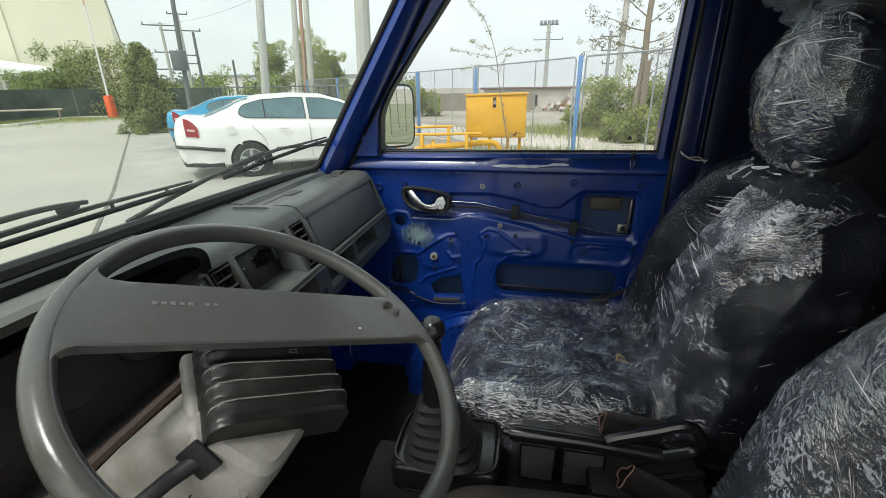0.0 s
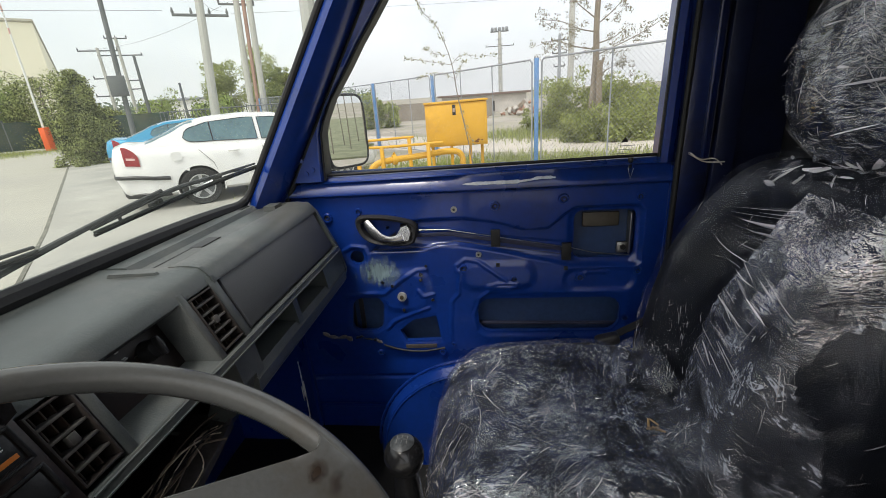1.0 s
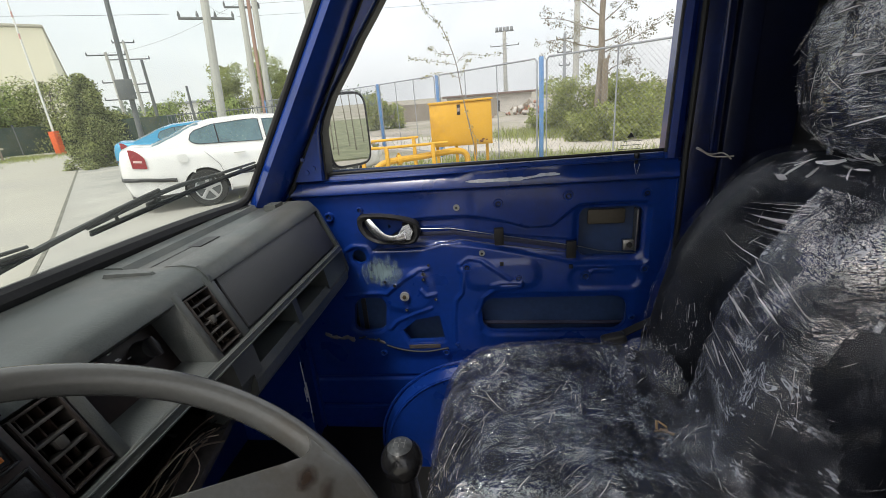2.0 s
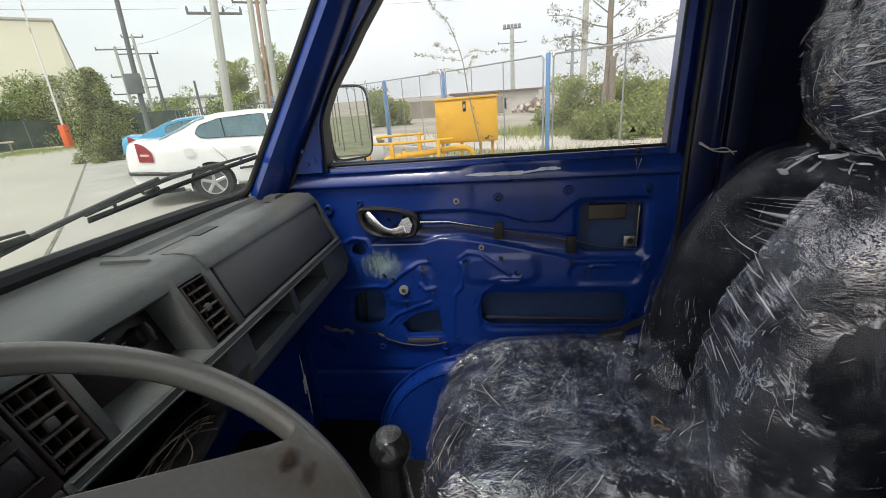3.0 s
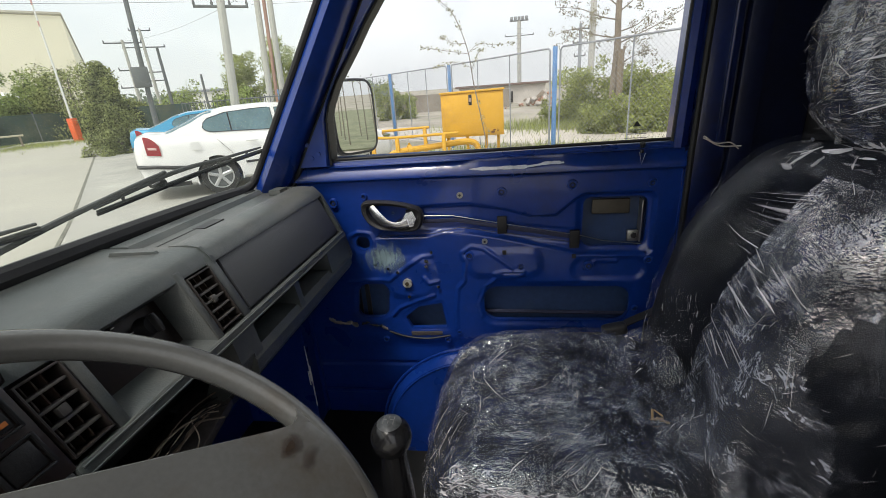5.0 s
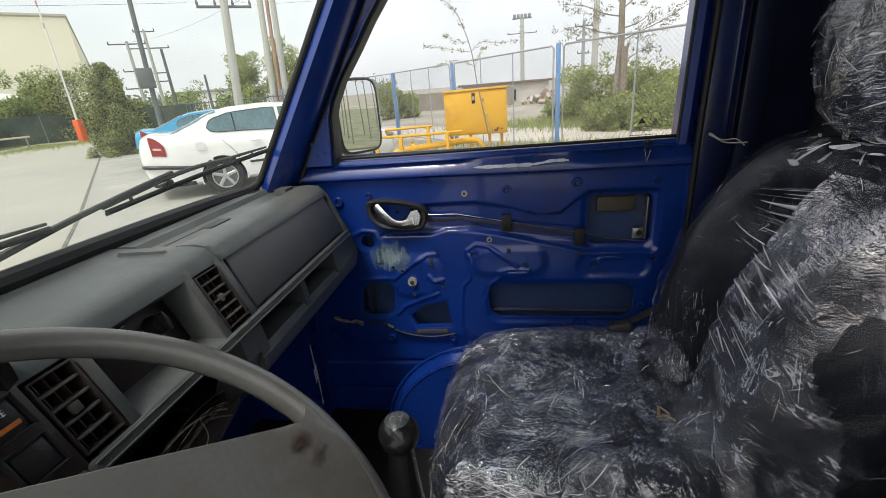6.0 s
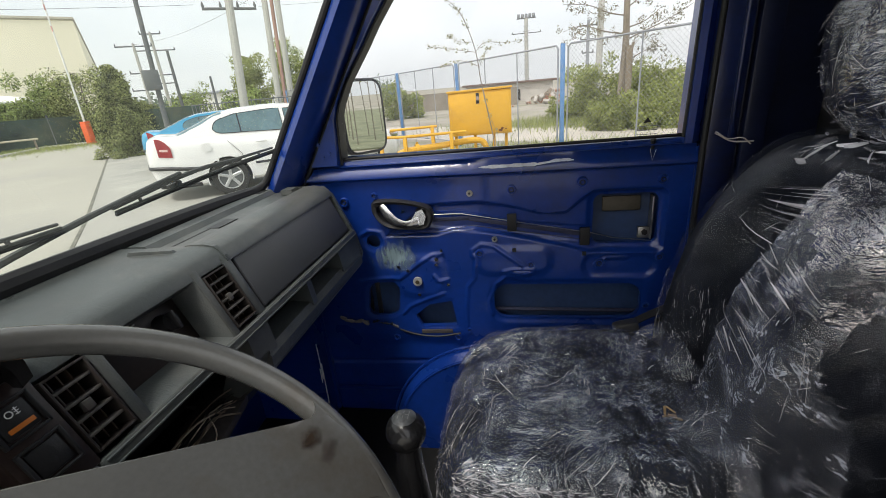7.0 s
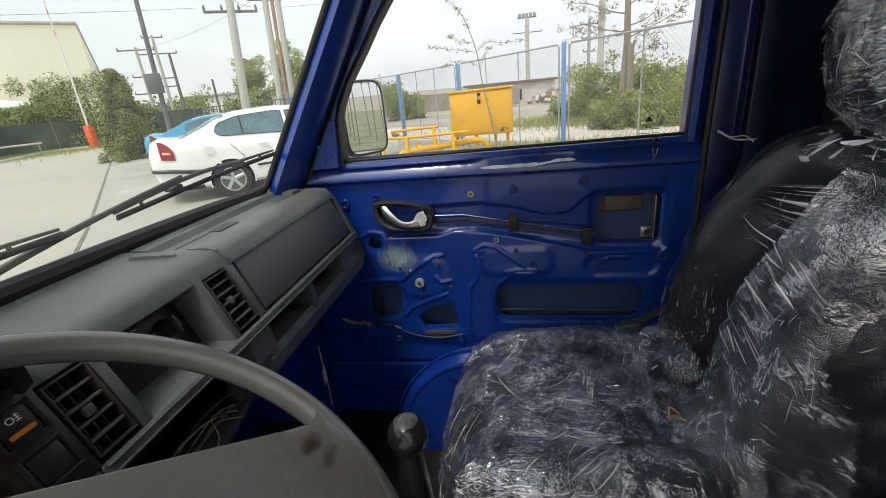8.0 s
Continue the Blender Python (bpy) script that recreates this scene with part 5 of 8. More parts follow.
def steering_wheel():
    w = thing("steering_wheel", "worn grey plastic steering wheel turned part way round", "steering wheel", m=WHEEL)
    bm = bmesh.new()
    R, n = 0.2091, 120
    rings = []
    for i in range(n):
        a = 2 * math.pi * i / n
        ring = []
        for dr, z in RIM:
            ring.append(((R + dr) * math.cos(a), (R + dr) * math.sin(a), z))
        rings.append(ring)
    vs = [[bm.verts.new(p) for p in r] for r in rings]
    m = len(RIM)
    for i in range(n):
        a, b = vs[i], vs[(i + 1) % n]
        for k in range(m):
            bm.faces.new((a[k], a[(k + 1) % m], b[(k + 1) % m], b[k]))
    part("rim", bm, GREY_WHEEL, w, smooth=75)
    # one broad flat spoke across the wheel, off centre, flush with the rim and filleted into it
    t = Vector((0.736, -0.677, 0))
    q = Vector((0.677, 0.736, 0))
    LO, HI, INNER, TOP = 0.0105, 0.0892, 0.2046, 0.0128
    FILLET = {HI: 0.013, LO: 0.018}
    crown = lambda r: TOP + 0.001 if r < R - 0.001 else 0.0128 - 0.0010 * smoothstep(-0.001, 0.0030, r - R) - 0.0022 * smoothstep(0.0020, 0.0068, r - R)

    def web(bm, rows, soften=False):
        """A plate between rows of (q, u0, u1), with a soft upper edge and a flat back."""
        rings = []
        for v, u0, u1 in rows:
            up = [t * (u0 + (u1 - u0) * (0.5 - 0.5 * math.cos(math.pi * k / 40))) + q * v for k in range(41)]
            line = LO if v < 0.04 else HI
            open_to = math.sqrt((INNER - FILLET[line]) ** 2 - (line + (1 if line == HI else -1) * FILLET[line]) ** 2)
            low = 0.0016 if soften and (v == rows[0][0] or v == rows[-1][0]) else 0.0
            drop = lambda p: low * (1 - smoothstep(open_to - 0.010, open_to, abs(p.dot(t))))
            edge = 1 - smoothstep(0.0, 0.015, min(v - LO, HI - v))
            sink = lambda p: 0.0035 * edge * smoothstep(R - 0.006, R + 0.001, p.length)
            rings.append([p + Vector((0, 0, -sink(p) + min(TOP - drop(p) + 0.0004 * math.cos(9 * p.dot(t)), crown(p.length) + 0.0003))) for p in up] + [p + Vector((0, 0, 0.0015)) for p in reversed(up)])
        loft(bm, rings)
    bm = bmesh.new()
    end = lambda v: math.sqrt(0.2150 ** 2 - v * v)
    web(bm, [(v, -end(v), end(v)) for v in [LO] + [LO + 0.0018 + (HI - LO - 0.0036) * k / 12 for k in range(13)] + [HI]], True)
    for line, r, sg in ((HI, FILLET[HI], 1), (LO, FILLET[LO], -1)):
        for side in (1, -1):
            c = math.sqrt((INNER - r) ** 2 - (line + sg * r) ** 2)
            rows = []
            reach = abs((line + sg * r) * INNER / (INNER - r) - line)
            for k in range(15):
                d = reach * (k / 14) ** 1.5
                v = line + sg * d
                rows.append((v, side * (c + math.sqrt(max(0.0, r * r - (r - d) ** 2))), side * end(v)))
            web(bm, rows)
    part("spoke", bm, GREY_WHEEL, w, "brownish grimy flat spoke", smooth=30)
    # brown worn stain near the end of the spoke, and a fainter one beside it
    for along, up, half, most in ((0.158, 0.071, (0.016, 0.0085), 0.9), (0.170, 0.056, (0.018, 0.007), 0.6)):
        c = t * along + q * up
        bm = bmesh.new()
        ring = [bm.verts.new((*(c + (t * math.cos(a) + q * math.sin(a)) * 0.026).to_2d(), TOP + 0.0012)) for a in [2 * math.pi * k / 24 for k in range(24)]]
        bm.faces.new(ring)
        part("stain", bm, smear_material("brown_worn_stain", (0.050, 0.031, 0.019), c, half, 1, (70, 70, 10), most), w, "brown worn stain")
    part("hub", bar([(0.04, 0.04, -0.10), (0.04, 0.04, -0.03)], 0.025, 24), BLACK_PLASTIC, w)
    # raised maker's lettering worn down to strokes
    face = Matrix(((0.736, 0.677, 0, 0), (-0.677, 0.736, 0, 0), (0, 0, 1, 0), (0, 0, 0, 1)))
    for k in range(8):
        if k != 5:
            part("worn_letter", box(bmesh.new(), (0.0046, 0.0052 - 0.001 * (k % 2), 0.0009), face @ Matrix.Translation((-0.132 + 0.0078 * k, 0.060, 0.0134)), 0.0003, 1), PALE_WORN, w)
    part("worn_chip", box(bmesh.new(), (0.004, 0.002, 0.0006), face @ Matrix.Translation((0.092, 0.028, 0.0133))), WHITE, w)
    return w


steering_wheel()


def steering_column():
    c = thing("steering_column", "tan grey plastic steering column shroud with an open key slot", "steering column", m=COLUMN)
    tan = surface("tan_grey_shroud_plastic", (0.27, 0.255, 0.235), 0.45, 0, 0.15, 8, 220, 0.12, 0.45, dirt=(0.16, 0.145, 0.125), dirt_amount=0.3)
    bm = bmesh.new()
    rings = []
    for k, x0, x1, y0, y1 in ((-0.072, -0.080, 0.070, -0.058, 0.034), (-0.078, -0.088, 0.078, -0.064, 0.040), (-0.10, -0.092, 0.082, -0.066, 0.055), (-0.15, -0.094, 0.085, -0.064, 0.075),
                              (-0.20, -0.095, 0.088, -0.060, 0.095), (-0.26, -0.096, 0.09, -0.054, 0.110), (-0.38, -0.098, 0.092, -0.045, 0.125), (-0.50, -0.10, 0.092, -0.04, 0.125)):
        ring = []
        for q in range(32):
            a = 2 * math.pi * q / 32
            cx, sx = math.cos(a), math.sin(a)
            ring.append(((x0 + x1) / 2 + (x1 - x0) / 2 * math.copysign(abs(cx) ** 0.3, cx), (y0 + y1) / 2 + (y1 - y0) / 2 * math.copysign(abs(sx) ** 0.3, sx), k))
        rings.append(ring)
    loft(bm, rings)
    part("shroud", bm, tan, c)
    turn = Matrix(((0.715, 0.70, 0, 0), (-0.70, 0.715, 0, 0), (0, 0, 1, 0), (0, 0, 0, 1)))
    part("pad_bezel", box(bmesh.new(), (0.149, 0.110, 0.020), turn @ Matrix.Translation((-0.0045, -0.002, -0.084)), 0.007, 3), tan, c, "pale grey bezel round the horn pad")
    rubber = surface("dusty_worn_rubber", (0.014, 0.013, 0.012), 0.38, 0, 0.4, 18, 140, 0.2, 0.5, dirt=(0.05, 0.046, 0.04), dirt_amount=0.15)
    worn = surface("worn_rib_highlight", (0.16, 0.155, 0.14), 0.35, 0, 0.5, 40, 160, 0.1)
    bm = bmesh.new()
    rings = []
    for i in range(41):
        f = i / 40
        v = -0.058 + 0.106 * f
        z = -0.0385 + 0.0038 * math.cos(2 * math.pi * 5 * f + 0.6) - 0.010 * (2 * f - 1) ** 8
        ring = []
        for x, drop in ((-0.073, 0.046), (-0.071, 0.012), (-0.064, 0.003), (-0.05, 0.0), (0.05, 0.0), (0.066, 0.002), (0.074, 0.009), (0.077, 0.046)):
            ring.append(turn @ Vector((x + 0.002, v, z - drop)))
        rings.append(ring)
    loft(bm, rings)
    pad = part("horn_pad", bm, rubber, c, "black ribbed rubber horn pad with dusty worn ribs", smooth=50)
    # pale bars paint in the thin highlights along the worn rib edges
    for k in range(5):
        f = (k + 0.905 - 0.0) / 5
        v, z = -0.058 + 0.106 * f, -0.0345 - 0.010 * (2 * f - 1) ** 8
        part("rib_edge", bar([turn @ Vector((x + 0.002, v, z - d)) for x, d in ((-0.071, 0.030), (-0.0705, 0.0125), (-0.064, 0.0035), (-0.05, 0.0003), (0.05, 0.0003), (0.066, 0.0023))], 0.0010, 5), worn, pad, "worn rib edge with a painted highlight")
    bm = bmesh.new()
    for dx, dy, lx, ly in ((0.0, 0.0, 0.002, 0.006), (0.004, 0.0025, 0.008, 0.0012), (0.008, 0.0, 0.0012, 0.007), (0.004, -0.002, 0.007, 0.0010)):
        box(bm, (lx, ly, 0.0006), turn @ Matrix.Translation((0.016 + dx, 0.016 + dy, -0.0335)))
    part("horn_symbol", bm, worn, pad)
    part("key_slot", box(bmesh.new(), (0.005, 0.034, 0.038), Matrix.Translation((-0.0920, 0.004, -0.094)) @ Matrix.Rotation(0.25, 4, "X"), 0.002), BLACK_RUBBER, c, "dark square key slot")
    part("stalk", bar([(-0.085, 0.004, -0.098), (-0.110, 0.016, -0.115), (-0.145, 0.026, -0.135), (-0.19, 0.032, -0.15)], [0.009, 0.008, 0.008, 0.010], 12), BLACK_RUBBER, c, "black plastic stalk")
    part("shroud_seam", bar([(-0.0955, -0.006, -0.142), (-0.0965, 0.0, -0.24)], 0.0009, 5), BLACK_RUBBER, c)
    part("shroud_rib", bar([(-0.092, -0.048, -0.10), (-0.0945, -0.052, -0.16), (-0.0955, -0.056, -0.21)], 0.005, 8), tan, c)


steering_column()

# ---------------------------------------------------------------- seats


def crumple(bm, amount, seed, scale=9):
    for v in bm.verts:
        p = v.co * scale + Vector((seed, 0, 0))
        n = noise.noise(p) * 0.6 + (0.5 - abs(noise.noise(p * 2.3))) * 0.5 + (0.5 - abs(noise.noise(p * 5.1))) * 0.35
        v.co += v.normal * amount * n
    return bm


BACK = [(0.430, 0.78), (0.434, 0.86), (0.446, 0.95), (0.458, 1.03), (0.488, 1.135), (0.545, 1.235), (0.598, 1.300), (0.640, 1.330), (0.685, 1.338), (0.725, 1.322), (0.748, 1.27), (0.735, 1.10), (0.705, 0.92), (0.670, 0.77), (0.600, 0.735), (0.490, 0.735)]


def backrest(I, grow, per, across):
    """Backrest with a rounded side profile and two side bolsters standing proud of the middle."""
    prof = smooth_path([Vector((x, 0, z)) for x, z in BACK + BACK[:1]], per)[:-1]
    c = Vector((0.60, 0, 1.03))
    rings = []
    for i in range(across + 1):
        s = -1 + 2 * i / across
        b = max(-0.998, min(0.998, math.sin(s * math.pi / 2)))
        shrink = (1 - abs(b) ** 4.5) ** (1 / 4.5)
        y = 1.272 + b * (0.262 + grow)
        ring = []
        for p in prof:
            q = p - c
            r = q.length
            q = q * ((r - 0.085 + 0.085 * shrink + grow) / r) if r > 0.1 else q * shrink
            front = smoothstep(0.0, -0.10, q.x + 0.25 * (q.z + 0.05) * -1) * smoothstep(0.30, 0.16, q.z)
            q.x += 0.085 * front * (1 - smoothstep(0.30, 0.66, b)) * smoothstep(-0.24, -0.03, b)
            if q.x < 0:
                q.x += 0.080 * smoothstep(-0.70, -0.98, b) * smoothstep(0.28, 0.14, q.z)
            narrow = 1 - 0.13 * smoothstep(0.06, 0.30, q.z)
            ring.append(I @ Vector((c.x + q.x, 1.272 + (y - 1.272) * narrow, c.z + q.z)))
        rings.append(ring)
    bm = loft(bmesh.new(), rings)
    bmesh.ops.recalc_face_normals(bm, faces=bm.faces)
    bm.normal_update()
    return bm


def seat(name, label, wrapped=True):
    s = thing(name, label, "car seat", (0.25, 1.26, 0.42))
    I = s.matrix_world.inverted()
    cush = Matrix.Translation((0.205, 1.262, 0.748 if wrapped else 0.770)) @ Matrix.Rotation(radians(-3), 4, "Y")
    head = Matrix.Translation((0.669, 1.247, 1.488))

    def shaped(name, size, m, power, nu, nv):
        bm = lump(size, Matrix(), power, nu, nv)
        for v in bm.verts:
            x, y, z = v.co
            if name == "cushion" and z > 0:
                v.co.z += 0.020 * smoothstep(0.13, 0.22, abs(y)) - 0.014 * math.exp(-(y / 0.12) ** 2) * smoothstep(-0.25, 0.0, x)
                v.co.z -= 0.030 * smoothstep(-0.14, -0.27, x)
            if name == "headrest":
                v.co.y *= 1 - 0.05 * smoothstep(0.02, 0.13, z)
        bmesh.ops.transform(bm, matrix=I @ m, verts=bm.verts)
        bm.normal_update()
        return bm

    # places where painted highlights crowd on drawn creases of the film: (centre, reach, weight)
    spots = {
        "cushion": (((-0.03, 1.14, 0.80), 0.13, 2.2), ((0.02, 1.06, 0.78), 0.10, 2.6), ((0.20, 1.03, 0.78), 0.09, 2.4), ((0.04, 1.30, 0.87), 0.11, 1.4), ((0.10, 1.15, 0.88), 0.12, 1.2)),
        "backrest": (((0.50, 1.10, 1.23), 0.09, 3), ((0.55, 1.08, 1.28), 0.08, 3), ((0.60, 1.08, 1.30), 0.05, 2), ((0.455, 1.43, 0.90), 0.04, 2), ((0.60, 1.40, 1.30), 0.04, 3), ((0.43, 1.12, 0.84), 0.05, 2)),
        "headrest": (((0.60, 1.22, 1.50), 0.08, 3), ((0.61, 1.24, 1.40), 0.07, 3), ((0.62, 1.18, 1.55), 0.06, 4)),
    }
    shapes = (("cushion", cush, (0.54, 0.51, 0.25), 4.0, 0.011, 14000), ("backrest", None, None, 0, 0.008, 8500), ("headrest", head, (0.128, 0.342, 0.285), 2.35, 0.010, 5000))
    for i, (name, m, size, power, amount, count) in enumerate(shapes):
        solid = backrest(I, 0.0, 6, 90) if name == "backrest" else shaped(name, size, m, power, 48, 32)
        bare = name == "cushion" and not wrapped
        o = part(name, solid, BROWN_CLOTH if bare else SEAT_CLOTH, s, ("brown grey cloth " if bare else "black cloth ") + name)
        if name == "cushion" and not wrapped:
            continue
        bm = backrest(I, 0.011, 8, 110) if name == "backrest" else shaped(name, tuple(c + 0.012 for c in size), m, power, 150, 100)
        crumple(bm, amount, 3.1 * i + 1)
        bm.normal_update()
        faces = [(f.calc_center_median(), f.normal.copy(), f.calc_area(), [v.co.copy() for v in f.verts]) for f in bm.faces]
        if name == "headrest":
            faces = [f for f in faces if f[1].x < 0.1 and f[1].y > -0.5]
            # the side face gets film with less gloss and white, so it stays darker
            side = bm.copy()
            for work, keep in ((side, True), (bm, False)):
                work.normal_update()
                bmesh.ops.delete(work, geom=[f for f in work.faces if (f.normal.y < -0.62) != keep], context="FACES")
            part("film", side, FILM_SMOOTH, o, "duller clear film over the side", smooth=28)
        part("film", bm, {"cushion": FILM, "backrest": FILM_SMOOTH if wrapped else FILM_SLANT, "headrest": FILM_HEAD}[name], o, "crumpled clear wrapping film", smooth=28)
        zones = [(I @ Vector(c), r, w) for c, r, w in spots[name]]

        def dense(c, k=i):
            z = sum(w * math.exp(-((c - q).length / r) ** 2) for q, r, w in zones)
            v = noise.noise(c * 9.0 + Vector((k * 5 + 2, 0, 0)))
            return ((0.30 if name == "cushion" else 0.010) + z) * max(0.05, 0.6 + 1.3 * v) ** 1.5
        # white slivers stand in for reflections on the creased film
        slivers("film_crease", faces, count // (20 if name != "headrest" else 8), 0.013, 0.00042, 0.0022, FOLD, o, 5 + i, 7.0, dense, "fine creases in the film with painted white highlights", 0.13)
        slivers("film_crease", faces, count // 20, 0.006, 0.0005, 0.0022, FOLD, o, 45 + i, 11.0, dense, "tiny painted glints on the film", 0.4)
        slivers("film_crease", faces, count // (24 if name != "backrest" else 90), 0.045 if name != "backrest" else 0.03, 0.0005, 0.003, FOLD, o, 15 + i, 2.5, dense, "long folds in the film with painted white highlights", 0.08)
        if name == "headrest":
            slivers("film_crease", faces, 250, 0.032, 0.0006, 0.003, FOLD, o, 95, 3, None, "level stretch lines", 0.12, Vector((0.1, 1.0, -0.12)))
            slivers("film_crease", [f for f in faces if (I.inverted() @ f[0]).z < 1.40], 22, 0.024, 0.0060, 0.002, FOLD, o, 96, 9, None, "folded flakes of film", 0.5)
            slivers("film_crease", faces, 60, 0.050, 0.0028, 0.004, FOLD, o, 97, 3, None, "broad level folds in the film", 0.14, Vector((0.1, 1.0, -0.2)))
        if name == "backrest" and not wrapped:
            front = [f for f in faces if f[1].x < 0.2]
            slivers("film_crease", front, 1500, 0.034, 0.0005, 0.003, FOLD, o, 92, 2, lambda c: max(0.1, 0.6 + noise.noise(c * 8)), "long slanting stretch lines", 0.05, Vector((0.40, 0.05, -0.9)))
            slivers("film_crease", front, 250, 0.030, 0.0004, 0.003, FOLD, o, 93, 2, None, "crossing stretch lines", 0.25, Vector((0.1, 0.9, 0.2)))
        if name == "backrest":
            # second, looser layer drawn over the bolster beside the gear lever
            if not wrapped:
                continue
            bm = backrest(I, 0.021, 8, 110)
            back = I.inverted()
            out = []
            for f in bm.faces:
                p = back @ f.calc_center_median()
                ragged = noise.noise(p * 9)
                if p.y > 1.243 + 0.010 * ragged - 0.02 * smoothstep(1.22, 1.28, p.z) or p.z > 1.306 or f.normal.x > 0.25 or p.y < 1.002 + 0.034 * smoothstep(1.24, 1.15, p.z) * smoothstep(1.00, 1.10, p.z) + 0.02 * ragged:
                    out.append(f)
            bmesh.ops.delete(bm, geom=out, context="FACES")
            bm.normal_update()
            crumple(bm, 0.012, 8.3, 7)
            # bright and dim film part along the reflection's lower edge
            low = []
            for f in bm.faces:
                p = back @ f.calc_center_median()
                if p.z < 1.200 - 0.60 * (1.176 - p.y) + 0.07 * noise.noise(p * 9):
                    low.append(f)
            bm.faces.index_update()
            drop = {f.index for f in low}
            lower = bm.copy()
            lower.faces.ensure_lookup_table()
            bmesh.ops.delete(lower, geom=[f for f in lower.faces if f.index not in drop], context="FACES")
            bmesh.ops.delete(bm, geom=low, context="FACES")
            part("film", bm, FILM_BRIGHT, o, "layered film over the bolster, painted bright for a window's reflection", smooth=28)
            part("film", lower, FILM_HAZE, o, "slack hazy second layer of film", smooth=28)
            skin = BVHTree.FromBMesh(backrest(I, 0.024, 5, 70))
            slivers("film_crease", [f for f in faces if (I.inverted() @ f[0]).z > 1.28 and 1.18 < (I.inverted() @ f[0]).y < 1.40 and f[1].x < 0.2], 24, 0.020, 0.0050, 0.001, FOLD, o, 67, 9, None, "folded flakes of film", 0.5)
            side = [f for f in faces if f[1].y < -0.5]
            low = [f for f in faces if (f[0] - (I @ Vector((0.455, 1.42, 0.92)))).length < 0.13]
            rnd = random.Random(77)
            bm = bmesh.new()
            for k in range(15):
                u = min(1.0, max(0.0, (k + rnd.uniform(-0.4, 0.4)) / 14))
                tip = Vector((0.556, 1.372, 1.256)).lerp(Vector((0.520, 1.385, 1.190)), u)
                foot = Vector((0.585, 1.222, 1.285)).lerp(Vector((0.478, 1.188, 1.200)), u)
                far = rnd.uniform(0.0, 0.45) if k % 3 else 0.0
                wide = rnd.choice((0.0008, 0.0012, 0.0020, 0.0040))
                across = Vector((0.3, 0.1, 0.95))
                rings = []
                for f in (0.0, 0.3, 0.65, 1.0):
                    c = tip.lerp(foot, far + (1 - far) * f) - Vector((0.006 * math.sin(math.pi * f), 0, 0))
                    w = across * wide * (0.1 + f)
                    rings.append([I @ (c - w), I @ (c - Vector((wide * 0.8, 0, 0))), I @ (c + w)])
                loft(bm, rings, closed=False, caps=False)
            o_fan = part("film_crease", bm, FOLD, o, "straight folds across the hollow with painted highlights")
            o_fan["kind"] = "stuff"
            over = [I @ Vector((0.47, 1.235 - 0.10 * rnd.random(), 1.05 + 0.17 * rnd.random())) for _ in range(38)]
            streaks("film_crease", skin, over, Vector((0.0, -0.93, -0.28)), 0.085, 0.0019, FOLD, o, 68, "long stretch lines with painted highlights", 0.07)
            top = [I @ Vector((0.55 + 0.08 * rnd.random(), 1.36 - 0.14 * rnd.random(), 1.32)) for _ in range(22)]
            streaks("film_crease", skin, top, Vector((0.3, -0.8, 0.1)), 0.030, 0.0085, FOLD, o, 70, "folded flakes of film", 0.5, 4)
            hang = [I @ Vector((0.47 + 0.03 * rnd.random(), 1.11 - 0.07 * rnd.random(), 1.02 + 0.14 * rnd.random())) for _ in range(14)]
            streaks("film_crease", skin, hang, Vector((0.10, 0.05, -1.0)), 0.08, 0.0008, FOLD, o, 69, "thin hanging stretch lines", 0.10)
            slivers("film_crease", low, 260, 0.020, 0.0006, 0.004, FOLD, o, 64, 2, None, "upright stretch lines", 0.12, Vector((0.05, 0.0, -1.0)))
            slivers("film_crease", side, 170, 0.016, 0.0006, 0.003, FOLD, o, 65, 2, None, "scattered short painted glints", 0.25, Vector((0.8, 0.0, 0.35)))
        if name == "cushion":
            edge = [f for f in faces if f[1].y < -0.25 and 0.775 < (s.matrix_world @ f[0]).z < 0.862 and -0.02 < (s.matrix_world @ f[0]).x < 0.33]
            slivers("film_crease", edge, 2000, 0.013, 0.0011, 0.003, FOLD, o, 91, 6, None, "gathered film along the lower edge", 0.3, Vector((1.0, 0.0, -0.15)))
    if wrapped:
        # loose film bridging the crook between cushion and backrest
        bm = bmesh.new()
        nu, nv = 60, 70
        g = []
        for j in range(nv + 1):
            v = j / nv
            y = 1.03 + 0.45 * v
            row = []
            for k in range(nu + 1):
                u = k / nu
                x = 0.215 + 0.245 * u
                z = 0.872 + 0.030 * u ** 2.2 - 0.030 * math.sin(math.pi * u) * (1 - 0.4 * math.cos(6 * v)) - 0.06 * smoothstep(0.12, 0.0, v)
                p = Vector((x * 9 + 4, y * 9, z))
                z += 0.020 * noise.noise(p) + 0.014 * (0.4 - abs(noise.noise(Vector((x * 16, y * 30 + 9 * x, 1)))))
                row.append(bm.verts.new(I @ Vector((x, y, z))))
            g.append(row)
        for a, b in zip(g, g[1:]):
            for k in range(nu):
                bm.faces.new((a[k], a[k + 1], b[k + 1], b[k]))
        bm.normal_update()
        faces = [(f.calc_center_median(), f.normal.copy() * (1 if f.normal.z > 0 else -1), f.calc_area(), [v.co.copy() for v in f.verts]) for f in bm.faces]
        strip = smooth_path([Vector(p) for p in ((0.392, 1.43, 0.905), (0.370, 1.394, 0.893), (0.333, 1.289, 0.881), (0.270, 1.198, 0.882), (0.233, 1.109, 0.887), (0.222, 1.040, 0.884), (0.222, 1.010, 0.865))], 8)
        bs = bmesh.new()
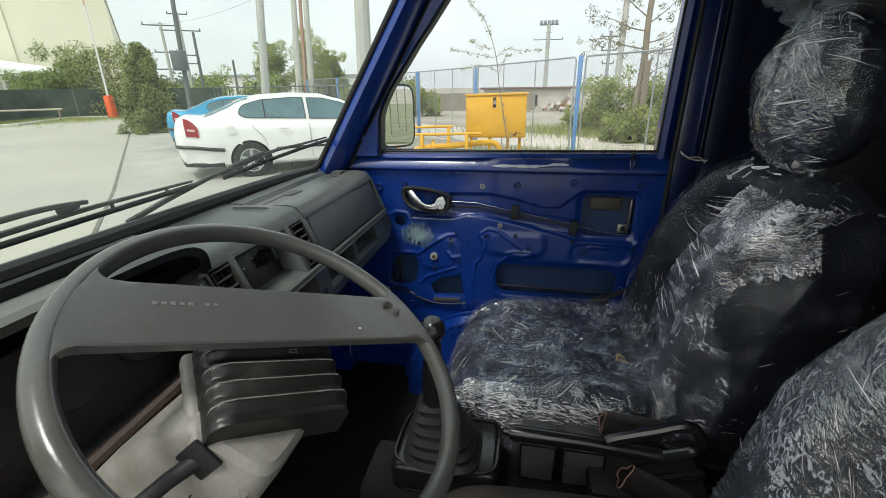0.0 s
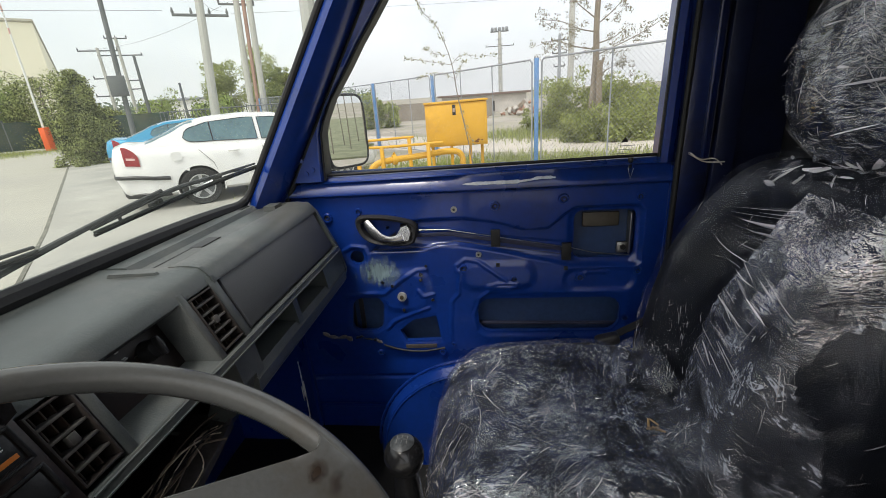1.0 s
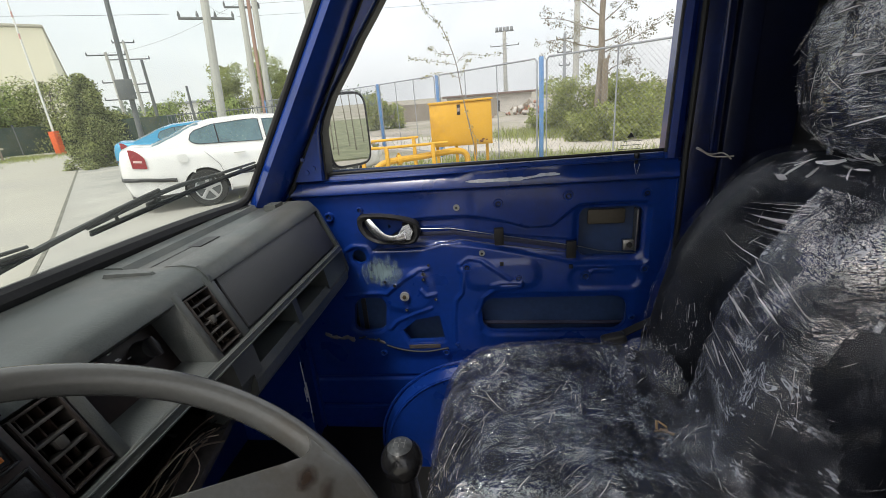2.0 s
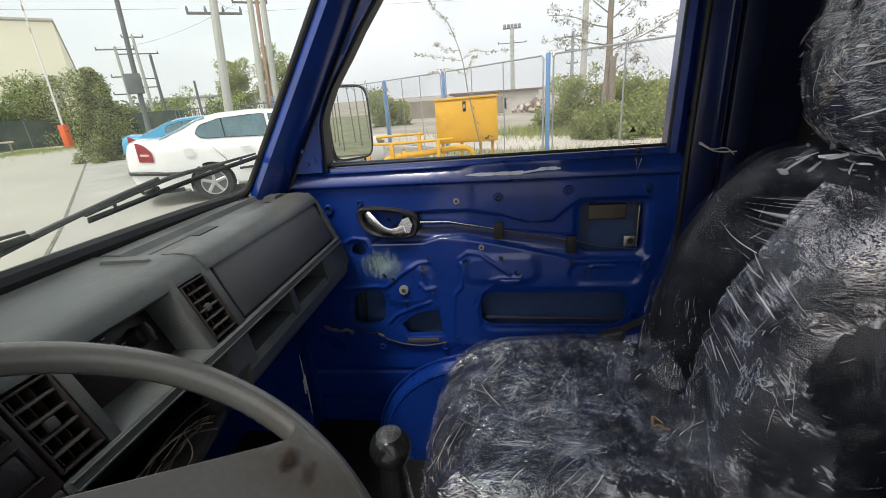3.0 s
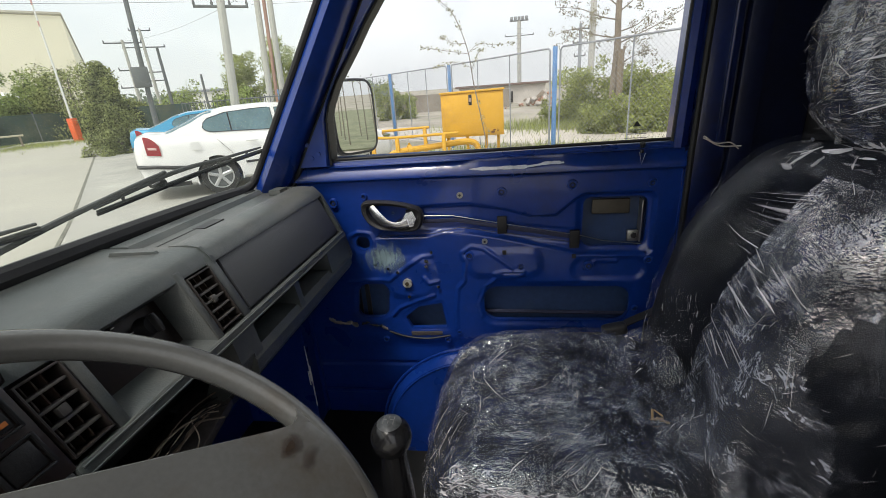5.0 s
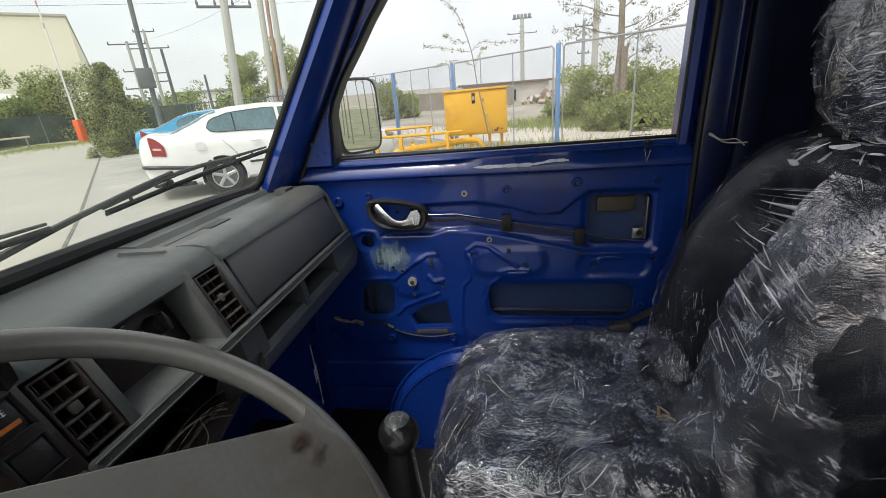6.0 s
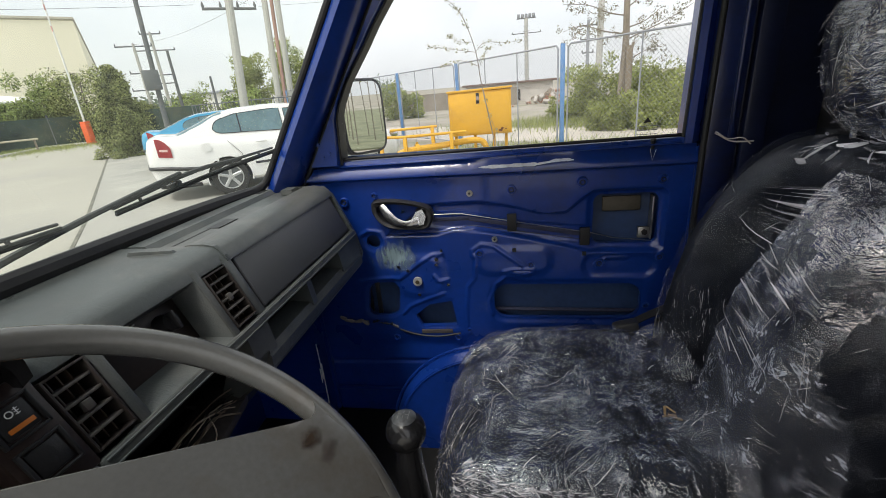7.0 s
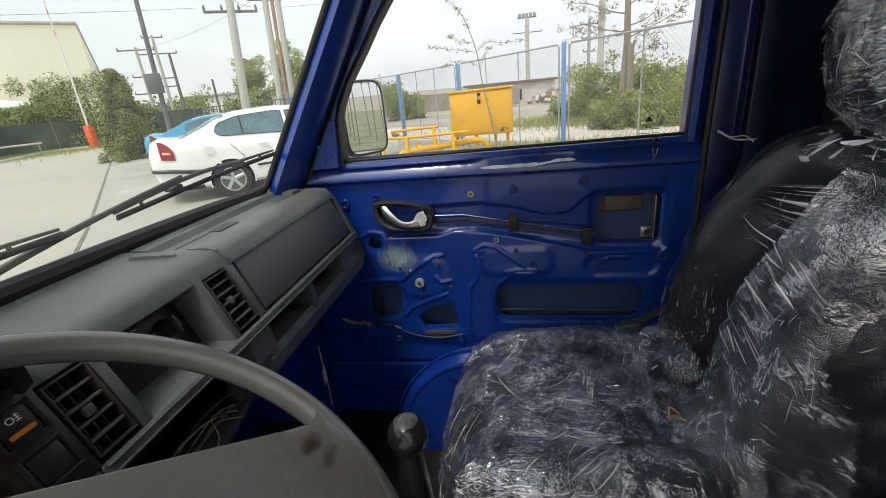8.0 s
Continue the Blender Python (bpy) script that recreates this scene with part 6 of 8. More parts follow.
        loft(bs, [[I @ (p + Vector((f * (0.013 + 0.006 * math.sin(9 * j / len(strip))), 0.2 * f * 0.013, 0.004 + 0.007 * math.cos(1.9 * f) + 0.003 * noise.noise(p * 60 + Vector((f * 2, 0, 0)))))) for f in (-1, -0.6, -0.2, 0.2, 0.6, 1)] for j, p in enumerate(strip)], closed=False)
        part("film_fold", bs, FILM_HAZE, s, "raised fold of loose film across the cushion", smooth=40)
        web = part("film", bm, FILM_LOOSE, s, "loose clear film bridging cushion and backrest", smooth=28)
        patchy = lambda c: max(0.03, 0.25 + noise.noise(c * 12.0 + Vector((3, 0, 0)))) ** 2
        slivers("film_crease", faces, 450, 0.024, 0.0005, 0.002, FOLD, web, 71, 4.0, patchy, "fine creases in the film with painted white highlights", 0.15)
        slivers("film_crease", faces, 60, 0.05, 0.0010, 0.003, FOLD, web, 72, 3.0, patchy, "long folds in the film with painted white highlights", 0.2, Vector((0.8, -0.35, 0.3)))
    part("seat_base", boxes(((0.46, 0.44, 0.20), I @ Matrix.Translation((0.22, 1.255, 0.52)), 0.02)), BLACK_PLASTIC, s)
    part("recliner", boxes(((0.10, 0.02, 0.10), I @ Matrix.Translation((0.50, 1.545, 0.82)), 0.01)), BLACK_PLASTIC, s)
    for y in (1.19, 1.35):
        part("headrest_post", bar([I @ Vector((0.672, y, 1.30)), I @ Vector((0.669, y, 1.38))], 0.006), CHROME, s)
    return s


seat("passenger_seat", "black cloth passenger seat wrapped in crumpled clear film")
driver = seat("driver_seat", "black cloth driver's seat with film over its backrest", False)
driver.location = (0.25, 0.54, 0.415)

def belt_buckle():
    b = thing("belt_buckle", "black seat belt buckle on its webbing behind the cushion", "buckle", (0.37, 1.49, 0.872))
    part("housing", lump((0.060, 0.030, 0.026), Matrix.Translation((-0.008, -0.01, 0.012)) @ Matrix.Rotation(-0.25, 4, "Y"), 5, 24, 14), BLACK_PLASTIC, b)
    part("webbing", loft(bmesh.new(), [[(x, y - 0.012, z), (x, y + 0.012, z + 0.003), (x, y + 0.012, z), (x, y - 0.012, z - 0.003)] for x, y, z in ((0.012, 0, 0.018), (0.045, 0.005, 0.034), (0.085, 0.010, 0.052), (0.12, 0.012, 0.045))]), BLACK_RUBBER, b, "black belt webbing")


belt_buckle()


def paper_scrap():
    p = thing("paper_scrap", "small torn scrap of brown card in the fold of the film", "scrap", (0.372, 1.185, 0.868))
    card = surface("brown_card", (0.34, 0.22, 0.11), 0.8, 0, 0.3, 60, 200, 0.3)
    for k, (x, y, a, L) in enumerate(((0, 0, 0.4, 0.030), (0.008, -0.006, -0.5, 0.024), (-0.006, 0.008, 1.3, 0.020), (0.004, 0.008, 2.4, 0.018))):
        part("strip", boxes(((L, 0.0042, 0.0022), Matrix.Translation((x, y, 0.004 + 0.0025 * k)) @ Euler((0.3 * k, 0.2 - 0.15 * k, a)).to_matrix().to_4x4(), 0.0006)), card, p)


paper_scrap()

# twisted ends of the film, knotted over the passenger headrest
def film_knot():
    k = thing("film_knot", "twisted knot of clear film on top of the headrest", "film", (0.665, 1.29, 1.625))
    for pts, r in (([(-0.02, -0.02, -0.02), (-0.05, 0.01, 0.03), (-0.07, 0.04, 0.05), (-0.075, 0.055, 0.035)], [0.03, 0.022, 0.012, 0.006]), ([(0.0, -0.03, -0.02), (-0.01, -0.05, 0.03), (-0.02, -0.06, 0.07), (0.0, -0.07, 0.09)], [0.035, 0.028, 0.018, 0.008])):
        bm = bar(smooth_path(pts, 5), [r[min(3, i // 5)] * (0.75 + 0.25 * math.sin(i * 2.1)) for i in range(16)], 14)
        bm.normal_update()
        crumple(bm, 0.006, 2.0, 30)
        part("film_end", bm, FILM, k, smooth=25)


film_knot()


# ---------------------------------------------------------------- levers and console between the seats
def console():
    c = thing("centre_console", "black plastic console on the tunnel between the seats", "console", (0.15, 0.92, 0.42))
    I = c.matrix_world.inverted()
    plate = surface("satin_dark_plate", (0.075, 0.075, 0.076), 0.30, 0, 0.2, 10, 200, 0.08)
    part("tunnel", boxes(((0.80, 0.15, 0.30), I @ Matrix.Translation((0.20, 0.92, 0.57)), 0.02, 3)), CARPET, c)
    for x, w in ((0.172, 0.070), (0.262, 0.080)):
        p = part("top_plate", boxes(((w, 0.075, 0.095), I @ Matrix.Translation((x, 0.960, 0.778)), 0.006, 3)), plate, c, "dark satin plate")
        part("plate_edge", bar([I @ Vector(q) for q in ((x - w / 2, 0.9215, 0.733), (x - w / 2, 0.9215, 0.824), (x + w / 2, 0.9215, 0.824), (x + w / 2, 0.9215, 0.733))], 0.0028, 6), GLOSS_BLACK, p)
    loop = smooth_path([I @ Vector(p) for p in ((0.30, 0.915, 0.868), (0.315, 0.915, 0.877), (0.38, 0.917, 0.902), (0.433, 0.92, 0.920), (0.459, 0.92, 0.902), (0.459, 0.92, 0.866), (0.41, 0.918, 0.845), (0.353, 0.915, 0.827))], 5)
    part("brake_frame", bar(loop, 0.011, 10), GLOSS_BLACK, c)
    part("brake_frame", bar([I @ Vector(p) for p in ((0.345, 0.90, 0.790), (0.388, 0.90, 0.800), (0.474, 0.905, 0.827))], 0.009, 8), GLOSS_BLACK, c)
    part("brake_tray", boxes(((0.22, 0.12, 0.04), I @ Matrix.Translation((0.38, 0.92, 0.77)), 0.01, 2)), BLACK_RUBBER, c)
    h = thing("handbrake", "black handbrake lever with a torn leather gaiter", "handbrake", (0.30, 0.92, 0.79))
    I = h.matrix_world.inverted()
    part("lever", bar([I @ Vector(p) for p in ((0.112, 0.915, 0.858), (0.125, 0.915, 0.858), (0.26, 0.918, 0.853), (0.40, 0.92, 0.842))], [0.013, 0.0165, 0.015, 0.016], 14), GLOSS_BLACK, h)
    part("button", bar([I @ Vector(p) for p in ((0.100, 0.915, 0.859), (0.114, 0.915, 0.858))], 0.008, 10), GLOSS_BLACK, h)
    leather = surface("torn_black_leather", (0.018, 0.016, 0.016), 0.55, 0, 0.3, 14, 120, 0.5)
    pink = surface("pinkish_leather_back", (0.25, 0.13, 0.12), 0.8, 0, 0.3, 30, 120, 0.4)
    for base, tip in (((0.41, 0.972, 0.850), (0.298, 0.970, 0.866)), ((0.43, 0.862, 0.790), (0.322, 0.860, 0.845))):
        bm = bmesh.new()
        a, b = Vector(base), Vector(tip)
        ax = (b - a).normalized()
        side = Vector((0, 1, 0))
        up = ax.cross(side).normalized()
        rings = [[I @ (a + (b - a) * f + (side * math.cos(t) * 0.016 + up * math.sin(t) * 0.027) * (1.15 - 0.30 * f + (0.07 + 0.24 * f) * math.sin(3 * t + 0.6))) for t in [2 * math.pi * k / 18 for k in range(18)]] for f in (0, 0.35, 0.7, 1.0)]
        loft(bm, rings, caps=False)
        g = part("gaiter", bm, leather, h, "torn black leather gaiter")
        bm = bar([r for r in rings[-1]] + [rings[-1][0]], 0.0013, 5)
        part("gaiter_edge", bm, pink, g, "pinkish raw leather edge")


console()


def gear_lever():
    g = thing("gear_lever", "black ball gear lever in a ribbed rubber boot", "gear lever", (-0.02, 0.90, 0.72))
    I = g.matrix_world.inverted()
    part("bezel", boxes(((0.222, 0.16, 0.075), I @ Matrix.Translation((-0.015, 0.930, 0.762)), 0.018, 4)), GLOSS_BLACK, g)
    part("bezel_skirt", boxes(((0.20, 0.14, 0.32), I @ Matrix.Translation((-0.015, 0.930, 0.57)), 0.012, 3)), GLOSS_BLACK, g)
    bm = bmesh.new()
    rings = []
    for i in range(19):
        f = i / 18
        hw = 0.078 - 0.052 * f + (0.006 if i % 3 == 1 else -0.003)
        c = Vector((-0.022 - 0.012 * f, 0.912 - 0.022 * f, 0.797 + 0.15 * f))
        rings.append([I @ (c + Vector((hw * math.copysign(abs(math.cos(a)) ** 0.6, math.cos(a)), hw * 0.9 * math.copysign(abs(math.sin(a)) ** 0.6, math.sin(a)), 0))) for a in [2 * math.pi * k / 24 for k in range(24)]])
    loft(bm, rings)
    part("boot", bm, BLACK_RUBBER, g, "ribbed black rubber boot")
    rim = [(-0.015 + 0.106 * math.copysign(abs(math.cos(a)) ** 0.35, math.cos(a)), 0.930 + 0.076 * math.copysign(abs(math.sin(a)) ** 0.35, math.sin(a)), 0.797 + 0.006 * abs(math.cos(a))) for a in [2 * math.pi * k / 40 for k in range(41)]]
    part("bezel_rim", bar([I @ Vector(p) for p in rim], 0.0035, 6), GLOSS_BLACK, g)
    part("shaft", bar([I @ Vector(p) for p in ((-0.034, 0.890, 0.93), (-0.036, 0.884, 1.0), (-0.035, 0.884, 1.092))], [0.025, 0.021, 0.014], 14), GLOSS_BLACK, g)
    bm = bmesh.new()
    bmesh.ops.create_uvsphere(bm, u_segments=24, v_segments=16, radius=0.0240, matrix=I @ Matrix.Translation((-0.035, 0.884, 1.100)) @ Matrix.Diagonal((1, 1, 1.04, 1)))
    knob = part("knob", bm, GLOSS_BLACK, g, "glossy black ball knob")
    bm = bmesh.new()
    rings = []
    for k in range(7):
        b = math.radians(36) * (1 - k / 6.02)
        rings.append([I @ Vector((-0.035 + 0.0245 * math.sin(b) * math.cos(a), 0.884 + 0.0245 * math.sin(b) * math.sin(a), 1.100 + 0.0255 * math.cos(b))) for a in [2 * math.pi * j / 24 for j in range(24)]])
    loft(bm, rings)
    part("cap", bm, surface("worn_grey_knob_cap", (0.050, 0.053, 0.056), 0.4, 0, 0.7, 90, 300, 0.15), knob, "worn grey cap with a shift pattern")
    bm = bmesh.new()
    top = I @ Vector((-0.035, 0.884, 1.1254))
    for dx, dy, lx, ly in ((-0.006, 0, 0.0009, 0.012), (0, 0, 0.0009, 0.012), (0.006, 0, 0.0009, 0.012), (0, 0, 0.012, 0.0009)):
        box(bm, (lx, ly, 0.0012), Matrix.Translation(top + Vector((dx, dy, -0.0006 - abs(dx) * 0.12))))
    part("shift_marks", bm, PALE_WORN, g)


gear_lever()

# loose bare wires sticking out of the rear door post
def post_wires():
    w = thing("post_wires", "loose pale wire ends poking from the door post", "wires", (0.58, 1.60, 1.30))
    I = w.matrix_world.inverted()
    pale = surface("pale_wire", (0.38, 0.34, 0.30), 0.5, 0, 0.2, 60, 200, 0)
    part("wire", bar(smooth_path([I @ Vector(p) for p in ((0.566, 1.622, 1.325), (0.548, 1.568, 1.331), (0.566, 1.556, 1.318), (0.590, 1.545, 1.320), (0.606, 1.540, 1.306))], 5), 0.0014, 6), pale, w)
    part("wire", bar(smooth_path([I @ Vector(p) for p in ((0.566, 1.622, 1.322), (0.552, 1.566, 1.325), (0.575, 1.555, 1.312), (0.612, 1.542, 1.312))], 5), 0.0016, 6), pale, w)


post_wires()

# ---------------------------------------------------------------- wipers and mirror outside
def wiper(name, arm, blade, joint):
    """arm and blade as (y, z) on the outside of the glass; joint: the y at which the clip holds them together."""
    w = thing(name, "dusty black wiper resting on the outside of the windscreen", "wiper", tuple(ws_point(*arm[0], 0.012)), group="wipers")
    I = w.matrix_world.inverted()
    on = lambda y, z, out: I @ ws_point(y, z, out)
    pts = smooth_path([on(y, z, 0.016) for y, z in arm], 4)
    part("arm", bar(pts, [0.0062 - 0.0022 * i / (len(pts) - 1) for i in range(len(pts))], 6), WIPER_BLACK, w)
    pts = smooth_path([on(y, z, 0.013) for y, z in blade], 4)
    part("blade_frame", bar(pts, [0.0026 + 0.0022 * math.sin(math.pi * i / (len(pts) - 1)) for i in range(len(pts))], 6), WIPER_BLACK, w)
    y0, z0, y1, z1 = *blade[0], *blade[-1]
    lower = lambda f: (y0 + (y1 - y0) * f, z0 + (z1 - z0) * f - 0.002)
    part("blade_spine", bar([on(*lower(f), 0.006) for f in (0, 0.25, 0.5, 0.75, 1)], 0.0026, 5), WIPER_BLACK, w)
    part("blade_rubber", bar([on(lower(f)[0], lower(f)[1] - 0.004, 0.004) for f in (0, 0.25, 0.5, 0.75, 1)], 0.0034, 5), BLACK_RUBBER, w)
    for f in (0.12, 0.32, 0.68, 0.88):
        y, z = lower(f)
        top = min(blade, key=lambda p: abs(p[0] - y))[1]
        part("claw", bar([on(y, z, 0.006), on(y, (z + top) / 2 + 0.002, 0.011)], 0.0035, 5), WIPER_BLACK, w)
    z = [b for a, b in arm if a >= joint - 0.08][0]
    part("clip", boxes(((0.010, 0.036, 0.013), Matrix.Translation(on(joint, z - 0.006, 0.012)) @ Matrix.Rotation(0.15, 4, "X"), 0.004)), WIPER_BLACK, w, "plastic clip between arm and blade")


WIPER_BLACK = surface("dusty_faded_black_wiper", (0.030, 0.033, 0.032), 0.55, 0, 0.4, 25, 160, 0.2, 0.4, dirt=(0.10, 0.10, 0.09), dirt_amount=0.35)
wiper("wiper", [(0.90, 1.262), (0.98, 1.284), (1.087, 1.307), (1.130, 1.315), (1.212, 1.330), (1.302, 1.345)], [(1.145, 1.313), (1.20, 1.323), (1.30, 1.339), (1.37, 1.345), (1.45, 1.346), (1.60, 1.354)], 1.29)
wiper("wiper", [(0.20, 1.275), (0.34, 1.305), (0.50, 1.327), (0.66, 1.336), (0.735, 1.337), (0.80, 1.331)], [(0.42, 1.306), (0.55, 1.312), (0.66, 1.316), (0.74, 1.319), (0.85, 1.320), (1.045, 1.317)], 0.765)


def side_mirror():
    m = thing("side_mirror", "black framed door mirror on a bracket outside the window", "mirror", m=Matrix.Translation((-0.435, 2.05, 1.40)) @ Matrix.Rotation(math.atan2(-0.60, 0.80), 4, "Z"))
    part("housing", lump((0.05, 0.185, 0.262), Matrix.Translation((-0.018, 0, 0)), 6, 40, 24), BLACK_PLASTIC, m)
    part("rim", bar([(0.004, 0.086 * math.copysign(abs(math.cos(a)) ** 0.35, math.cos(a)), 0.124 * math.copysign(abs(math.sin(a)) ** 0.35, math.sin(a))) for a in [2 * math.pi * k / 48 for k in range(49)]], 0.006, 6), BLACK_PLASTIC, m)
    mat, n, l, b = principled("mirror_glass")
    b.inputs["Metallic"].default_value, b.inputs["Roughness"].default_value, b.inputs["Base Color"].default_value = 1.0, 0.012, (0.80, 0.82, 0.82, 1)
    bm = bmesh.new()
    bm.faces.new([bm.verts.new((0.008, 0.082 * math.copysign(abs(math.cos(a)) ** 0.35, math.cos(a)), 0.120 * math.copysign(abs(math.sin(a)) ** 0.35, math.sin(a)))) for a in [2 * math.pi * k / 48 for k in range(48)]])
    part("mirror_glass", bm, mat, m)
    inv = m.matrix_world.inverted()
    part("bracket", bar([inv @ Vector(p) for p in ((-0.50, 2.08, 1.33), (-0.53, 1.90, 1.31), (-0.49, 1.71, 1.33))], 0.010, 8), BLACK_PLASTIC, m)
    part("bracket", bar([inv @ Vector(p) for p in ((-0.50, 2.08, 1.46), (-0.53, 1.90, 1.43), (-0.49, 1.71, 1.38))], 0.009, 8), BLACK_PLASTIC, m)


side_mirror()


# pale scuffs worn through the paint of the kick panel
def kick_scuffs():
    bm = bmesh.new()
    for dx, z0, z1 in ((0.0, 0.735, 0.60), (0.004, 0.66, 0.50), (-0.005, 0.64, 0.585)):
        pts = [Vector((-0.549 + dx - 0.003 * math.sin(7 * z), 1.5995, z)) for z in (z0, z0 * 0.6 + z1 * 0.4, z0 * 0.3 + z1 * 0.7, z1)]
        tube(bm, smooth_path(pts, 4), 0.0019, 5)
    part("scuff", bm, WHITE, bpy.data.objects["wall_kick"], "pale scuffs through the blue paint")


kick_scuffs()

# ---------------------------------------------------------------- outdoors: ground
def ground_sheet():
    bm = bmesh.new()
    bmesh.ops.create_grid(bm, x_segments=2, y_segments=2, size=3000)
    solo("ground", bm, DIRT, "pale dirt and gravel ground with weeds", "ground", "structure")


ground_sheet()


def slab(name, pts, mat, label, z=0.006, category="pavement"):
    bm = bmesh.new()
    a = [bm.verts.new((x, y, z)) for x, y in pts]
    b = [bm.verts.new((x, y, -0.1)) for x, y in pts]
    bm.faces.new(a)
    n = len(pts)
    for i in range(n):
        bm.faces.new((a[i], b[i], b[(i + 1) % n], a[(i + 1) % n]))
    return solo(name, bm, mat, label, category, "structure")


slab("pavement", [(-1.2, 0.2), (-6.46, 5.88), (-15.75, 15.33), (-21.0, 20.5), (-26.3, 24.3), (-28.2, 23.2), (-25.2, 18.1), (-23, 8), (-20, -14), (5, -14)], CONCRETE, "pale concrete yard slab")
slab("road", [(-1.15, 0.25), (-6.43, 5.91), (-15.72, 15.36), (-12.5, 15.8), (-9, 13.4), (-3.4, 10.6), (0.2, 6.6), (8, -2), (8, -14), (5.05, -14)], ASPHALT, "worn grey paving with dark patches")
slab("lawn", [(-25.3, 18.2), (-28.3, 23.3), (-26.4, 24.5), (-34, 32), (-48, 30), (-40, 8), (-24, 8)], GRASS, "short grass verge behind the kerb", 0.05, "grass")
slab("lawn", [(-15.5, 15.5), (-12.6, 15.9), (-9.1, 13.5), (-9.6, 17), (-20, 24), (-21.0, 20.7)], GRASS, "grass island under the bush", 0.05, "grass")
slab("track", [(-30, 14), (-6, 16), (0.5, 12.0), (9, 9.2), (30, 9), (30, 12.2), (10, 12.4), (2, 14.5), (-5, 20), (-30, 22)], surface("pale_track", (0.50, 0.46, 0.40), 0.95, 0, 0.15, 0.6, 12, 0.5, 0.2), "pale dusty track behind the fence", 0.004, "track")


def kerb(pts, label):
    k = thing("kerb", label, "kerb", (*pts[0], 0), kind="structure")
    I = k.matrix_world.inverted()
    mat = surface("whitewashed_kerb_stone", (0.62, 0.60, 0.55), 0.85, 0, 0.2, 2, 20, 0.4, 0.2, per_object=0.2)
    for p, q in zip(pts, pts[1:]):
        p, q = Vector((*p, 0)), Vector((*q, 0))
        n = max(1, round((q - p).length / 1.0))
        ang = math.atan2(q.y - p.y, q.x - p.x)
        for i in range(n):
            c = p + (q - p) * ((i + 0.5) / n)
            part("kerb_stone", box(bmesh.new(), ((q - p).length / n - 0.02, 0.16, 0.26), I @ Matrix.Translation((c.x, c.y, 0.0)) @ Matrix.Rotation(ang, 4, "Z"), 0.015, 1), mat, k)


kerb([(-24.2, 13.5), (-25.2, 18.1), (-28.2, 23.2), (-26.3, 24.4)], "whitewashed kerb stones along the grass verge")
kerb([(-15.6, 15.45), (-12.6, 15.85), (-9.1, 13.45)], "pale kerb stones round the bush island")

slab("pavement_joint", [(-1.16, 0.17), (-1.12, 0.17), (-6.43, 5.91), (-15.72, 15.37), (-15.77, 15.33), (-6.47, 5.88)], surface("dark_joint_filler", (0.17, 0.165, 0.14), 0.95, 0, 0.5, 3, 30, 0.5, 0.2), "dark dirty joint between two concrete slabs", 0.010, "joint")

# ---------------------------------------------------------------- plants


def leaf_cloud(name, centres, count, size, material, parent, seed, flat=0.0, label="", spread=1.0):
    """Leaves as small folded blades scattered in and on clumps (centre, radius triple)."""
    rng = np.random.default_rng(seed)
    w = np.array([r[0] * r[1] + r[1] * r[2] for _, r in centres])
    pick = rng.choice(len(centres), count, p=w / w.sum())
    C = np.array([c for c, _ in centres])[pick]
    R = np.array([r for _, r in centres])[pick]
    d = rng.normal(size=(count, 3))
    d /= np.linalg.norm(d, axis=1)[:, None]
    rad = rng.uniform(0.25, 1.0, (count, 1)) ** 0.45 * spread
    rad *= 1 + 0.18 * rng.normal(size=(count, 1))
    P = C + d * R * rad
    P[:, 2] = np.maximum(P[:, 2], 0.03)
    a = rng.normal(size=(count, 3))
    a[:, 2] *= 1 - flat
    a /= np.linalg.norm(a, axis=1)[:, None]
    b = np.cross(a, rng.normal(size=(count, 3)))
    b /= np.linalg.norm(b, axis=1)[:, None] + 1e-9
    s = size * rng.uniform(0.6, 1.5, (count, 1))
    V = np.stack([P - a * s * 0.5, P + b * s * 0.28, P + a * s * 0.5, P - b * s * 0.28], 1).reshape(-1, 3)
    if parent is not None:
        V = V - np.array(parent.location)
    me = bpy.data.meshes.new(name)
    me.from_pydata(V.tolist(), [], np.arange(count * 4).reshape(-1, 4).tolist())
    me.materials.append(material)
    ob = new(name, me)
    if parent is not None:
        ob.parent = parent
    if label:
        ob["label"] = label
    return ob


def limbs(rnd, base, top, r0, n, reach, levels=1):
    """A tapered trunk and side limbs as one mesh; gives the ends of the limbs too."""
    bm = bmesh.new()
    base, top = Vector(base), Vector(top)
    h = (top - base).length
    pts = [base + (top - base) * f + Vector((rnd.gauss(0, 0.015), rnd.gauss(0, 0.015), 0)) * h * (f > 0) for f in (0, 0.2, 0.4, 0.6, 0.8, 1.0)]
    tube(bm, pts, [r0 * (1 - 0.75 * f) for f in (0, 0.2, 0.4, 0.6, 0.8, 1.0)], 8)
    ends = []
    for k in range(n):
        f = rnd.uniform(0.3, 0.95)
        p = base + (top - base) * f
        a = rnd.uniform(0, 2 * math.pi)
        q = p + Vector((math.cos(a), math.sin(a), rnd.uniform(0.1, 0.8))) * reach * rnd.uniform(0.6, 1.1)
        mid = (p + q) / 2 + Vector((0, 0, 0.1 * reach))
        rr = r0 * (1 - 0.75 * f) * 0.5
        tube(bm, [p, mid, q], [rr, rr * 0.6, rr * 0.2], 6)
        ends.append(q)
    return bm, ends


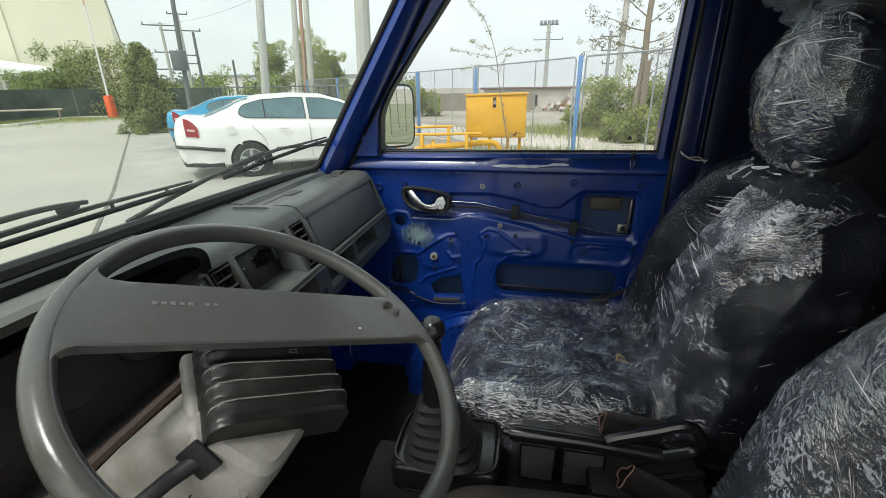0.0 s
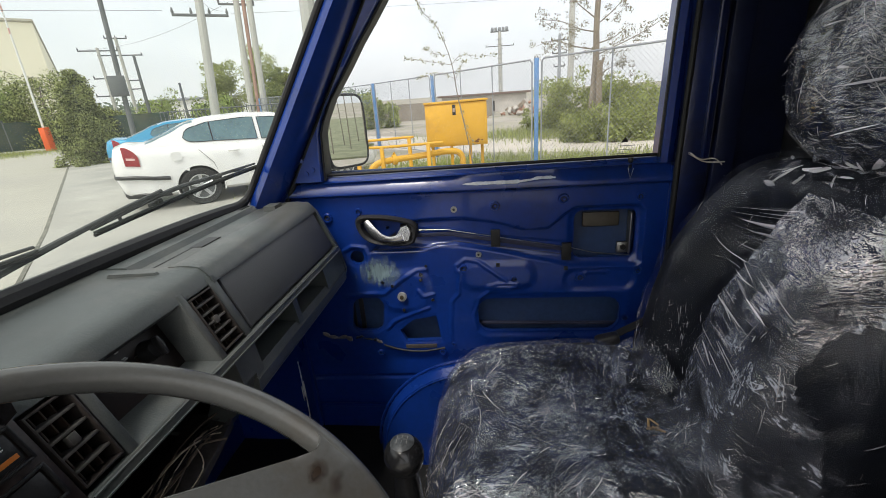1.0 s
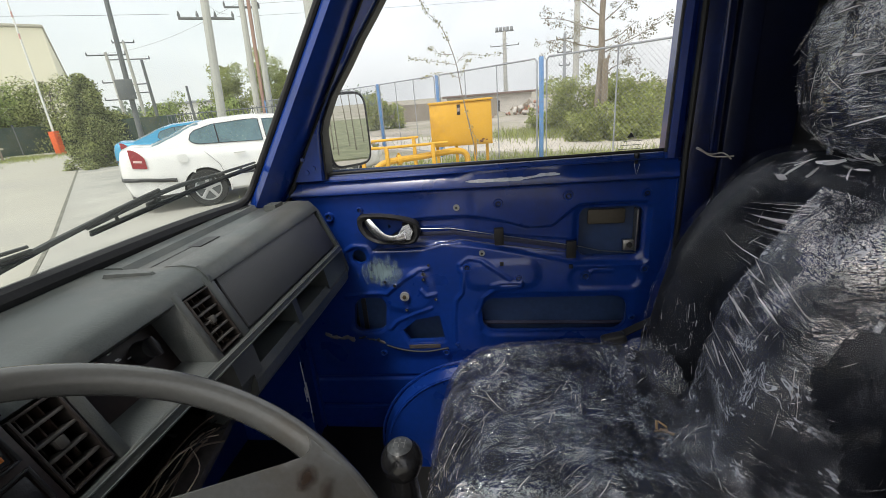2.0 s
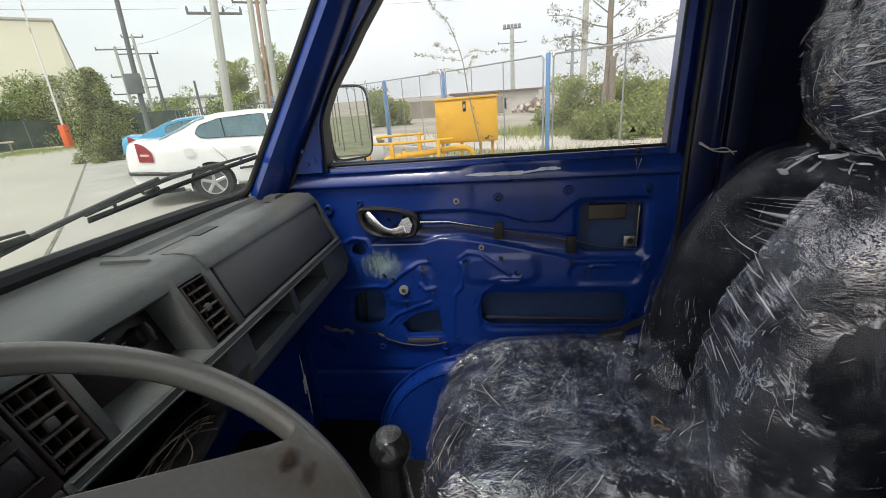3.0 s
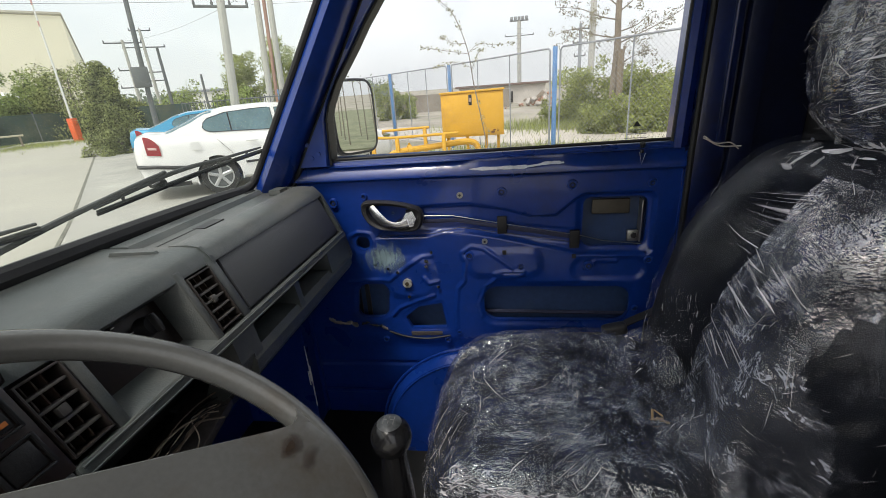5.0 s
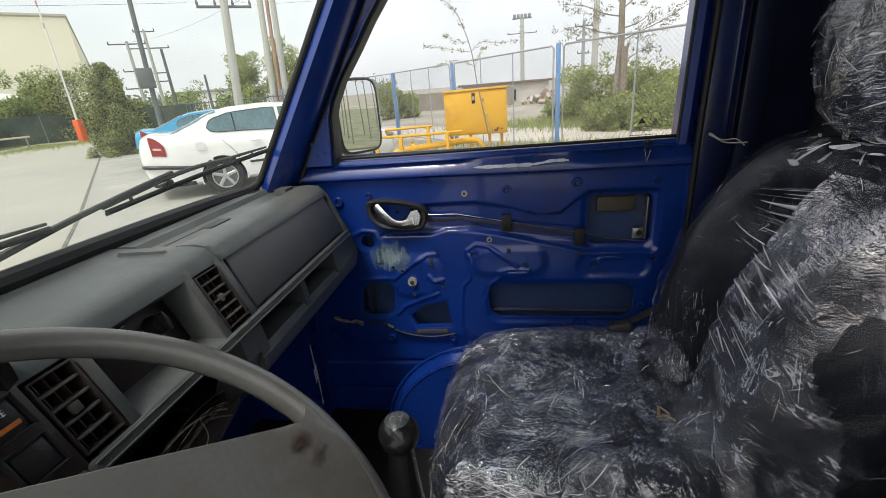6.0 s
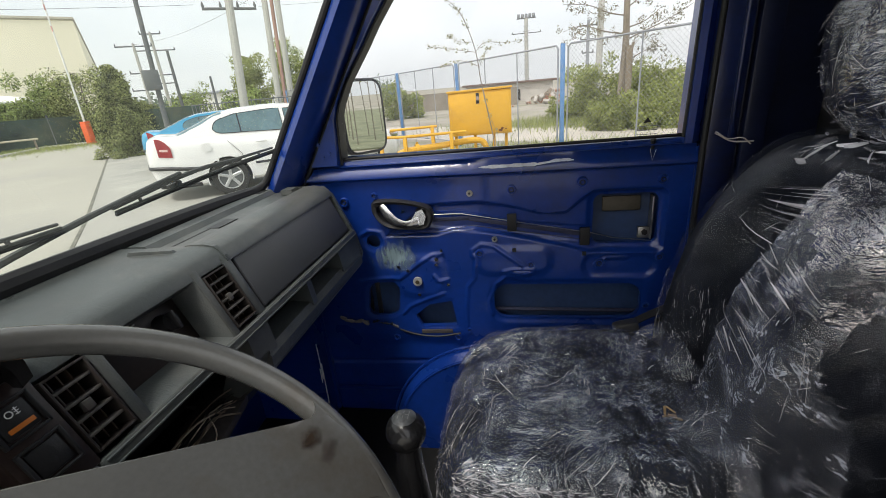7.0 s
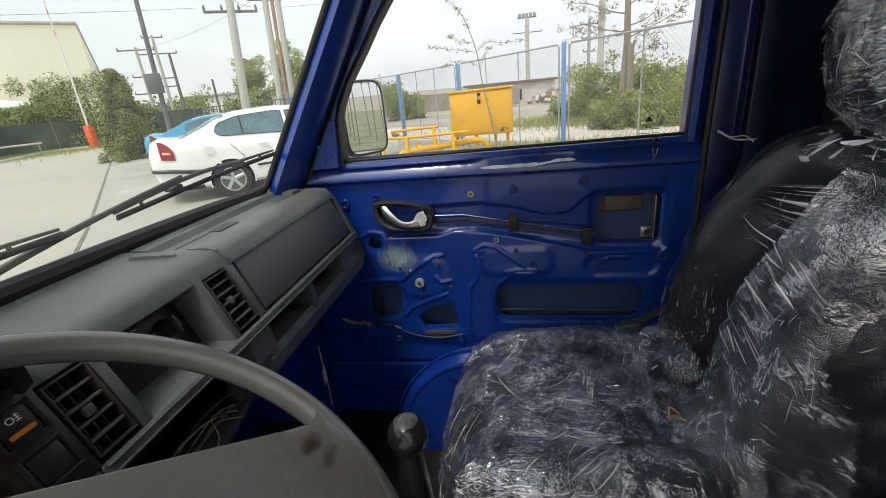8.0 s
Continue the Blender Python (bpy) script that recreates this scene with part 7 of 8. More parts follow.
def tree(name, label, base, height, crown_r, count, leaf, mat, seed, trunk_r=0.12, crown_from=0.3, category="tree", group="", clumps=26, pointed=0.0, fine=1.0):
    rnd = random.Random(seed)
    t = thing(name, label, category, base, group=group)
    I = t.matrix_world.inverted()
    bm, ends = limbs(rnd, (0, 0, -0.05), (rnd.uniform(-0.1, 0.1), rnd.uniform(-0.1, 0.1), height * 0.9), trunk_r, 14, crown_r * (0.8 if pointed < 0.5 else 0.25))
    part("trunk", bm, BARK, t)
    cs = []
    B = Vector(base)
    for e in ends:
        cs.append((tuple(B + e), (crown_r * (0.3 if pointed < 0.5 else 0.14),) * 3))
    for k in range(clumps):
        f = rnd.uniform(crown_from, 1.0)
        w = crown_r * (math.sin(math.pi * min(1, (f - crown_from) / (1 - crown_from) * 0.75 + 0.2)) if not pointed else (1.08 - f) ** pointed)
        a = rnd.uniform(0, 2 * math.pi)
        r = w * rnd.uniform(0.2, 0.95)
        s = max(0.10, crown_r * rnd.uniform(0.18, 0.36) * (0.6 if f > 0.85 else 1) * fine)
        cs.append((tuple(B + Vector((r * math.cos(a), r * math.sin(a), height * f - s * 0.5))), (s, s, s * rnd.uniform(0.8, 1.3))))
    leaf_cloud("crown", cs, count, leaf, mat, t, seed)
    return t


# conifer-like bush at the corner of the yard, with two uneven tops
tree("yard_bush", "dense dark green evergreen bush on the grass island", (-14.62, 15.52, 0), 3.30, 1.24, 46000, 0.065, LEAF_DARK, 3, 0.10, 0.02, "bush", clumps=240, pointed=0.66, fine=0.54)
for k, (x, y, h, r) in enumerate(((-27.4, 26.0, 4.4, 2.4), (-29.7, 25.2, 3.7, 1.8), (-24.4, 26.8, 2.3, 1.4), (-31.6, 24.2, 2.9, 1.5))):
    tree("hedge_tree", "rounded green broadleaf tree behind the verge", (x, y, 0.05), h * 0.93, r, 15000, 0.12, LEAF if k % 2 else LEAF_DARK, 20 + k, 0.10, 0.15, "tree", "trees behind the verge", 40)
for k, (x, y, h, r) in enumerate(((-20.6, 34.6, 5.2, 1.5), (-18.0, 36.2, 6.3, 1.9), (-16.4, 36.8, 4.6, 1.3))):
    tree("poplar", "tall loose green tree beyond the parked cars", (x, y, 0), h, r, 15000, 0.13, LEAF_PALE, 40 + k, 0.12, 0.12, "tree", "trees beyond the cars", 70, 0.35)
for k, (x, y, h, r) in enumerate(((-15.0, 24.5, 2.0, 1.2), (-17.5, 27.0, 2.1, 1.5), (-26.5, 35.0, 3.0, 1.8))):
    tree("shrub", "small green shrub beyond the parked cars", (x, y, 0), h, r, 3000, 0.16, LEAF, 60 + k, 0.05, 0.05, "bush", "shrubs beyond the cars", 24)
# scrub behind the fence
for k, (x, y, h, r) in enumerate(((2.6, 16.2, 1.75, 0.85), (3.5, 16.0, 1.45, 0.9), (4.5, 15.9, 1.6, 1.0), (5.6, 15.6, 1.3, 1.0), (1.9, 16.8, 0.65, 0.6), (6.8, 15.2, 1.25, 1.1), (2.7, 13.5, 0.55, 0.6), (3.5, 13.3, 0.70, 0.7), (4.5, 13.4, 0.65, 0.8))):
    tree("scrub", "tangled green scrub behind the wire fence", (x, y, 0), h, r, 5200, 0.085, LEAF_PALE, 80 + k, 0.03, 0.02, "bush", "scrub behind the fence", 46)
for k, (x, y, h, r) in enumerate(((-7.8, 24.6, 2.0, 1.0), (-6.5, 25.2, 1.8, 0.9), (-5.4, 25.6, 1.4, 0.8), (-9.6, 24.0, 1.7, 1.0))):
    tree("scrub", "young green saplings behind the wire fence", (x, y, 0), h, r, 2600, 0.12, LEAF_PALE, 100 + k, 0.03, 0.05, "bush", "scrub behind the fence", 22)


def blades(name, label, area, count, height, mat, seed):
    rng = np.random.default_rng(seed)
    x0, x1, y0, y1 = area
    p = np.stack([rng.normal((x0 + x1) / 2, (x1 - x0) / 3.2, count), rng.normal((y0 + y1) / 2, (y1 - y0) / 3.2, count), np.zeros(count)], 1)
    p[:, :2] += np.repeat(rng.normal(scale=0.35, size=(count // 20 + 1, 2)), 20, 0)[:count]
    a = rng.uniform(0, 2 * np.pi, count)
    d = np.stack([np.cos(a), np.sin(a), np.zeros(count)], 1) * 0.012
    h = height * rng.uniform(0.4, 1.3, (count, 1))
    lean = rng.normal(scale=0.35, size=(count, 3)) * h
    lean[:, 2] = h[:, 0]
    V = np.stack([p - d, p + d, p + lean], 1).reshape(-1, 3)
    me = bpy.data.meshes.new(name)
    me.from_pydata(V.tolist(), [], np.arange(count * 3).reshape(-1, 3).tolist())
    me.materials.append(mat)
    return tagged(new(name, me), label, "grass", kind="stuff")


blades("grass_tufts", "dry and green grass tufts along the wire fence", (-2.2, 3.5, 7.9, 10.5), 8500, 0.22, LEAF_PALE, 7)
blades("grass_tufts", "rough green grass under the scrub", (0.5, 8.0, 14.6, 17.5), 9000, 0.28, LEAF_PALE, 8)
blades("grass_tufts", "thin grass on the verge", (-33, -25, 17.5, 26.0), 13000, 0.17, LEAF_PALE, 9)

# leaning tree with sparse spring leaves, and a broken post tied beside it


def sparse_tree():
    rnd = random.Random(5)
    t = thing("leaning_tree", "thin grey tree with sparse spring leaves behind the fence", "tree", (3.22, 14.16, 0))
    bm = bmesh.new()
    tube(bm, smooth_path([(-0.07, 0, -0.05), (-0.05, 0, 1.0), (0.0, 0.0, 2.2), (-0.03, 0, 3.2), (0.02, 0, 4.6)], 4), [0.115 - 0.003 * k for k in range(17)], 10)
    part("trunk", bm, BARK, t)
    cs = []
    for pts in (((0.0, 0, 2.9), (-0.5, -0.1, 3.0), (-1.05, -0.2, 3.22), (-1.7, -0.3, 3.3)), ((0.0, 0, 2.45), (-0.5, 0, 2.55), (-1.2, -0.1, 2.75), (-1.7, -0.1, 2.65)), ((0.0, 0, 2.3), (0.5, -0.1, 2.5), (1.1, -0.2, 2.75), (1.7, -0.3, 3.1)),
                ((0.0, 0, 2.6), (0.5, 0.1, 2.75), (0.9, 0.1, 3.05)), ((0.0, 0, 3.1), (0.4, 0.1, 3.4), (0.8, 0.1, 3.8)), ((0, 0, 3.2), (-0.5, 0, 3.6), (-0.9, 0.1, 4.0)), ((0.1, 0, 1.75), (0.4, -0.1, 1.95), (0.9, -0.2, 2.1))):
        pp = smooth_path(pts, 5)
        part("limb", bar(pp, [0.020 - 0.016 * i / (len(pp) - 1) for i in range(len(pp))], 6), BARK, t)
        for p in pp[4:]:
            for _ in range(2):
                cs.append((tuple(Vector((3.22, 14.16, 0)) + p + Vector((rnd.gauss(0, 0.12), rnd.gauss(0, 0.12), rnd.gauss(0, 0.13) - 0.05))), (0.11, 0.11, 0.11)))
    leaf_cloud("leaves", cs, 2800, 0.050, leaf_material("brownish_spring_leaves", (0.24, 0.22, 0.14)), t, 12)
    p = thing("broken_post", "split grey wooden post leaning by the tree", "post", (3.30, 13.95, 0))
    part("post_shaft", bar([(0, 0, -0.05), (0.0, 0, 1.2), (-0.02, 0, 2.15)], [0.09, 0.088, 0.085], 10), WOOD, p)
    part("post_split", boxes(((0.05, 0.08, 0.25), Matrix.Translation((0.05, 0, 2.1)) @ Matrix.Rotation(0.15, 4, "Y"), 0.01)), WOOD, p)


sparse_tree()


def thin_sapling():
    rnd = random.Random(6)
    t = thing("thin_sapling", "thin bare sapling with small leaves against the yellow cabinet", "sapling", (-0.16, 7.76, 0))
    O = Vector((-0.16, 7.76, 0))
    main = [Vector(p) - O for p in ((-0.16, 7.76, 0.0), (-0.22, 7.77, 0.6), (-0.38, 7.78, 1.45), (-0.44, 7.78, 1.9), (-0.54, 7.78, 2.25), (-0.68, 7.76, 2.55), (-0.85, 7.75, 2.72), (-0.95, 7.75, 2.95))]
    pp = smooth_path(main, 4)
    part("stem", bar(pp, [0.0095 - 0.006 * i / (len(pp) - 1) for i in range(len(pp))], 6), BARK, t)
    cs = [(tuple(O + p), (0.05, 0.05, 0.05)) for p in pp[-12:]]
    for pts in (((-0.45, 7.78, 1.95), (-0.7, 7.76, 2.0), (-0.95, 7.72, 2.05), (-1.18, 7.70, 2.10)), ((-0.46, 7.78, 1.95), (-0.3, 7.8, 2.08), (-0.05, 7.81, 2.05), (0.22, 7.81, 2.05)), ((-0.42, 7.78, 1.75), (-0.7, 7.76, 1.85), (-0.98, 7.72, 1.78)),
                ((-0.48, 7.78, 2.1), (-0.7, 7.76, 2.12), (-0.85, 7.75, 2.22)), ((-0.36, 7.78, 1.40), (-0.28, 7.77, 1.0), (-0.15, 7.76, 0.7)), ((-0.42, 7.78, 1.7), (-0.3, 7.79, 1.95), (-0.22, 7.8, 2.0))):
        q = smooth_path([Vector(p) - O for p in pts], 4)
        part("twig", bar(q, [0.0045 - 0.003 * i / (len(q) - 1) for i in range(len(q))], 5), BARK, t)
        cs += [(tuple(O + p), (0.045, 0.045, 0.04)) for p in q[2:]]
    leaf_cloud("leaves", cs, 420, 0.035, leaf_material("grey_green_buds", (0.36, 0.36, 0.24)), t, 14)


thin_sapling()

# ---------------------------------------------------------------- fence
FENCE_TOP = 2.0
POSTS = [(3.9, 5.6), (0.97, 8.8), (-1.27, 11.9), (-3.45, 14.5), (-5.9, 17.2), (-8.6, 19.9), (-11.5, 22.6)]


def wire_fence():
    f = thing("wire_fence", "chain-link fence panels between faded blue steel posts", "fence", (*POSTS[1], 0))
    I = f.matrix_world.inverted()
    for x, y in POSTS:
        part("post", boxes(((0.075, 0.075, FENCE_TOP + 0.08), I @ Matrix.Translation((x, y, FENCE_TOP / 2 - 0.02)), 0.006)), FENCE_BLUE, f, "faded blue square post")
    for (x0, y0), (x1, y1) in zip(POSTS, POSTS[1:]):
        a, b = Vector((x0, y0, 0)), Vector((x1, y1, 0))
        u = (b - a).normalized()
        L = (b - a).length
        a2, b2 = a + u * 0.12, b - u * 0.12
        near = y0 < 15
        frame_r = 0.017
        t0, b0 = FENCE_TOP, 0.12
        part("panel_frame", bar([I @ (p + Vector((0, 0, z))) for p, z in ((a2, b0), (a2, t0 - 0.05), (a2 + u * 0.05, t0), (b2 - u * 0.05, t0), (b2, t0 - 0.05), (b2, b0), (a2, b0))], frame_r, 6), WIRE, f)
        for q in (1 / 3, 2 / 3):
            c = a2 + (b2 - a2) * q
            part("panel_upright", bar([I @ (c + Vector((0, 0, b0))), I @ (c + Vector((0, 0, t0)))], 0.012, 5), WIRE, f)
        # links: two families of slanting wires
        verts, quads = [], []
        pitch = 0.075 if near else 0.12
        w = 0.0018 if near else 0.0035
        W, H = (b2 - a2).length, t0 - b0
        k = -H
        while k < W:
            for sgn in (1, -1):
                s0, s1 = max(0, k), min(W, k + H)
                if s1 > s0:
                    z0, z1 = s0 - k, s1 - k
                    if sgn < 0:
                        z0, z1 = H - z0, H - z1
                    p, q = a2 + u * s0 + Vector((0, 0, b0 + z0)), a2 + u * s1 + Vector((0, 0, b0 + z1))
                    d = (q - p).normalized()
                    for o in (d.cross(Vector((u.y, -u.x, 0))), Vector((u.y, -u.x, 0))):
                        n = len(verts)
                        verts += [tuple(I @ (p - o * w)), tuple(I @ (p + o * w)), tuple(I @ (q + o * w)), tuple(I @ (q - o * w))]
                        quads.append((n, n + 1, n + 2, n + 3))
            k += pitch
        me = bpy.data.meshes.new("chain_link")
        me.from_pydata(verts, [], quads)
        me.materials.append(WIRE)
        o = new("chain_link", me)
        o.parent = f
        o["kind"] = "stuff"


wire_fence()


def railings(pts, height, label):
    f = thing("railing_fence", label, "fence", (*pts[0], 0))
    I = f.matrix_world.inverted()
    for p, q in zip(pts, pts[1:]):
        p, q = Vector((*p, 0)), Vector((*q, 0))
        n = round((q - p).length / 0.28)
        for z in (0.25, height - 0.08):
            part("rail", bar([I @ (p + Vector((0, 0, z))), I @ (q + Vector((0, 0, z)))], 0.025, 5), DARK_POLE, f)
        for i in range(n + 1):
            c = p + (q - p) * (i / n)
            part("baluster", bar([I @ c, I @ (c + Vector((0, 0, height)))], 0.018, 4), DARK_POLE, f)


railings([(-15.5, 20.5), (-6.5, 17.8)], 1.75, "grey steel railings behind the parked cars")

# ---------------------------------------------------------------- gas cabinet and pipes


def gas_cabinet():
    m = Matrix.Translation((-0.45, 8.05, 0)) @ Matrix.Rotation(radians(4), 4, "Z")
    c = thing("gas_cabinet", "yellow sheet steel gas cabinet on legs with flaking paint", "cabinet", m=m)
    part("body", box(bmesh.new(), (1.03, 0.55, 0.70), Matrix.Translation((0, 0.15, 1.035)), 0.008), YELLOW, c)
    part("lid", box(bmesh.new(), (1.07, 0.60, 0.03), Matrix.Translation((0, 0.15, 1.40)) @ Matrix.Rotation(radians(-1.0), 4, "Y"), 0.006), YELLOW, c)
    part("door", box(bmesh.new(), (0.98, 0.015, 0.64), Matrix.Translation((0.0, -0.130, 1.035)), 0.004), YELLOW, c)
    for x in (-0.43, -0.1, 0.22, 0.43):
        part("leg", box(bmesh.new(), (0.05, 0.05, 0.72), Matrix.Translation((x, 0.0 if x < 0.3 else 0.05, 0.35)), 0.004), YELLOW, c)
    part("plate", box(bmesh.new(), (0.055, 0.006, 0.165), Matrix.Translation((-0.03, -0.141, 1.27)), 0.002), BLACK_PLASTIC, c, "small dark notice plate")
    part("plate_mark", box(bmesh.new(), (0.04, 0.003, 0.06), Matrix.Translation((-0.03, -0.1455, 1.27)), 0.001), surface("grey_plate_mark", (0.35, 0.28, 0.24), 0.6, 0, 0.2, 20, 60, 0), c)
    rust = surface("brown_rust", (0.16, 0.07, 0.03), 0.9, 0, 0.4, 30, 90, 0.4)
    for x, z, w, h in ((0.33, 0.74, 0.07, 0.04), (0.42, 0.76, 0.04, 0.02), (0.36, 0.77, 0.05, 0.03)):
        part("rust_patch", lump((w, 0.004, h), Matrix.Translation((x, -0.1385, z)), 2.0, 12, 8), rust, c, "brown rust patch")
    return c


gas_cabinet()


def gas_pipes():
    p = thing("gas_pipework", "yellow painted gas pipes and guard rails beside the cabinet", "pipes", (-1.6, 7.4, 0))
    I = p.matrix_world.inverted()

    def run(name, pts, r):
        part(name, bar([I @ Vector(q) for q in smooth_path(pts, 5)], r, 10), YELLOW, p)
    run("guard_rail", [(-1.98, 7.12, 0.83), (-1.6, 7.25, 0.80), (-0.65, 7.50, 0.80)], 0.022)
    run("guard_rail", [(-2.0, 7.85, 0.86), (-1.4, 7.95, 0.87), (-1.20, 8.0, 0.87)], 0.022)
    for x, y, z in ((-1.60, 7.25, 0.80), (-0.88, 7.44, 0.80), (-1.28, 7.98, 0.87), (-1.96, 7.13, 0.83)):
        part("guard_post", boxes(((0.06, 0.05, z + 0.02), I @ Matrix.Translation((x, y, z / 2)), 0.006)), YELLOW, p)
    run("pipe", [(-1.80, 7.2, 0.0), (-1.79, 7.2, 0.42), (-1.72, 7.23, 0.53), (-1.55, 7.3, 0.58), (-1.0, 7.50, 0.61), (-0.62, 7.62, 0.64), (-0.44, 7.68, 0.62), (-0.36, 7.70, 0.54), (-0.35, 7.7, 0.40), (-0.35, 7.7, 0.0)], 0.05)
    part("flange", bar([I @ Vector((-1.46, 7.33, 0.585)), I @ Vector((-1.40, 7.355, 0.588))], 0.085, 14), YELLOW, p)
    part("valve", bar([I @ Vector((-1.43, 7.34, 0.59)), I @ Vector((-1.43, 7.34, 0.70))], 0.02, 8), YELLOW, p)
    part("low_pipe", bar([I @ Vector(q) for q in ((-2.6, 6.75, 0.42), (-1.9, 7.0, 0.36), (-1.7, 7.1, 0.32))], 0.03, 8), YELLOW, p)


gas_pipes()

# ---------------------------------------------------------------- poles and wires


def utility_pole(base, height, r0, r1, mat, label, arms=(), group="poles", lean=(0, 0), name="utility_pole"):
    p = thing(name, label, "pole", base, group=group)
    top = Vector((lean[0], lean[1], height))
    part("shaft", bar([Vector((0, 0, -0.1)), top * 0.5, top], [r0, (r0 + r1) / 2, r1], 10), mat, p)
    for z, w, ang, ins in arms:
        c = top * (z / height)
        d = Vector((math.cos(ang), math.sin(ang), 0))
        a = part("crossarm", bar([c - d * w / 2, c + d * w / 2], 0.05, 6), DARK_POLE, p)
        for k in range(ins):
            q = c + d * w * (-0.48 + 0.96 * k / max(1, ins - 1))
            part("insulator", bar([q, q + Vector((0, 0, 0.10)), q + Vector((0, 0, 0.16)), q + Vector((0, 0, 0.24))], [0.02, 0.055, 0.04, 0.02], 8), DARK_POLE, a)
    return p


ang = math.atan2(0.55, 0.83)
utility_pole((-10.78, 17.29, 0), 8.0, 0.18, 0.13, POLE, "tapered pale concrete power pole with a crossarm", ((4.95, 1.9, ang, 4),), lean=(0.55, 0.35))
p = utility_pole((-12.0, 22.45, 0), 9.0, 0.17, 0.13, POLE, "twin concrete pole with a red brown pipe", ((6.3, 1.6, ang, 3),), lean=(0.42, 0.28))
part("cable_pipe", bar([(0.32, 0.1, 0), (0.72, 0.38, 9.0)], 0.09, 8), surface("red_brown_pipe", (0.36, 0.22, 0.17), 0.7, 0, 0.15, 3, 30, 0.1), p, "red brown cable pipe")
part("twin_shaft", bar([(0.62, 0.2, -0.1), (0.94, 0.48, 9.0)], [0.17, 0.13], 10), POLE, p)
p = utility_pole((-11.72, 14.12, 0), 7.0, 0.085, 0.06, DARK_POLE, "thin dark grey lamp pole with a box", (), lean=(0.2, 0.2))
part("pole_box", boxes(((0.48, 0.12, 0.62), Matrix.Translation((0.08, -0.08, 2.50)) @ Matrix.Rotation(0.7, 4, "Z"), 0.02)), DARK_POLE, p, "dark grey box")
utility_pole((-29.75, 34.05, 0), 6.8, 0.15, 0.10, POLE, "far concrete pole with crossarms", ((6.6, 2.6, ang, 3), (4.6, 1.6, ang, 2), (3.3, 2.0, ang, 3)))
utility_pole((-30.7, 37.3, 0), 8.0, 0.15, 0.11, POLE, "far concrete pole with lamps on top", ((7.9, 1.6, ang, 3), (6.6, 3.2, ang, 2), (4.6, 1.8, ang, 2), (3.9, 1.8, ang, 2)))
utility_pole((-25.0, 31.7, 0), 5.7, 0.13, 0.09, DARK_POLE, "thin dark far pole")
utility_pole((-23.05, 33.1, 0), 3.8, 0.11, 0.08, DARK_POLE, "thin dark far post")
utility_pole((-4.3, 11.9, 0), 8.0, 0.22, 0.16, POLE, "concrete pole standing by the corner of the yard", lean=(0.15, 0.2))
mast = utility_pole((1.95, 60.5, 0), 8.7, 0.28, 0.22, POLE, "far floodlight mast with lamps on top", ((7.0, 3.6, 0.05, 2),), name="floodlight_mast")
for k in range(5):
    part("floodlight", boxes(((0.36, 0.3, 0.42), Matrix.Translation((-0.9 + 0.45 * k, 0, 8.95)) @ Matrix.Rotation(0.25, 4, "X"), 0.05)), WIRE, mast)
part("lamp_rack", boxes(((2.3, 0.4, 0.10), Matrix.Translation((0, 0, 8.66)))), DARK_POLE, mast)
for k in range(14):
    part("rung", boxes(((0.75, 0.06, 0.06), Matrix.Translation((0, -0.26, 0.6 + 0.55 * k)))), WIRE, mast)
utility_pole((5.35, 30.0, 0), 9.0, 0.21, 0.16, POLE, "pale concrete pole behind the scrub")
utility_pole((6.2, 40.0, 0), 5.6, 0.16, 0.12, WIRE, "far steel pole with small platforms", ((5.2, 1.4, 0.1, 2), (4.2, 1.2, 0.1, 2), (3.2, 0.9, 0.1, 2)))


def cable(a, b, sag, r):
    a, b = Vector(a), Vector(b)
    return bar([a + (b - a) * f - Vector((0, 0, 4 * sag * f * (1 - f))) for f in [k / 16 for k in range(17)]], r, 4)


cables = thing("overhead_cables", "thin dark overhead power cables between the poles", "cables", (-10.65, 17.38, 5.0))
CI = cables.matrix_world.inverted()
for a, b, sag in (((-11.5, 16.9, 5.1), (-40, -2, 6.5), 0.6), ((-9.8, 17.9, 5.1), (-13.0, 22.0, 6.4), 0.1), ((-30.3, 33.7, 6.7), (-12.0, 22.5, 6.4), 0.5), ((-12.0, 22.5, 6.4), (60, 52, 13.0), 1.0), ((-12.0, 22.5, 5.9), (60, 52, 11.6), 1.0), ((-12.0, 22.5, 7.0), (60, 60, 16.0), 1.0), ((-30.7, 37.3, 3.0), (-12.0, 22.5, 2.6), 0.4)):
    bm = cable(a, b, sag, 0.007)
    bmesh.ops.transform(bm, matrix=CI, verts=bm.verts)
    part("cable", bm, DARK_POLE, cables)

# ---------------------------------------------------------------- buildings and walls far off


def block(name, label, category, corner, ang, size, mat, roof=None, doors=()):
    m = Matrix.Translation(corner) @ Matrix.Rotation(ang, 4, "Z")
    b = thing(name, label, category, m=m)
    part("wall", box(bmesh.new(), size, Matrix.Translation((size[0] / 2, size[1] / 2, size[2] / 2))), mat, b)
    if roof:
        part("roof", box(bmesh.new(), (size[0] + 0.6, size[1] + 0.6, roof[0]), Matrix.Translation((size[0] / 2, size[1] / 2, size[2] + roof[0] / 2)), 0.03), roof[1], b)
    for x, w, z, h, dm in doors:
        part("opening", box(bmesh.new(), (w, 0.08, h), Matrix.Translation((x, -0.02, z + h / 2))), dm, b)
    return b


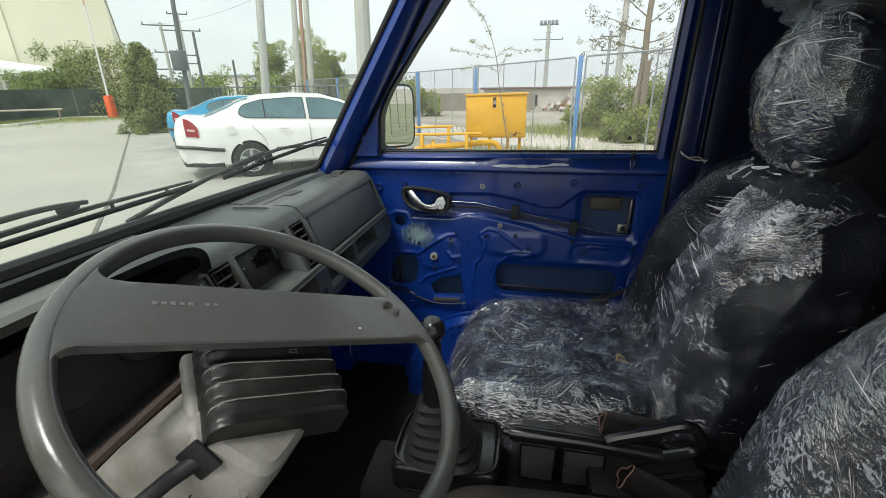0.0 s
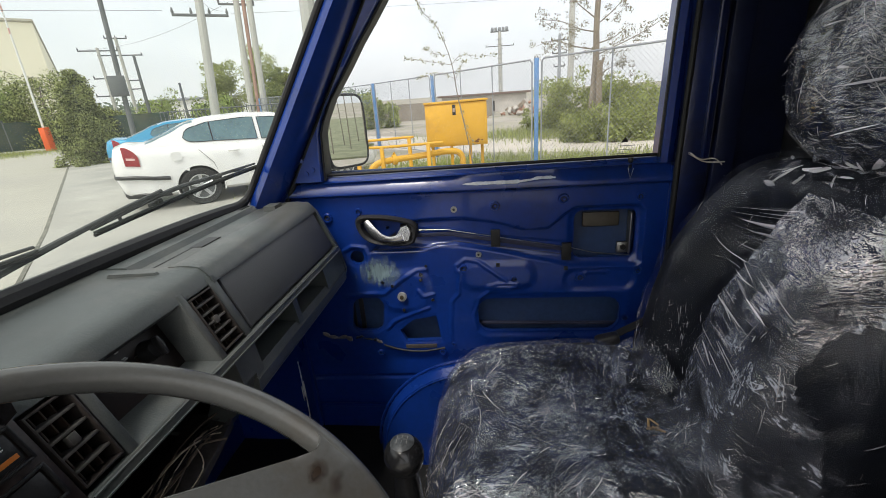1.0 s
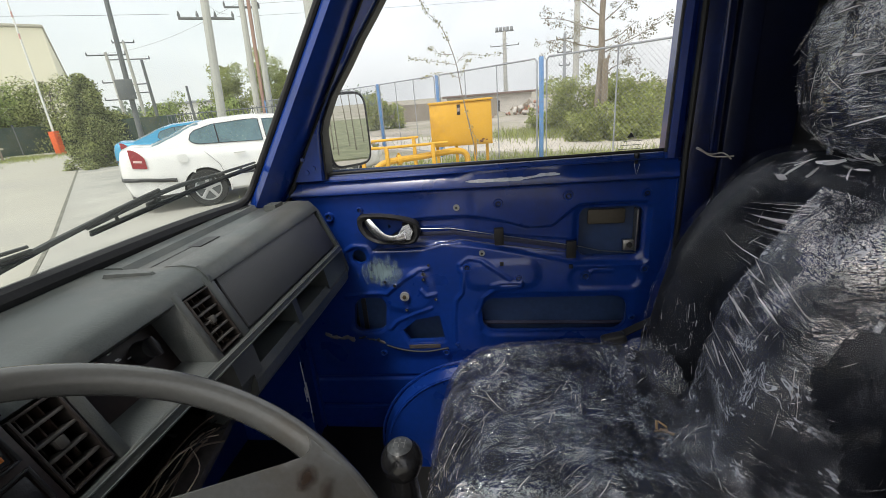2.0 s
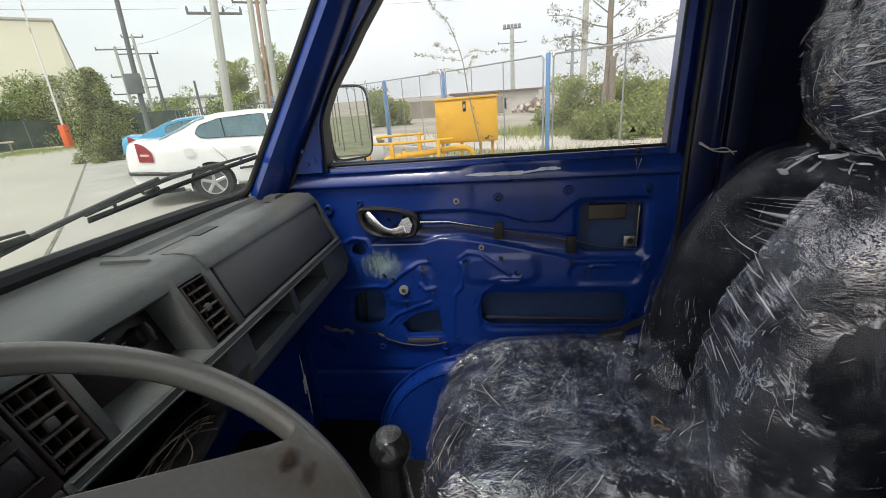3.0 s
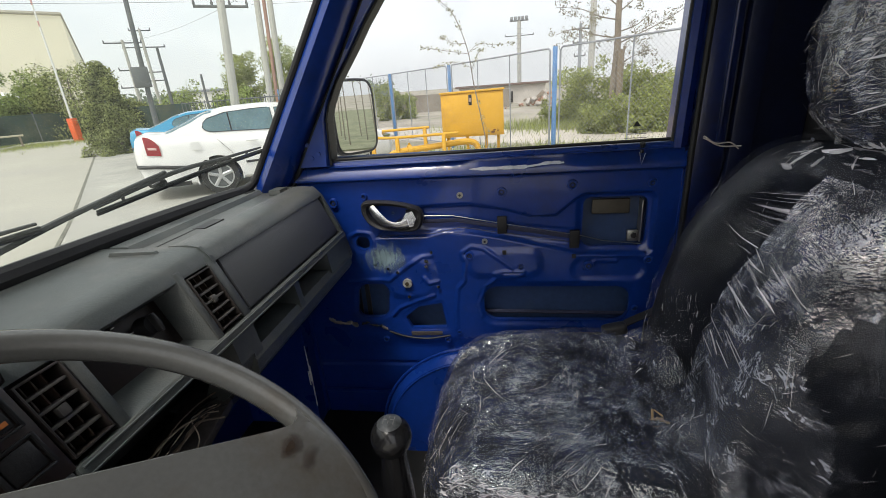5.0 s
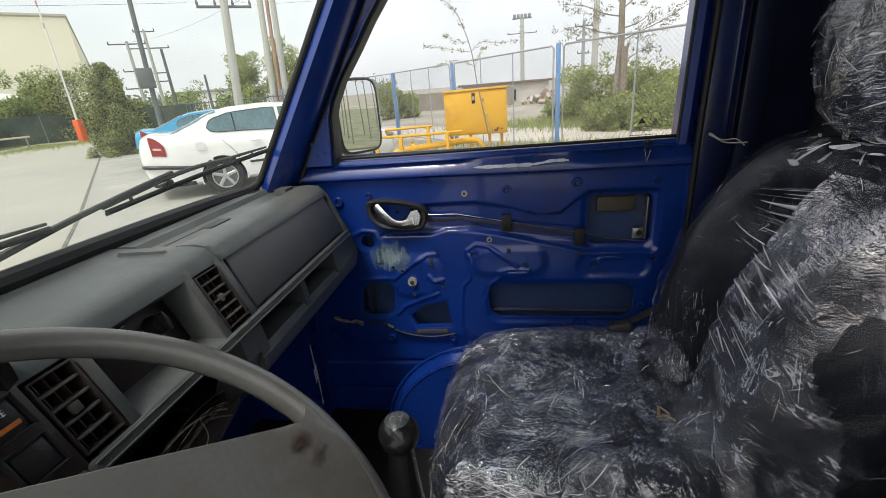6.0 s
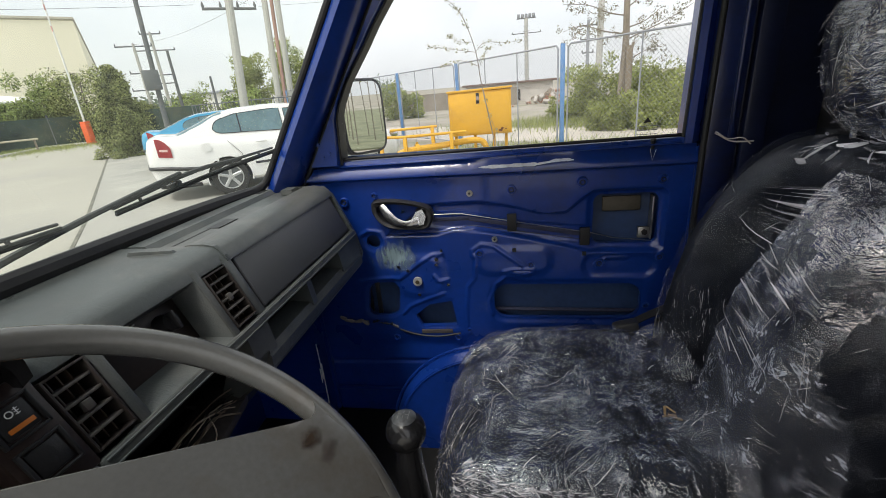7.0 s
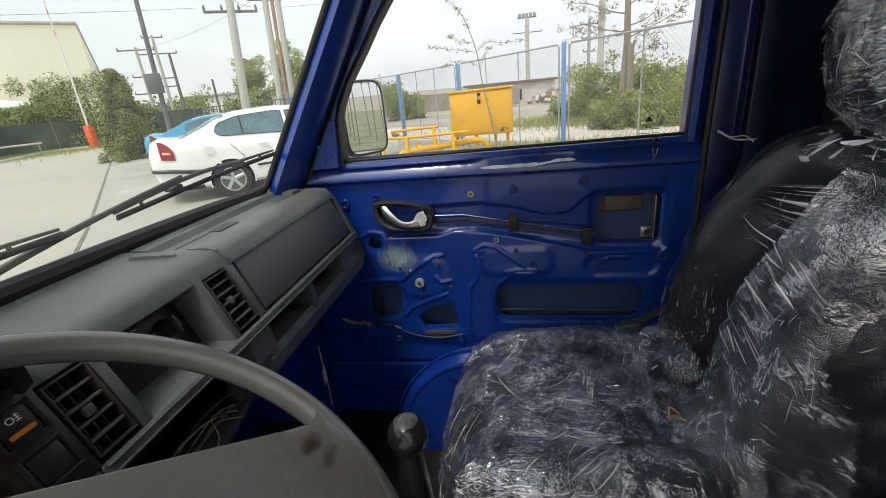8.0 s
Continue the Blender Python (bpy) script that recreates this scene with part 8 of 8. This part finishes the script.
# big cream hall, its near corner towards the yard
hall = block("hall", "large cream clad industrial hall", "building", (-43.0, 42.4, 0), math.atan2(-22.0, -30.0) + math.pi, (0.1, 0.1, 0.1), CREAM)
hall_front = Vector((-0.667, -0.745, 0))
hall_side = Vector((-0.703, 0.711, 0))
bm = bmesh.new()
c0 = Vector((0, 0, 0))
pts = [c0, c0 + hall_front * 70, c0 + hall_front * 70 + hall_side * 88, c0 + hall_side * 88]
hall.matrix_world = Matrix.Translation((-43.1, 42.4, 0))
loft(bm, [[p for p in pts], [p + Vector((0, 0, 10.9)) for p in pts]])
part("cladding", bm, CREAM, hall, "cream sheet cladding")
for k in range(1, 6):
    q = c0 + hall_front * (k * 8.0) + Vector((hall_front.y, -hall_front.x, 0)) * -0.03
    part("cladding_joint", bar([q, q + Vector((0, 0, 10.9))], 0.05, 4), surface("cream_joint", (0.55, 0.50, 0.38), 0.8, 0, 0.05, 1, 5, 0), hall)
part("parapet", bar([c0 + hall_front * 70 + Vector((0, 0, 10.95)), c0 + Vector((0, 0, 10.95)), c0 + hall_side * 88 + Vector((0, 0, 10.95))], 0.18, 6), surface("grey_parapet", (0.45, 0.43, 0.36), 0.7, 0, 0.1, 1, 5, 0), hall)

net = surface("dark_green_netting", (0.048, 0.072, 0.058), 0.9, 0, 0.5, 1.2, 30, 0.6, 0.2, dirt=(0.10, 0.11, 0.08), dirt_amount=0.5)
f = thing("netted_fence", "low fence covered with dark green netting behind the verge", "fence", (-28.5, 22.0, 0))
FI = f.matrix_world.inverted()
NP = [Vector(p) for p in ((-27.0, 9, 0), (-28.4, 18.2, 0), (-29.6, 22.0, 0), (-26.6, 25.6, 0), (-20, 27, 0))]
for a, b in zip(NP, NP[1:]):
    n = max(1, round((b - a).length / 2.5))
    for i in range(n):
        p, q = a + (b - a) * (i / n), a + (b - a) * ((i + 1) / n)
        part("net_panel", loft(bmesh.new(), [[FI @ p, FI @ (p + Vector((0.05, 0, 0))), FI @ (q + Vector((0.05, 0, 0))), FI @ q], [FI @ (v + Vector((0, 0, 1.75))) for v in (p, p + Vector((0.05, 0, 0)), q + Vector((0.05, 0, 0)), q)]]), net, f)
        part("net_post", bar([FI @ p, FI @ (p + Vector((0, 0, 1.9)))], 0.05, 6), DARK_POLE, f)

carport = thing("carport", "white sheet roofed carport behind the netted fence", "carport", (-44.5, 30.0, 0))
loft_pts = [(-6.0, 0, 4.75), (5.2, 0, 3.25), (5.2, 5, 3.25), (-6.0, 5, 4.75)]
part("roof", loft(bmesh.new(), [[(x, y, z - 0.62) for x, y, z in loft_pts], loft_pts]), WHITE, carport, "white sheet roof")
part("roof_edge", bar([(-6.0, -0.03, 4.12), (5.2, -0.03, 2.63)], 0.09, 6), DARK_POLE, carport)
for x in (-4.5, -1.0, 2.2, 4.9):
    part("post", bar([(x, 0.2, 0), (x, 0.2, 2.7)], 0.07, 6), WHITE, carport)
part("back_wall", span(-6.0, 5.2, 4.9, 5.0, 0, 2.6), surface("pale_grey_sheet", (0.55, 0.56, 0.56), 0.7, 0, 0.15, 1, 12, 0.1), carport)
block("white_shed", "long white shed far beyond the cars", "building", (-46, 58, 0), 0.45, (22, 8, 3.4), WHITE, (0.3, WIRE))
block("flat_shed", "long low brick shed with a thin flat roof behind the fence", "building", (-3.5, 36.5, 0), 0.0, (6.7, 4, 1.35), surface("grey_brick_shed", (0.55, 0.52, 0.48), 0.9, 0, 0.2, 1.2, 14, 0.3), (0.16, surface("brown_roof_edge", (0.16, 0.11, 0.09), 0.8, 0, 0.2, 2, 20, 0.1)), ((3.6, 1.2, 0.1, 0.8, BLACK_PLASTIC),))
block("yard_wall", "weathered brown block wall far behind the fence", "wall", (-8.5, 31.5, 0), 0.05, (9.0, 0.25, 1.15), surface("brown_block_wall", (0.26, 0.23, 0.19), 0.95, 0, 0.25, 1.0, 12, 0.4))


def rubble():
    rnd = random.Random(3)
    r = thing("rubble_heap", "heap of pale rubble and timber in the yard behind", "rubble", (2.6, 31.0, 0))
    mats = [surface("rubble_grey", (0.45, 0.42, 0.38), 0.95, 0, 0.2, 3, 20, 0.4), surface("rubble_brick", (0.36, 0.20, 0.14), 0.95, 0, 0.2, 3, 20, 0.4), WOOD]
    for k in range(70):
        a, d = rnd.uniform(0, 6.28), abs(rnd.gauss(0, 1.0))
        s = rnd.uniform(0.12, 0.42)
        z = max(0.08, 1.0 - 0.55 * d) * rnd.uniform(0.2, 1)
        part("rubble_piece", box(bmesh.new(), (s, s * rnd.uniform(0.4, 1), s * rnd.uniform(0.3, 0.7)), Matrix.Translation((d * math.cos(a) * 1.4, d * math.sin(a), z)) @ Euler((rnd.uniform(-1, 1), rnd.uniform(-1, 1), rnd.uniform(0, 3))).to_matrix().to_4x4(), 0.02, 1), mats[k % 3], r)


rubble()


def barrier():
    b = thing("gate_barrier", "raised white barrier boom on an orange red housing", "barrier", (-25.87, 24.10, 0))
    part("housing", box(bmesh.new(), (0.38, 0.38, 1.35), Matrix.Translation((0, 0, 0.675)), 0.03), ORANGE, b, "orange red steel housing")
    part("boom", bar([(0, 0, 1.2), (0.03, 0.04, 4.4), (0.06, 0.08, 8.6)], [0.06, 0.05, 0.035], 8), WHITE, b, "white boom")
    for z in (5.2, 6.3, 7.4):
        part("boom_band", bar([(0.03 * z / 4.4, 0.04 * z / 4.4, z), (0.03 * (z + 0.3) / 4.4, 0.04 * (z + 0.3) / 4.4, z + 0.3)], 0.056 - 0.002 * z, 8), surface("faded_red_band", (0.62, 0.36, 0.32), 0.5, 0, 0.1, 5, 40, 0.05), b)


barrier()


def bench():
    b = thing("verge_rail", "low pale rail on the grass verge", "rail", (-26.9, 20.0, 0.05))
    part("rail", bar([(-1.2, -1.6, 0.62), (0.6, 1.4, 0.62)], 0.05, 6), surface("pale_timber", (0.5, 0.45, 0.34), 0.8, 0, 0.15, 4, 40, 0.2), b)
    for q in ((-1.1, -1.45), (0.5, 1.25)):
        part("rail_post", bar([(*q, 0), (*q, 0.62)], 0.05, 6), WOOD, b)


bench()

# ---------------------------------------------------------------- cars


def interp(x, table):
    for (a, u), (b, v) in zip(table, table[1:]):
        if x <= b:
            f = smoothstep(a, b, x) * 0.5 + 0.5 * max(0, min(1, (x - a) / (b - a)))
            return u + (v - u) * f
    return table[-1][1]


def saloon(name, label, m, paint, group):
    """A family saloon: origin on the ground under the rear axle, x forward."""
    car = thing(name, label, "car", m=m, group=group)
    deck = [(-1.02, 0.78), (-0.98, 0.95), (-0.85, 1.015), (-0.4, 1.04), (0.5, 0.98), (1.9, 0.96), (2.2, 0.95), (2.9, 0.84), (3.25, 0.74), (3.45, 0.60)]
    low = [(-1.02, 0.42), (-0.95, 0.24), (-0.5, 0.20), (2.9, 0.18), (3.35, 0.22), (3.45, 0.34)]
    half = [(-1.02, 0.66), (-0.95, 0.76), (-0.6, 0.845), (0.5, 0.875), (2.3, 0.87), (2.9, 0.82), (3.3, 0.70), (3.45, 0.55)]
    axles = (0.0, 2.578)
    bm = bmesh.new()
    NX = 90
    grid = []
    for i in range(NX + 1):
        x = -1.02 + 4.47 * i / NX
        zt, zb, w = interp(x, deck), interp(x, low), interp(x, half)
        sec = [(0.0, zb), (w * 0.6, zb), (w * 0.9, zb + 0.02), (w * 0.975, zb + 0.07)]
        for k in range(1, 8):
            f = k / 8
            z = zb + 0.07 + (zt - 0.10 - zb - 0.07) * f
            sec.append((w * (0.978 + 0.022 * math.sin(math.pi * min(1, f * 1.15))), z))
        sec += [(w * 0.955, zt - 0.06), (w * 0.90, zt - 0.015), (w * 0.75, zt + 0.005), (w * 0.4, zt + 0.02), (0.0, zt + 0.025)]
        grid.append([(x, y, z) for y, z in sec])
    M = len(grid[0])
    for side in (1, -1):
        vs = []
        for row in grid:
            out = []
            for x, y, z in row:
                for ax in axles:
                    d = math.hypot(x - ax, z - 0.31)
                    if y > 0.5 and abs(d - 0.365) < 0.045:
                        x, z = ax + (x - ax) * 0.365 / d, 0.31 + (z - 0.31) * 0.365 / d
                out.append(bm.verts.new((x, y * side, z)))
            vs.append(out)
        for i in range(NX):
            for k in range(M - 1):
                q = (vs[i][k], vs[i + 1][k], vs[i + 1][k + 1], vs[i][k + 1])
                c = sum((v.co for v in q), Vector()) / 4
                if abs(c.y) > 0.55 and any(math.hypot(c.x - ax, c.z - 0.31) < 0.36 for ax in axles):
                    continue
                bm.faces.new(q)
    bmesh.ops.remove_doubles(bm, verts=bm.verts, dist=0.002)
    bmesh.ops.holes_fill(bm, edges=[e for e in bm.edges if e.is_boundary and (e.verts[0].co.x < -1.0 or e.verts[0].co.x > 3.44)], sides=60)
    part("body", bm, paint, car, smooth=40)
    part("underbody", box(bmesh.new(), (4.2, 1.30, 0.34), Matrix.Translation((1.2, 0, 0.42)), 0.03), BLACK_RUBBER, car)
    # cabin: glass house with roof and pillars
    roof = [(-0.62, 1.05), (-0.35, 1.20), (0.0, 1.355), (0.35, 1.435), (0.9, 1.462), (1.4, 1.44), (1.75, 1.36), (2.1, 1.18), (2.35, 0.99)]

    def cabin_half(x, z):
        return 0.80 - 0.20 * max(0, (z - 0.95)) / 0.5
    bm = bmesh.new()
    rings = []
    for k in range(31):
        x = -0.62 + 2.97 * k / 30
        zr = interp(x, roof)
        pts = []
        for f in (0, 0.5, 0.88, 0.97):
            z = 0.93 + (zr - 0.93) * f
            pts.append((x, cabin_half(x, z), z))
        pts.append((x, cabin_half(x, zr) * 0.86, zr))
        pts.append((x, cabin_half(x, zr) * 0.4, zr + 0.012))
        rings.append(pts + [(a, -b, c) for a, b, c in reversed(pts)])
    loft(bm, rings, closed=False)
    part("cabin", bm, paint, car, smooth=40)
    # side windows a little proud of the cabin
    wins = ((-0.10, 0.335, (1.062, 1.045)), (0.345, 1.06, (1.044, 1.01)), (1.13, 1.98, (1.005, 0.97)))
    for sy in (1, -1):
        for x0, x1, (za, zb) in wins:
            bm = bmesh.new()
            n = 14
            lo_, hi_ = [], []
            for k in range(n + 1):
                x = x0 + (x1 - x0) * k / n
                zl = za + (zb - za) * k / n
                zh = max(zl + 0.01, min(interp(x, roof) - 0.075, 1.385))
                if x0 < 0:
                    # the quarter light tapers to a rounded tail
                    g = min(1.0, max(0.0, (x - x0) / 0.16))
                    f = math.sqrt(g * (2 - g))
                    mid = zl + (zh - zl) * 0.42
                    zl, zh = mid + (zl - mid) * f - 0.002, mid + (zh - mid) * f + 0.002
                lo_.append((x, sy * (cabin_half(x, zl) + 0.006), zl))
                hi_.append((x, sy * (cabin_half(x, zh) + 0.006), zh))
            inn = [[(a, b - sy * 0.02, c) for a, b, c in r] for r in (lo_, hi_)]
            loft(bm, [inn[0], lo_, hi_, inn[1]], closed=False)
            w = part("side_window", bm, CAR_GLASS, car, "dark tinted glass")
            part("window_trim", bar(lo_ + hi_[::-1] + [lo_[0]], 0.006, 5), BLACK_RUBBER, w)
    bm = bmesh.new()
    loft(bm, [[(x, y * cabin_half(x, z), z + 0.009 - d) for y, d in ((-0.985, 0.05), (-0.93, 0.018), (-0.86, 0), (0, 0), (0.86, 0), (0.93, 0.018), (0.985, 0.05))] for x, z in ((-0.60, 1.062), (-0.35, 1.207), (-0.05, 1.340), (0.10, 1.388))], closed=False)
    part("rear_window", bm, CAR_GLASS, car, "dark sloping rear window")
    bm = bmesh.new()
    loft(bm, [[(x, y * cabin_half(x, z) * 0.86, z + 0.010) for y in (-1, -0.5, 0, 0.5, 1)] for x, z in ((1.55, 1.412), (1.75, 1.362), (2.1, 1.182), (2.33, 1.005))], closed=False)
    part("windscreen", bm, CAR_GLASS, car, "dark windscreen")
    for sy in (1, -1):
        # tail lamp wraps the rear corner
        bm = bmesh.new()
        pts = []
        for k in range(9):
            f = k / 8
            x = -0.715 - 0.160 * f
            y = interp(x, half) + 0.008
            top = 0.80 + 0.20 * math.sin(math.pi / 2 * min(1.0, 0.12 + 1.05 * f)) ** 0.7
            pts.append([(x, sy * (y + 0.003 - 0.02 * max(0, c - 0.6)), 0.705 + (top - 0.705) * c) for c in (0, 0.25, 0.5, 0.75, 1.0)])
        inner = [[(x, y - sy * 0.03, z) for x, y, z in row] for row in (pts[0], pts[-1])]
        loft(bm, [inner[0]] + pts + [inner[1]], closed=False)
        t = part("tail_lamp", bm, RED_LAMP, car, "red tail lamp")
        part("tail_lamp_lens", box(bmesh.new(), (0.10, 0.006, 0.035), Matrix.Translation((-0.80, sy * (interp(-0.80, half) + 0.012), 0.815)) @ Matrix.Rotation(sy * 0.28, 4, "Z"), 0.002), surface("pale_lamp_lens", (0.7, 0.5, 0.48), 0.2, 0, 0.1, 20, 60, 0), t)
        part("bumper_strip", bar([(x, sy * (interp(x, half) + 0.014), 0.52) for x in (-0.42, -0.6, -0.8, -0.95, -1.0)] + [(-1.045, 0, 0.52)], 0.034, 6), BLACK_PLASTIC, car, "black bumper strip")
        part("side_strip", bar([(x, sy * (interp(x, half) + 0.002), 0.50) for x in (0.45, 1.0, 1.6, 2.15)], 0.022, 6), BLACK_PLASTIC, car, "black rubbing strip")
        for x in (0.62, 1.62):
            part("door_pull", lump((0.19, 0.03, 0.035), Matrix.Translation((x, sy * 0.882, 0.86)), 3, 16, 10), paint, car)
        for x in (0.26, 1.10, 2.05):
            part("door_gap", bar([(x - (0.18 if x < 0.5 else 0), sy * (interp(x, half) * 0.985 + 0.004), 0.93), (x, sy * (interp(x, half) + 0.001), 0.70), (x + (0.12 if x < 0.5 else 0), sy * (interp(x, half) * 0.99), 0.30)], 0.004, 4), BLACK_RUBBER, car)
        part("headlamp", lump((0.30, 0.10, 0.16), Matrix.Translation((3.22, sy * 0.66, 0.66)), 3, 16, 10), CHROME, car)
        for ax in axles:
            wm = Matrix.Translation((ax, sy * 0.775, 0.315)) @ Matrix.Rotation(radians(90), 4, "X")
            bm = bmesh.new()
            prof = [(0.20, -0.09), (0.295, -0.10), (0.315, -0.07), (0.315, 0.07), (0.295, 0.10), (0.215, 0.095), (0.20, 0.08)]
            rings = [[wm @ Vector((r * math.cos(a), r * math.sin(a), h)) for r, h in prof] for a in [2 * math.pi * k / 36 for k in range(37)]]
            loft(bm, rings, caps=False)
            wh = part("wheel", bm, TYRE, car, "black tyre on a five-spoke alloy rim")
            bm = bmesh.new()
            for k in range(5):
                a = 2 * math.pi * k / 5 + 0.3
                box(bm, (0.17, 0.055, 0.03), wm @ Matrix.Rotation(a, 4, "Z") @ Matrix.Translation((0.115, 0, -sy * 0.075)), 0.008, 1)
            tube(bm, [wm @ Vector((0.203 * math.cos(t), 0.203 * math.sin(t), -sy * 0.082)) for t in [2 * math.pi * k / 32 for k in range(33)]], 0.014, 6)
            tube(bm, [wm @ Vector((0, 0, -sy * 0.06)), wm @ Vector((0, 0, -sy * 0.095))], 0.045, 14)
            part("rim", bm, ALLOY, wh, "five-spoke alloy rim")
            part("brake", bar([wm @ Vector((0, 0, -sy * 0.04)), wm @ Vector((0, 0, -sy * 0.05))], 0.19, 24), DARK_POLE, wh)
            part("arch_lip", bar([(ax + 0.368 * math.cos(t), sy * (interp(ax + 0.368 * math.cos(t), half) * 0.985), 0.31 + 0.368 * math.sin(t)) for t in [math.pi * (-0.08 + 1.16 * k / 20) for k in range(21)]], 0.012, 6), paint, car)
    part("fuel_flap", lump((0.15, 0.004, 0.14), Matrix.Translation((-0.27, -0.8625, 0.86)), 5, 20, 10), paint, car)
    part("valance", bar([(-0.45, -0.80, 0.27), (-0.75, -0.76, 0.27), (-0.93, -0.66, 0.28), (-0.98, 0, 0.28), (-0.93, 0.66, 0.28), (-0.75, 0.76, 0.27), (-0.45, 0.80, 0.27)], 0.05, 6), BLACK_PLASTIC, car, "black lower bumper edge")
    part("number_plate", box(bmesh.new(), (0.012, 0.48, 0.11), Matrix.Translation((-1.02, 0, 0.70)), 0.004), WHITE, car, "plain pale plate")
    part("aerial", bar([(0.42, 0, 1.45), (0.30, 0, 1.58)], 0.006, 5), BLACK_PLASTIC, car)
    # tail stretched and raised to fit the camera's view
    for ob in car.children:
        if ob.type == "MESH":
            for v in ob.data.vertices:
                if v.co.x < -0.40:
                    v.co.z += 0.085 * smoothstep(-0.35, -1.0, v.co.x) * smoothstep(0.15, 0.5, v.co.z)
                    v.co.x = -0.40 + (v.co.x + 0.40) * 1.24
            for sub in ob.children:
                for v in sub.data.vertices:
                    if v.co.x < -0.40:
                        v.co.z += 0.085 * smoothstep(-0.35, -1.0, v.co.x) * smoothstep(0.15, 0.5, v.co.z)
                        v.co.x = -0.40 + (v.co.x + 0.40) * 1.24
    return car


TH = radians(38.3)
Mcar = Matrix.Translation((-4.97, 7.35, 0)) @ Matrix.Rotation(TH, 4, "Z") @ Matrix.Translation((0.10, 0.80, 0))
saloon("white_saloon", "white saloon car parked with its tail towards the yard", Mcar, WHITE_PAINT, "parked cars")
Mblue = Matrix.Translation((-9.08, 10.42, 0)) @ Matrix.Rotation(TH, 4, "Z") @ Matrix.Translation((0.90, 0.80, 0)) @ Matrix.Scale(0.95, 4)
saloon("blue_saloon", "bright blue metallic car parked beyond the white one", Mblue, CYAN_PAINT, "parked cars")


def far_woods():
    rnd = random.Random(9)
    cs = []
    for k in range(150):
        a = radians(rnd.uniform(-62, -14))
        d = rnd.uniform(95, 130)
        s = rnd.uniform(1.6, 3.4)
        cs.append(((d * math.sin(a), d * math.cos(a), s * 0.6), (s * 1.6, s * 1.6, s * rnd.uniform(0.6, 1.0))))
    # distance haze is put into the leaves' pale, low-contrast colour
    ob = leaf_cloud("far_woods", cs, 24000, 0.9, leaf_material("haze_coloured_leaves", (0.26, 0.31, 0.24), 0.2), None, 33)
    tagged(ob, "line of distant trees along the horizon, haze put into their colour", "trees", kind="stuff")


far_woods()

# rough grass and thin stems behind the truck, seen in the door mirror
slab("lawn", [(10.5, -9), (45, -16), (45, 16), (10.5, 9)], surface("rough_dry_grass", (0.20, 0.21, 0.13), 0.95, 0, 0.45, 1.5, 20, 0.8, 0.2), "rough dry grass behind the truck", 0.05, "grass")


def rear_sapling(x, y, h, seed):
    rnd = random.Random(seed)
    t = thing("rear_sapling", "thin bare sapling with few leaves behind the truck", "sapling", (x, y, 0), group="saplings behind the truck")
    lean = rnd.uniform(-0.25, 0.25)
    pp = smooth_path([Vector((0, 0, -0.05)), Vector((0.05, lean * 0.3, h * 0.35)), Vector((0, lean * 0.8, h * 0.7)), Vector((0.05, lean * 1.3, h))], 4)
    part("stem", bar(pp, [0.020 - 0.012 * i / (len(pp) - 1) for i in range(len(pp))], 5), BARK, t)
    cs = []
    for k in range(8):
        p = pp[rnd.randrange(5, len(pp))]
        e = p + Vector((rnd.uniform(-0.2, 0.2), rnd.uniform(-0.5, 0.5), rnd.uniform(0.2, 0.7)))
        part("twig", bar([p, (p + e) / 2 + Vector((0, 0, 0.06)), e], [0.012, 0.008, 0.004], 4), BARK, t)
        cs += [(tuple(Vector((x, y, 0)) + q), (0.12, 0.12, 0.14)) for q in (e, (p + e) / 2)]
    leaf_cloud("leaves", cs, 130, 0.06, LEAF_PALE, t, seed)


for k in range(26):
    rear_sapling(11.5 + 4.5 * ((k * 0.618) % 1), -2.2 + 0.26 * k, 3.2 + 1.6 * ((k * 0.37) % 1), 300 + k)
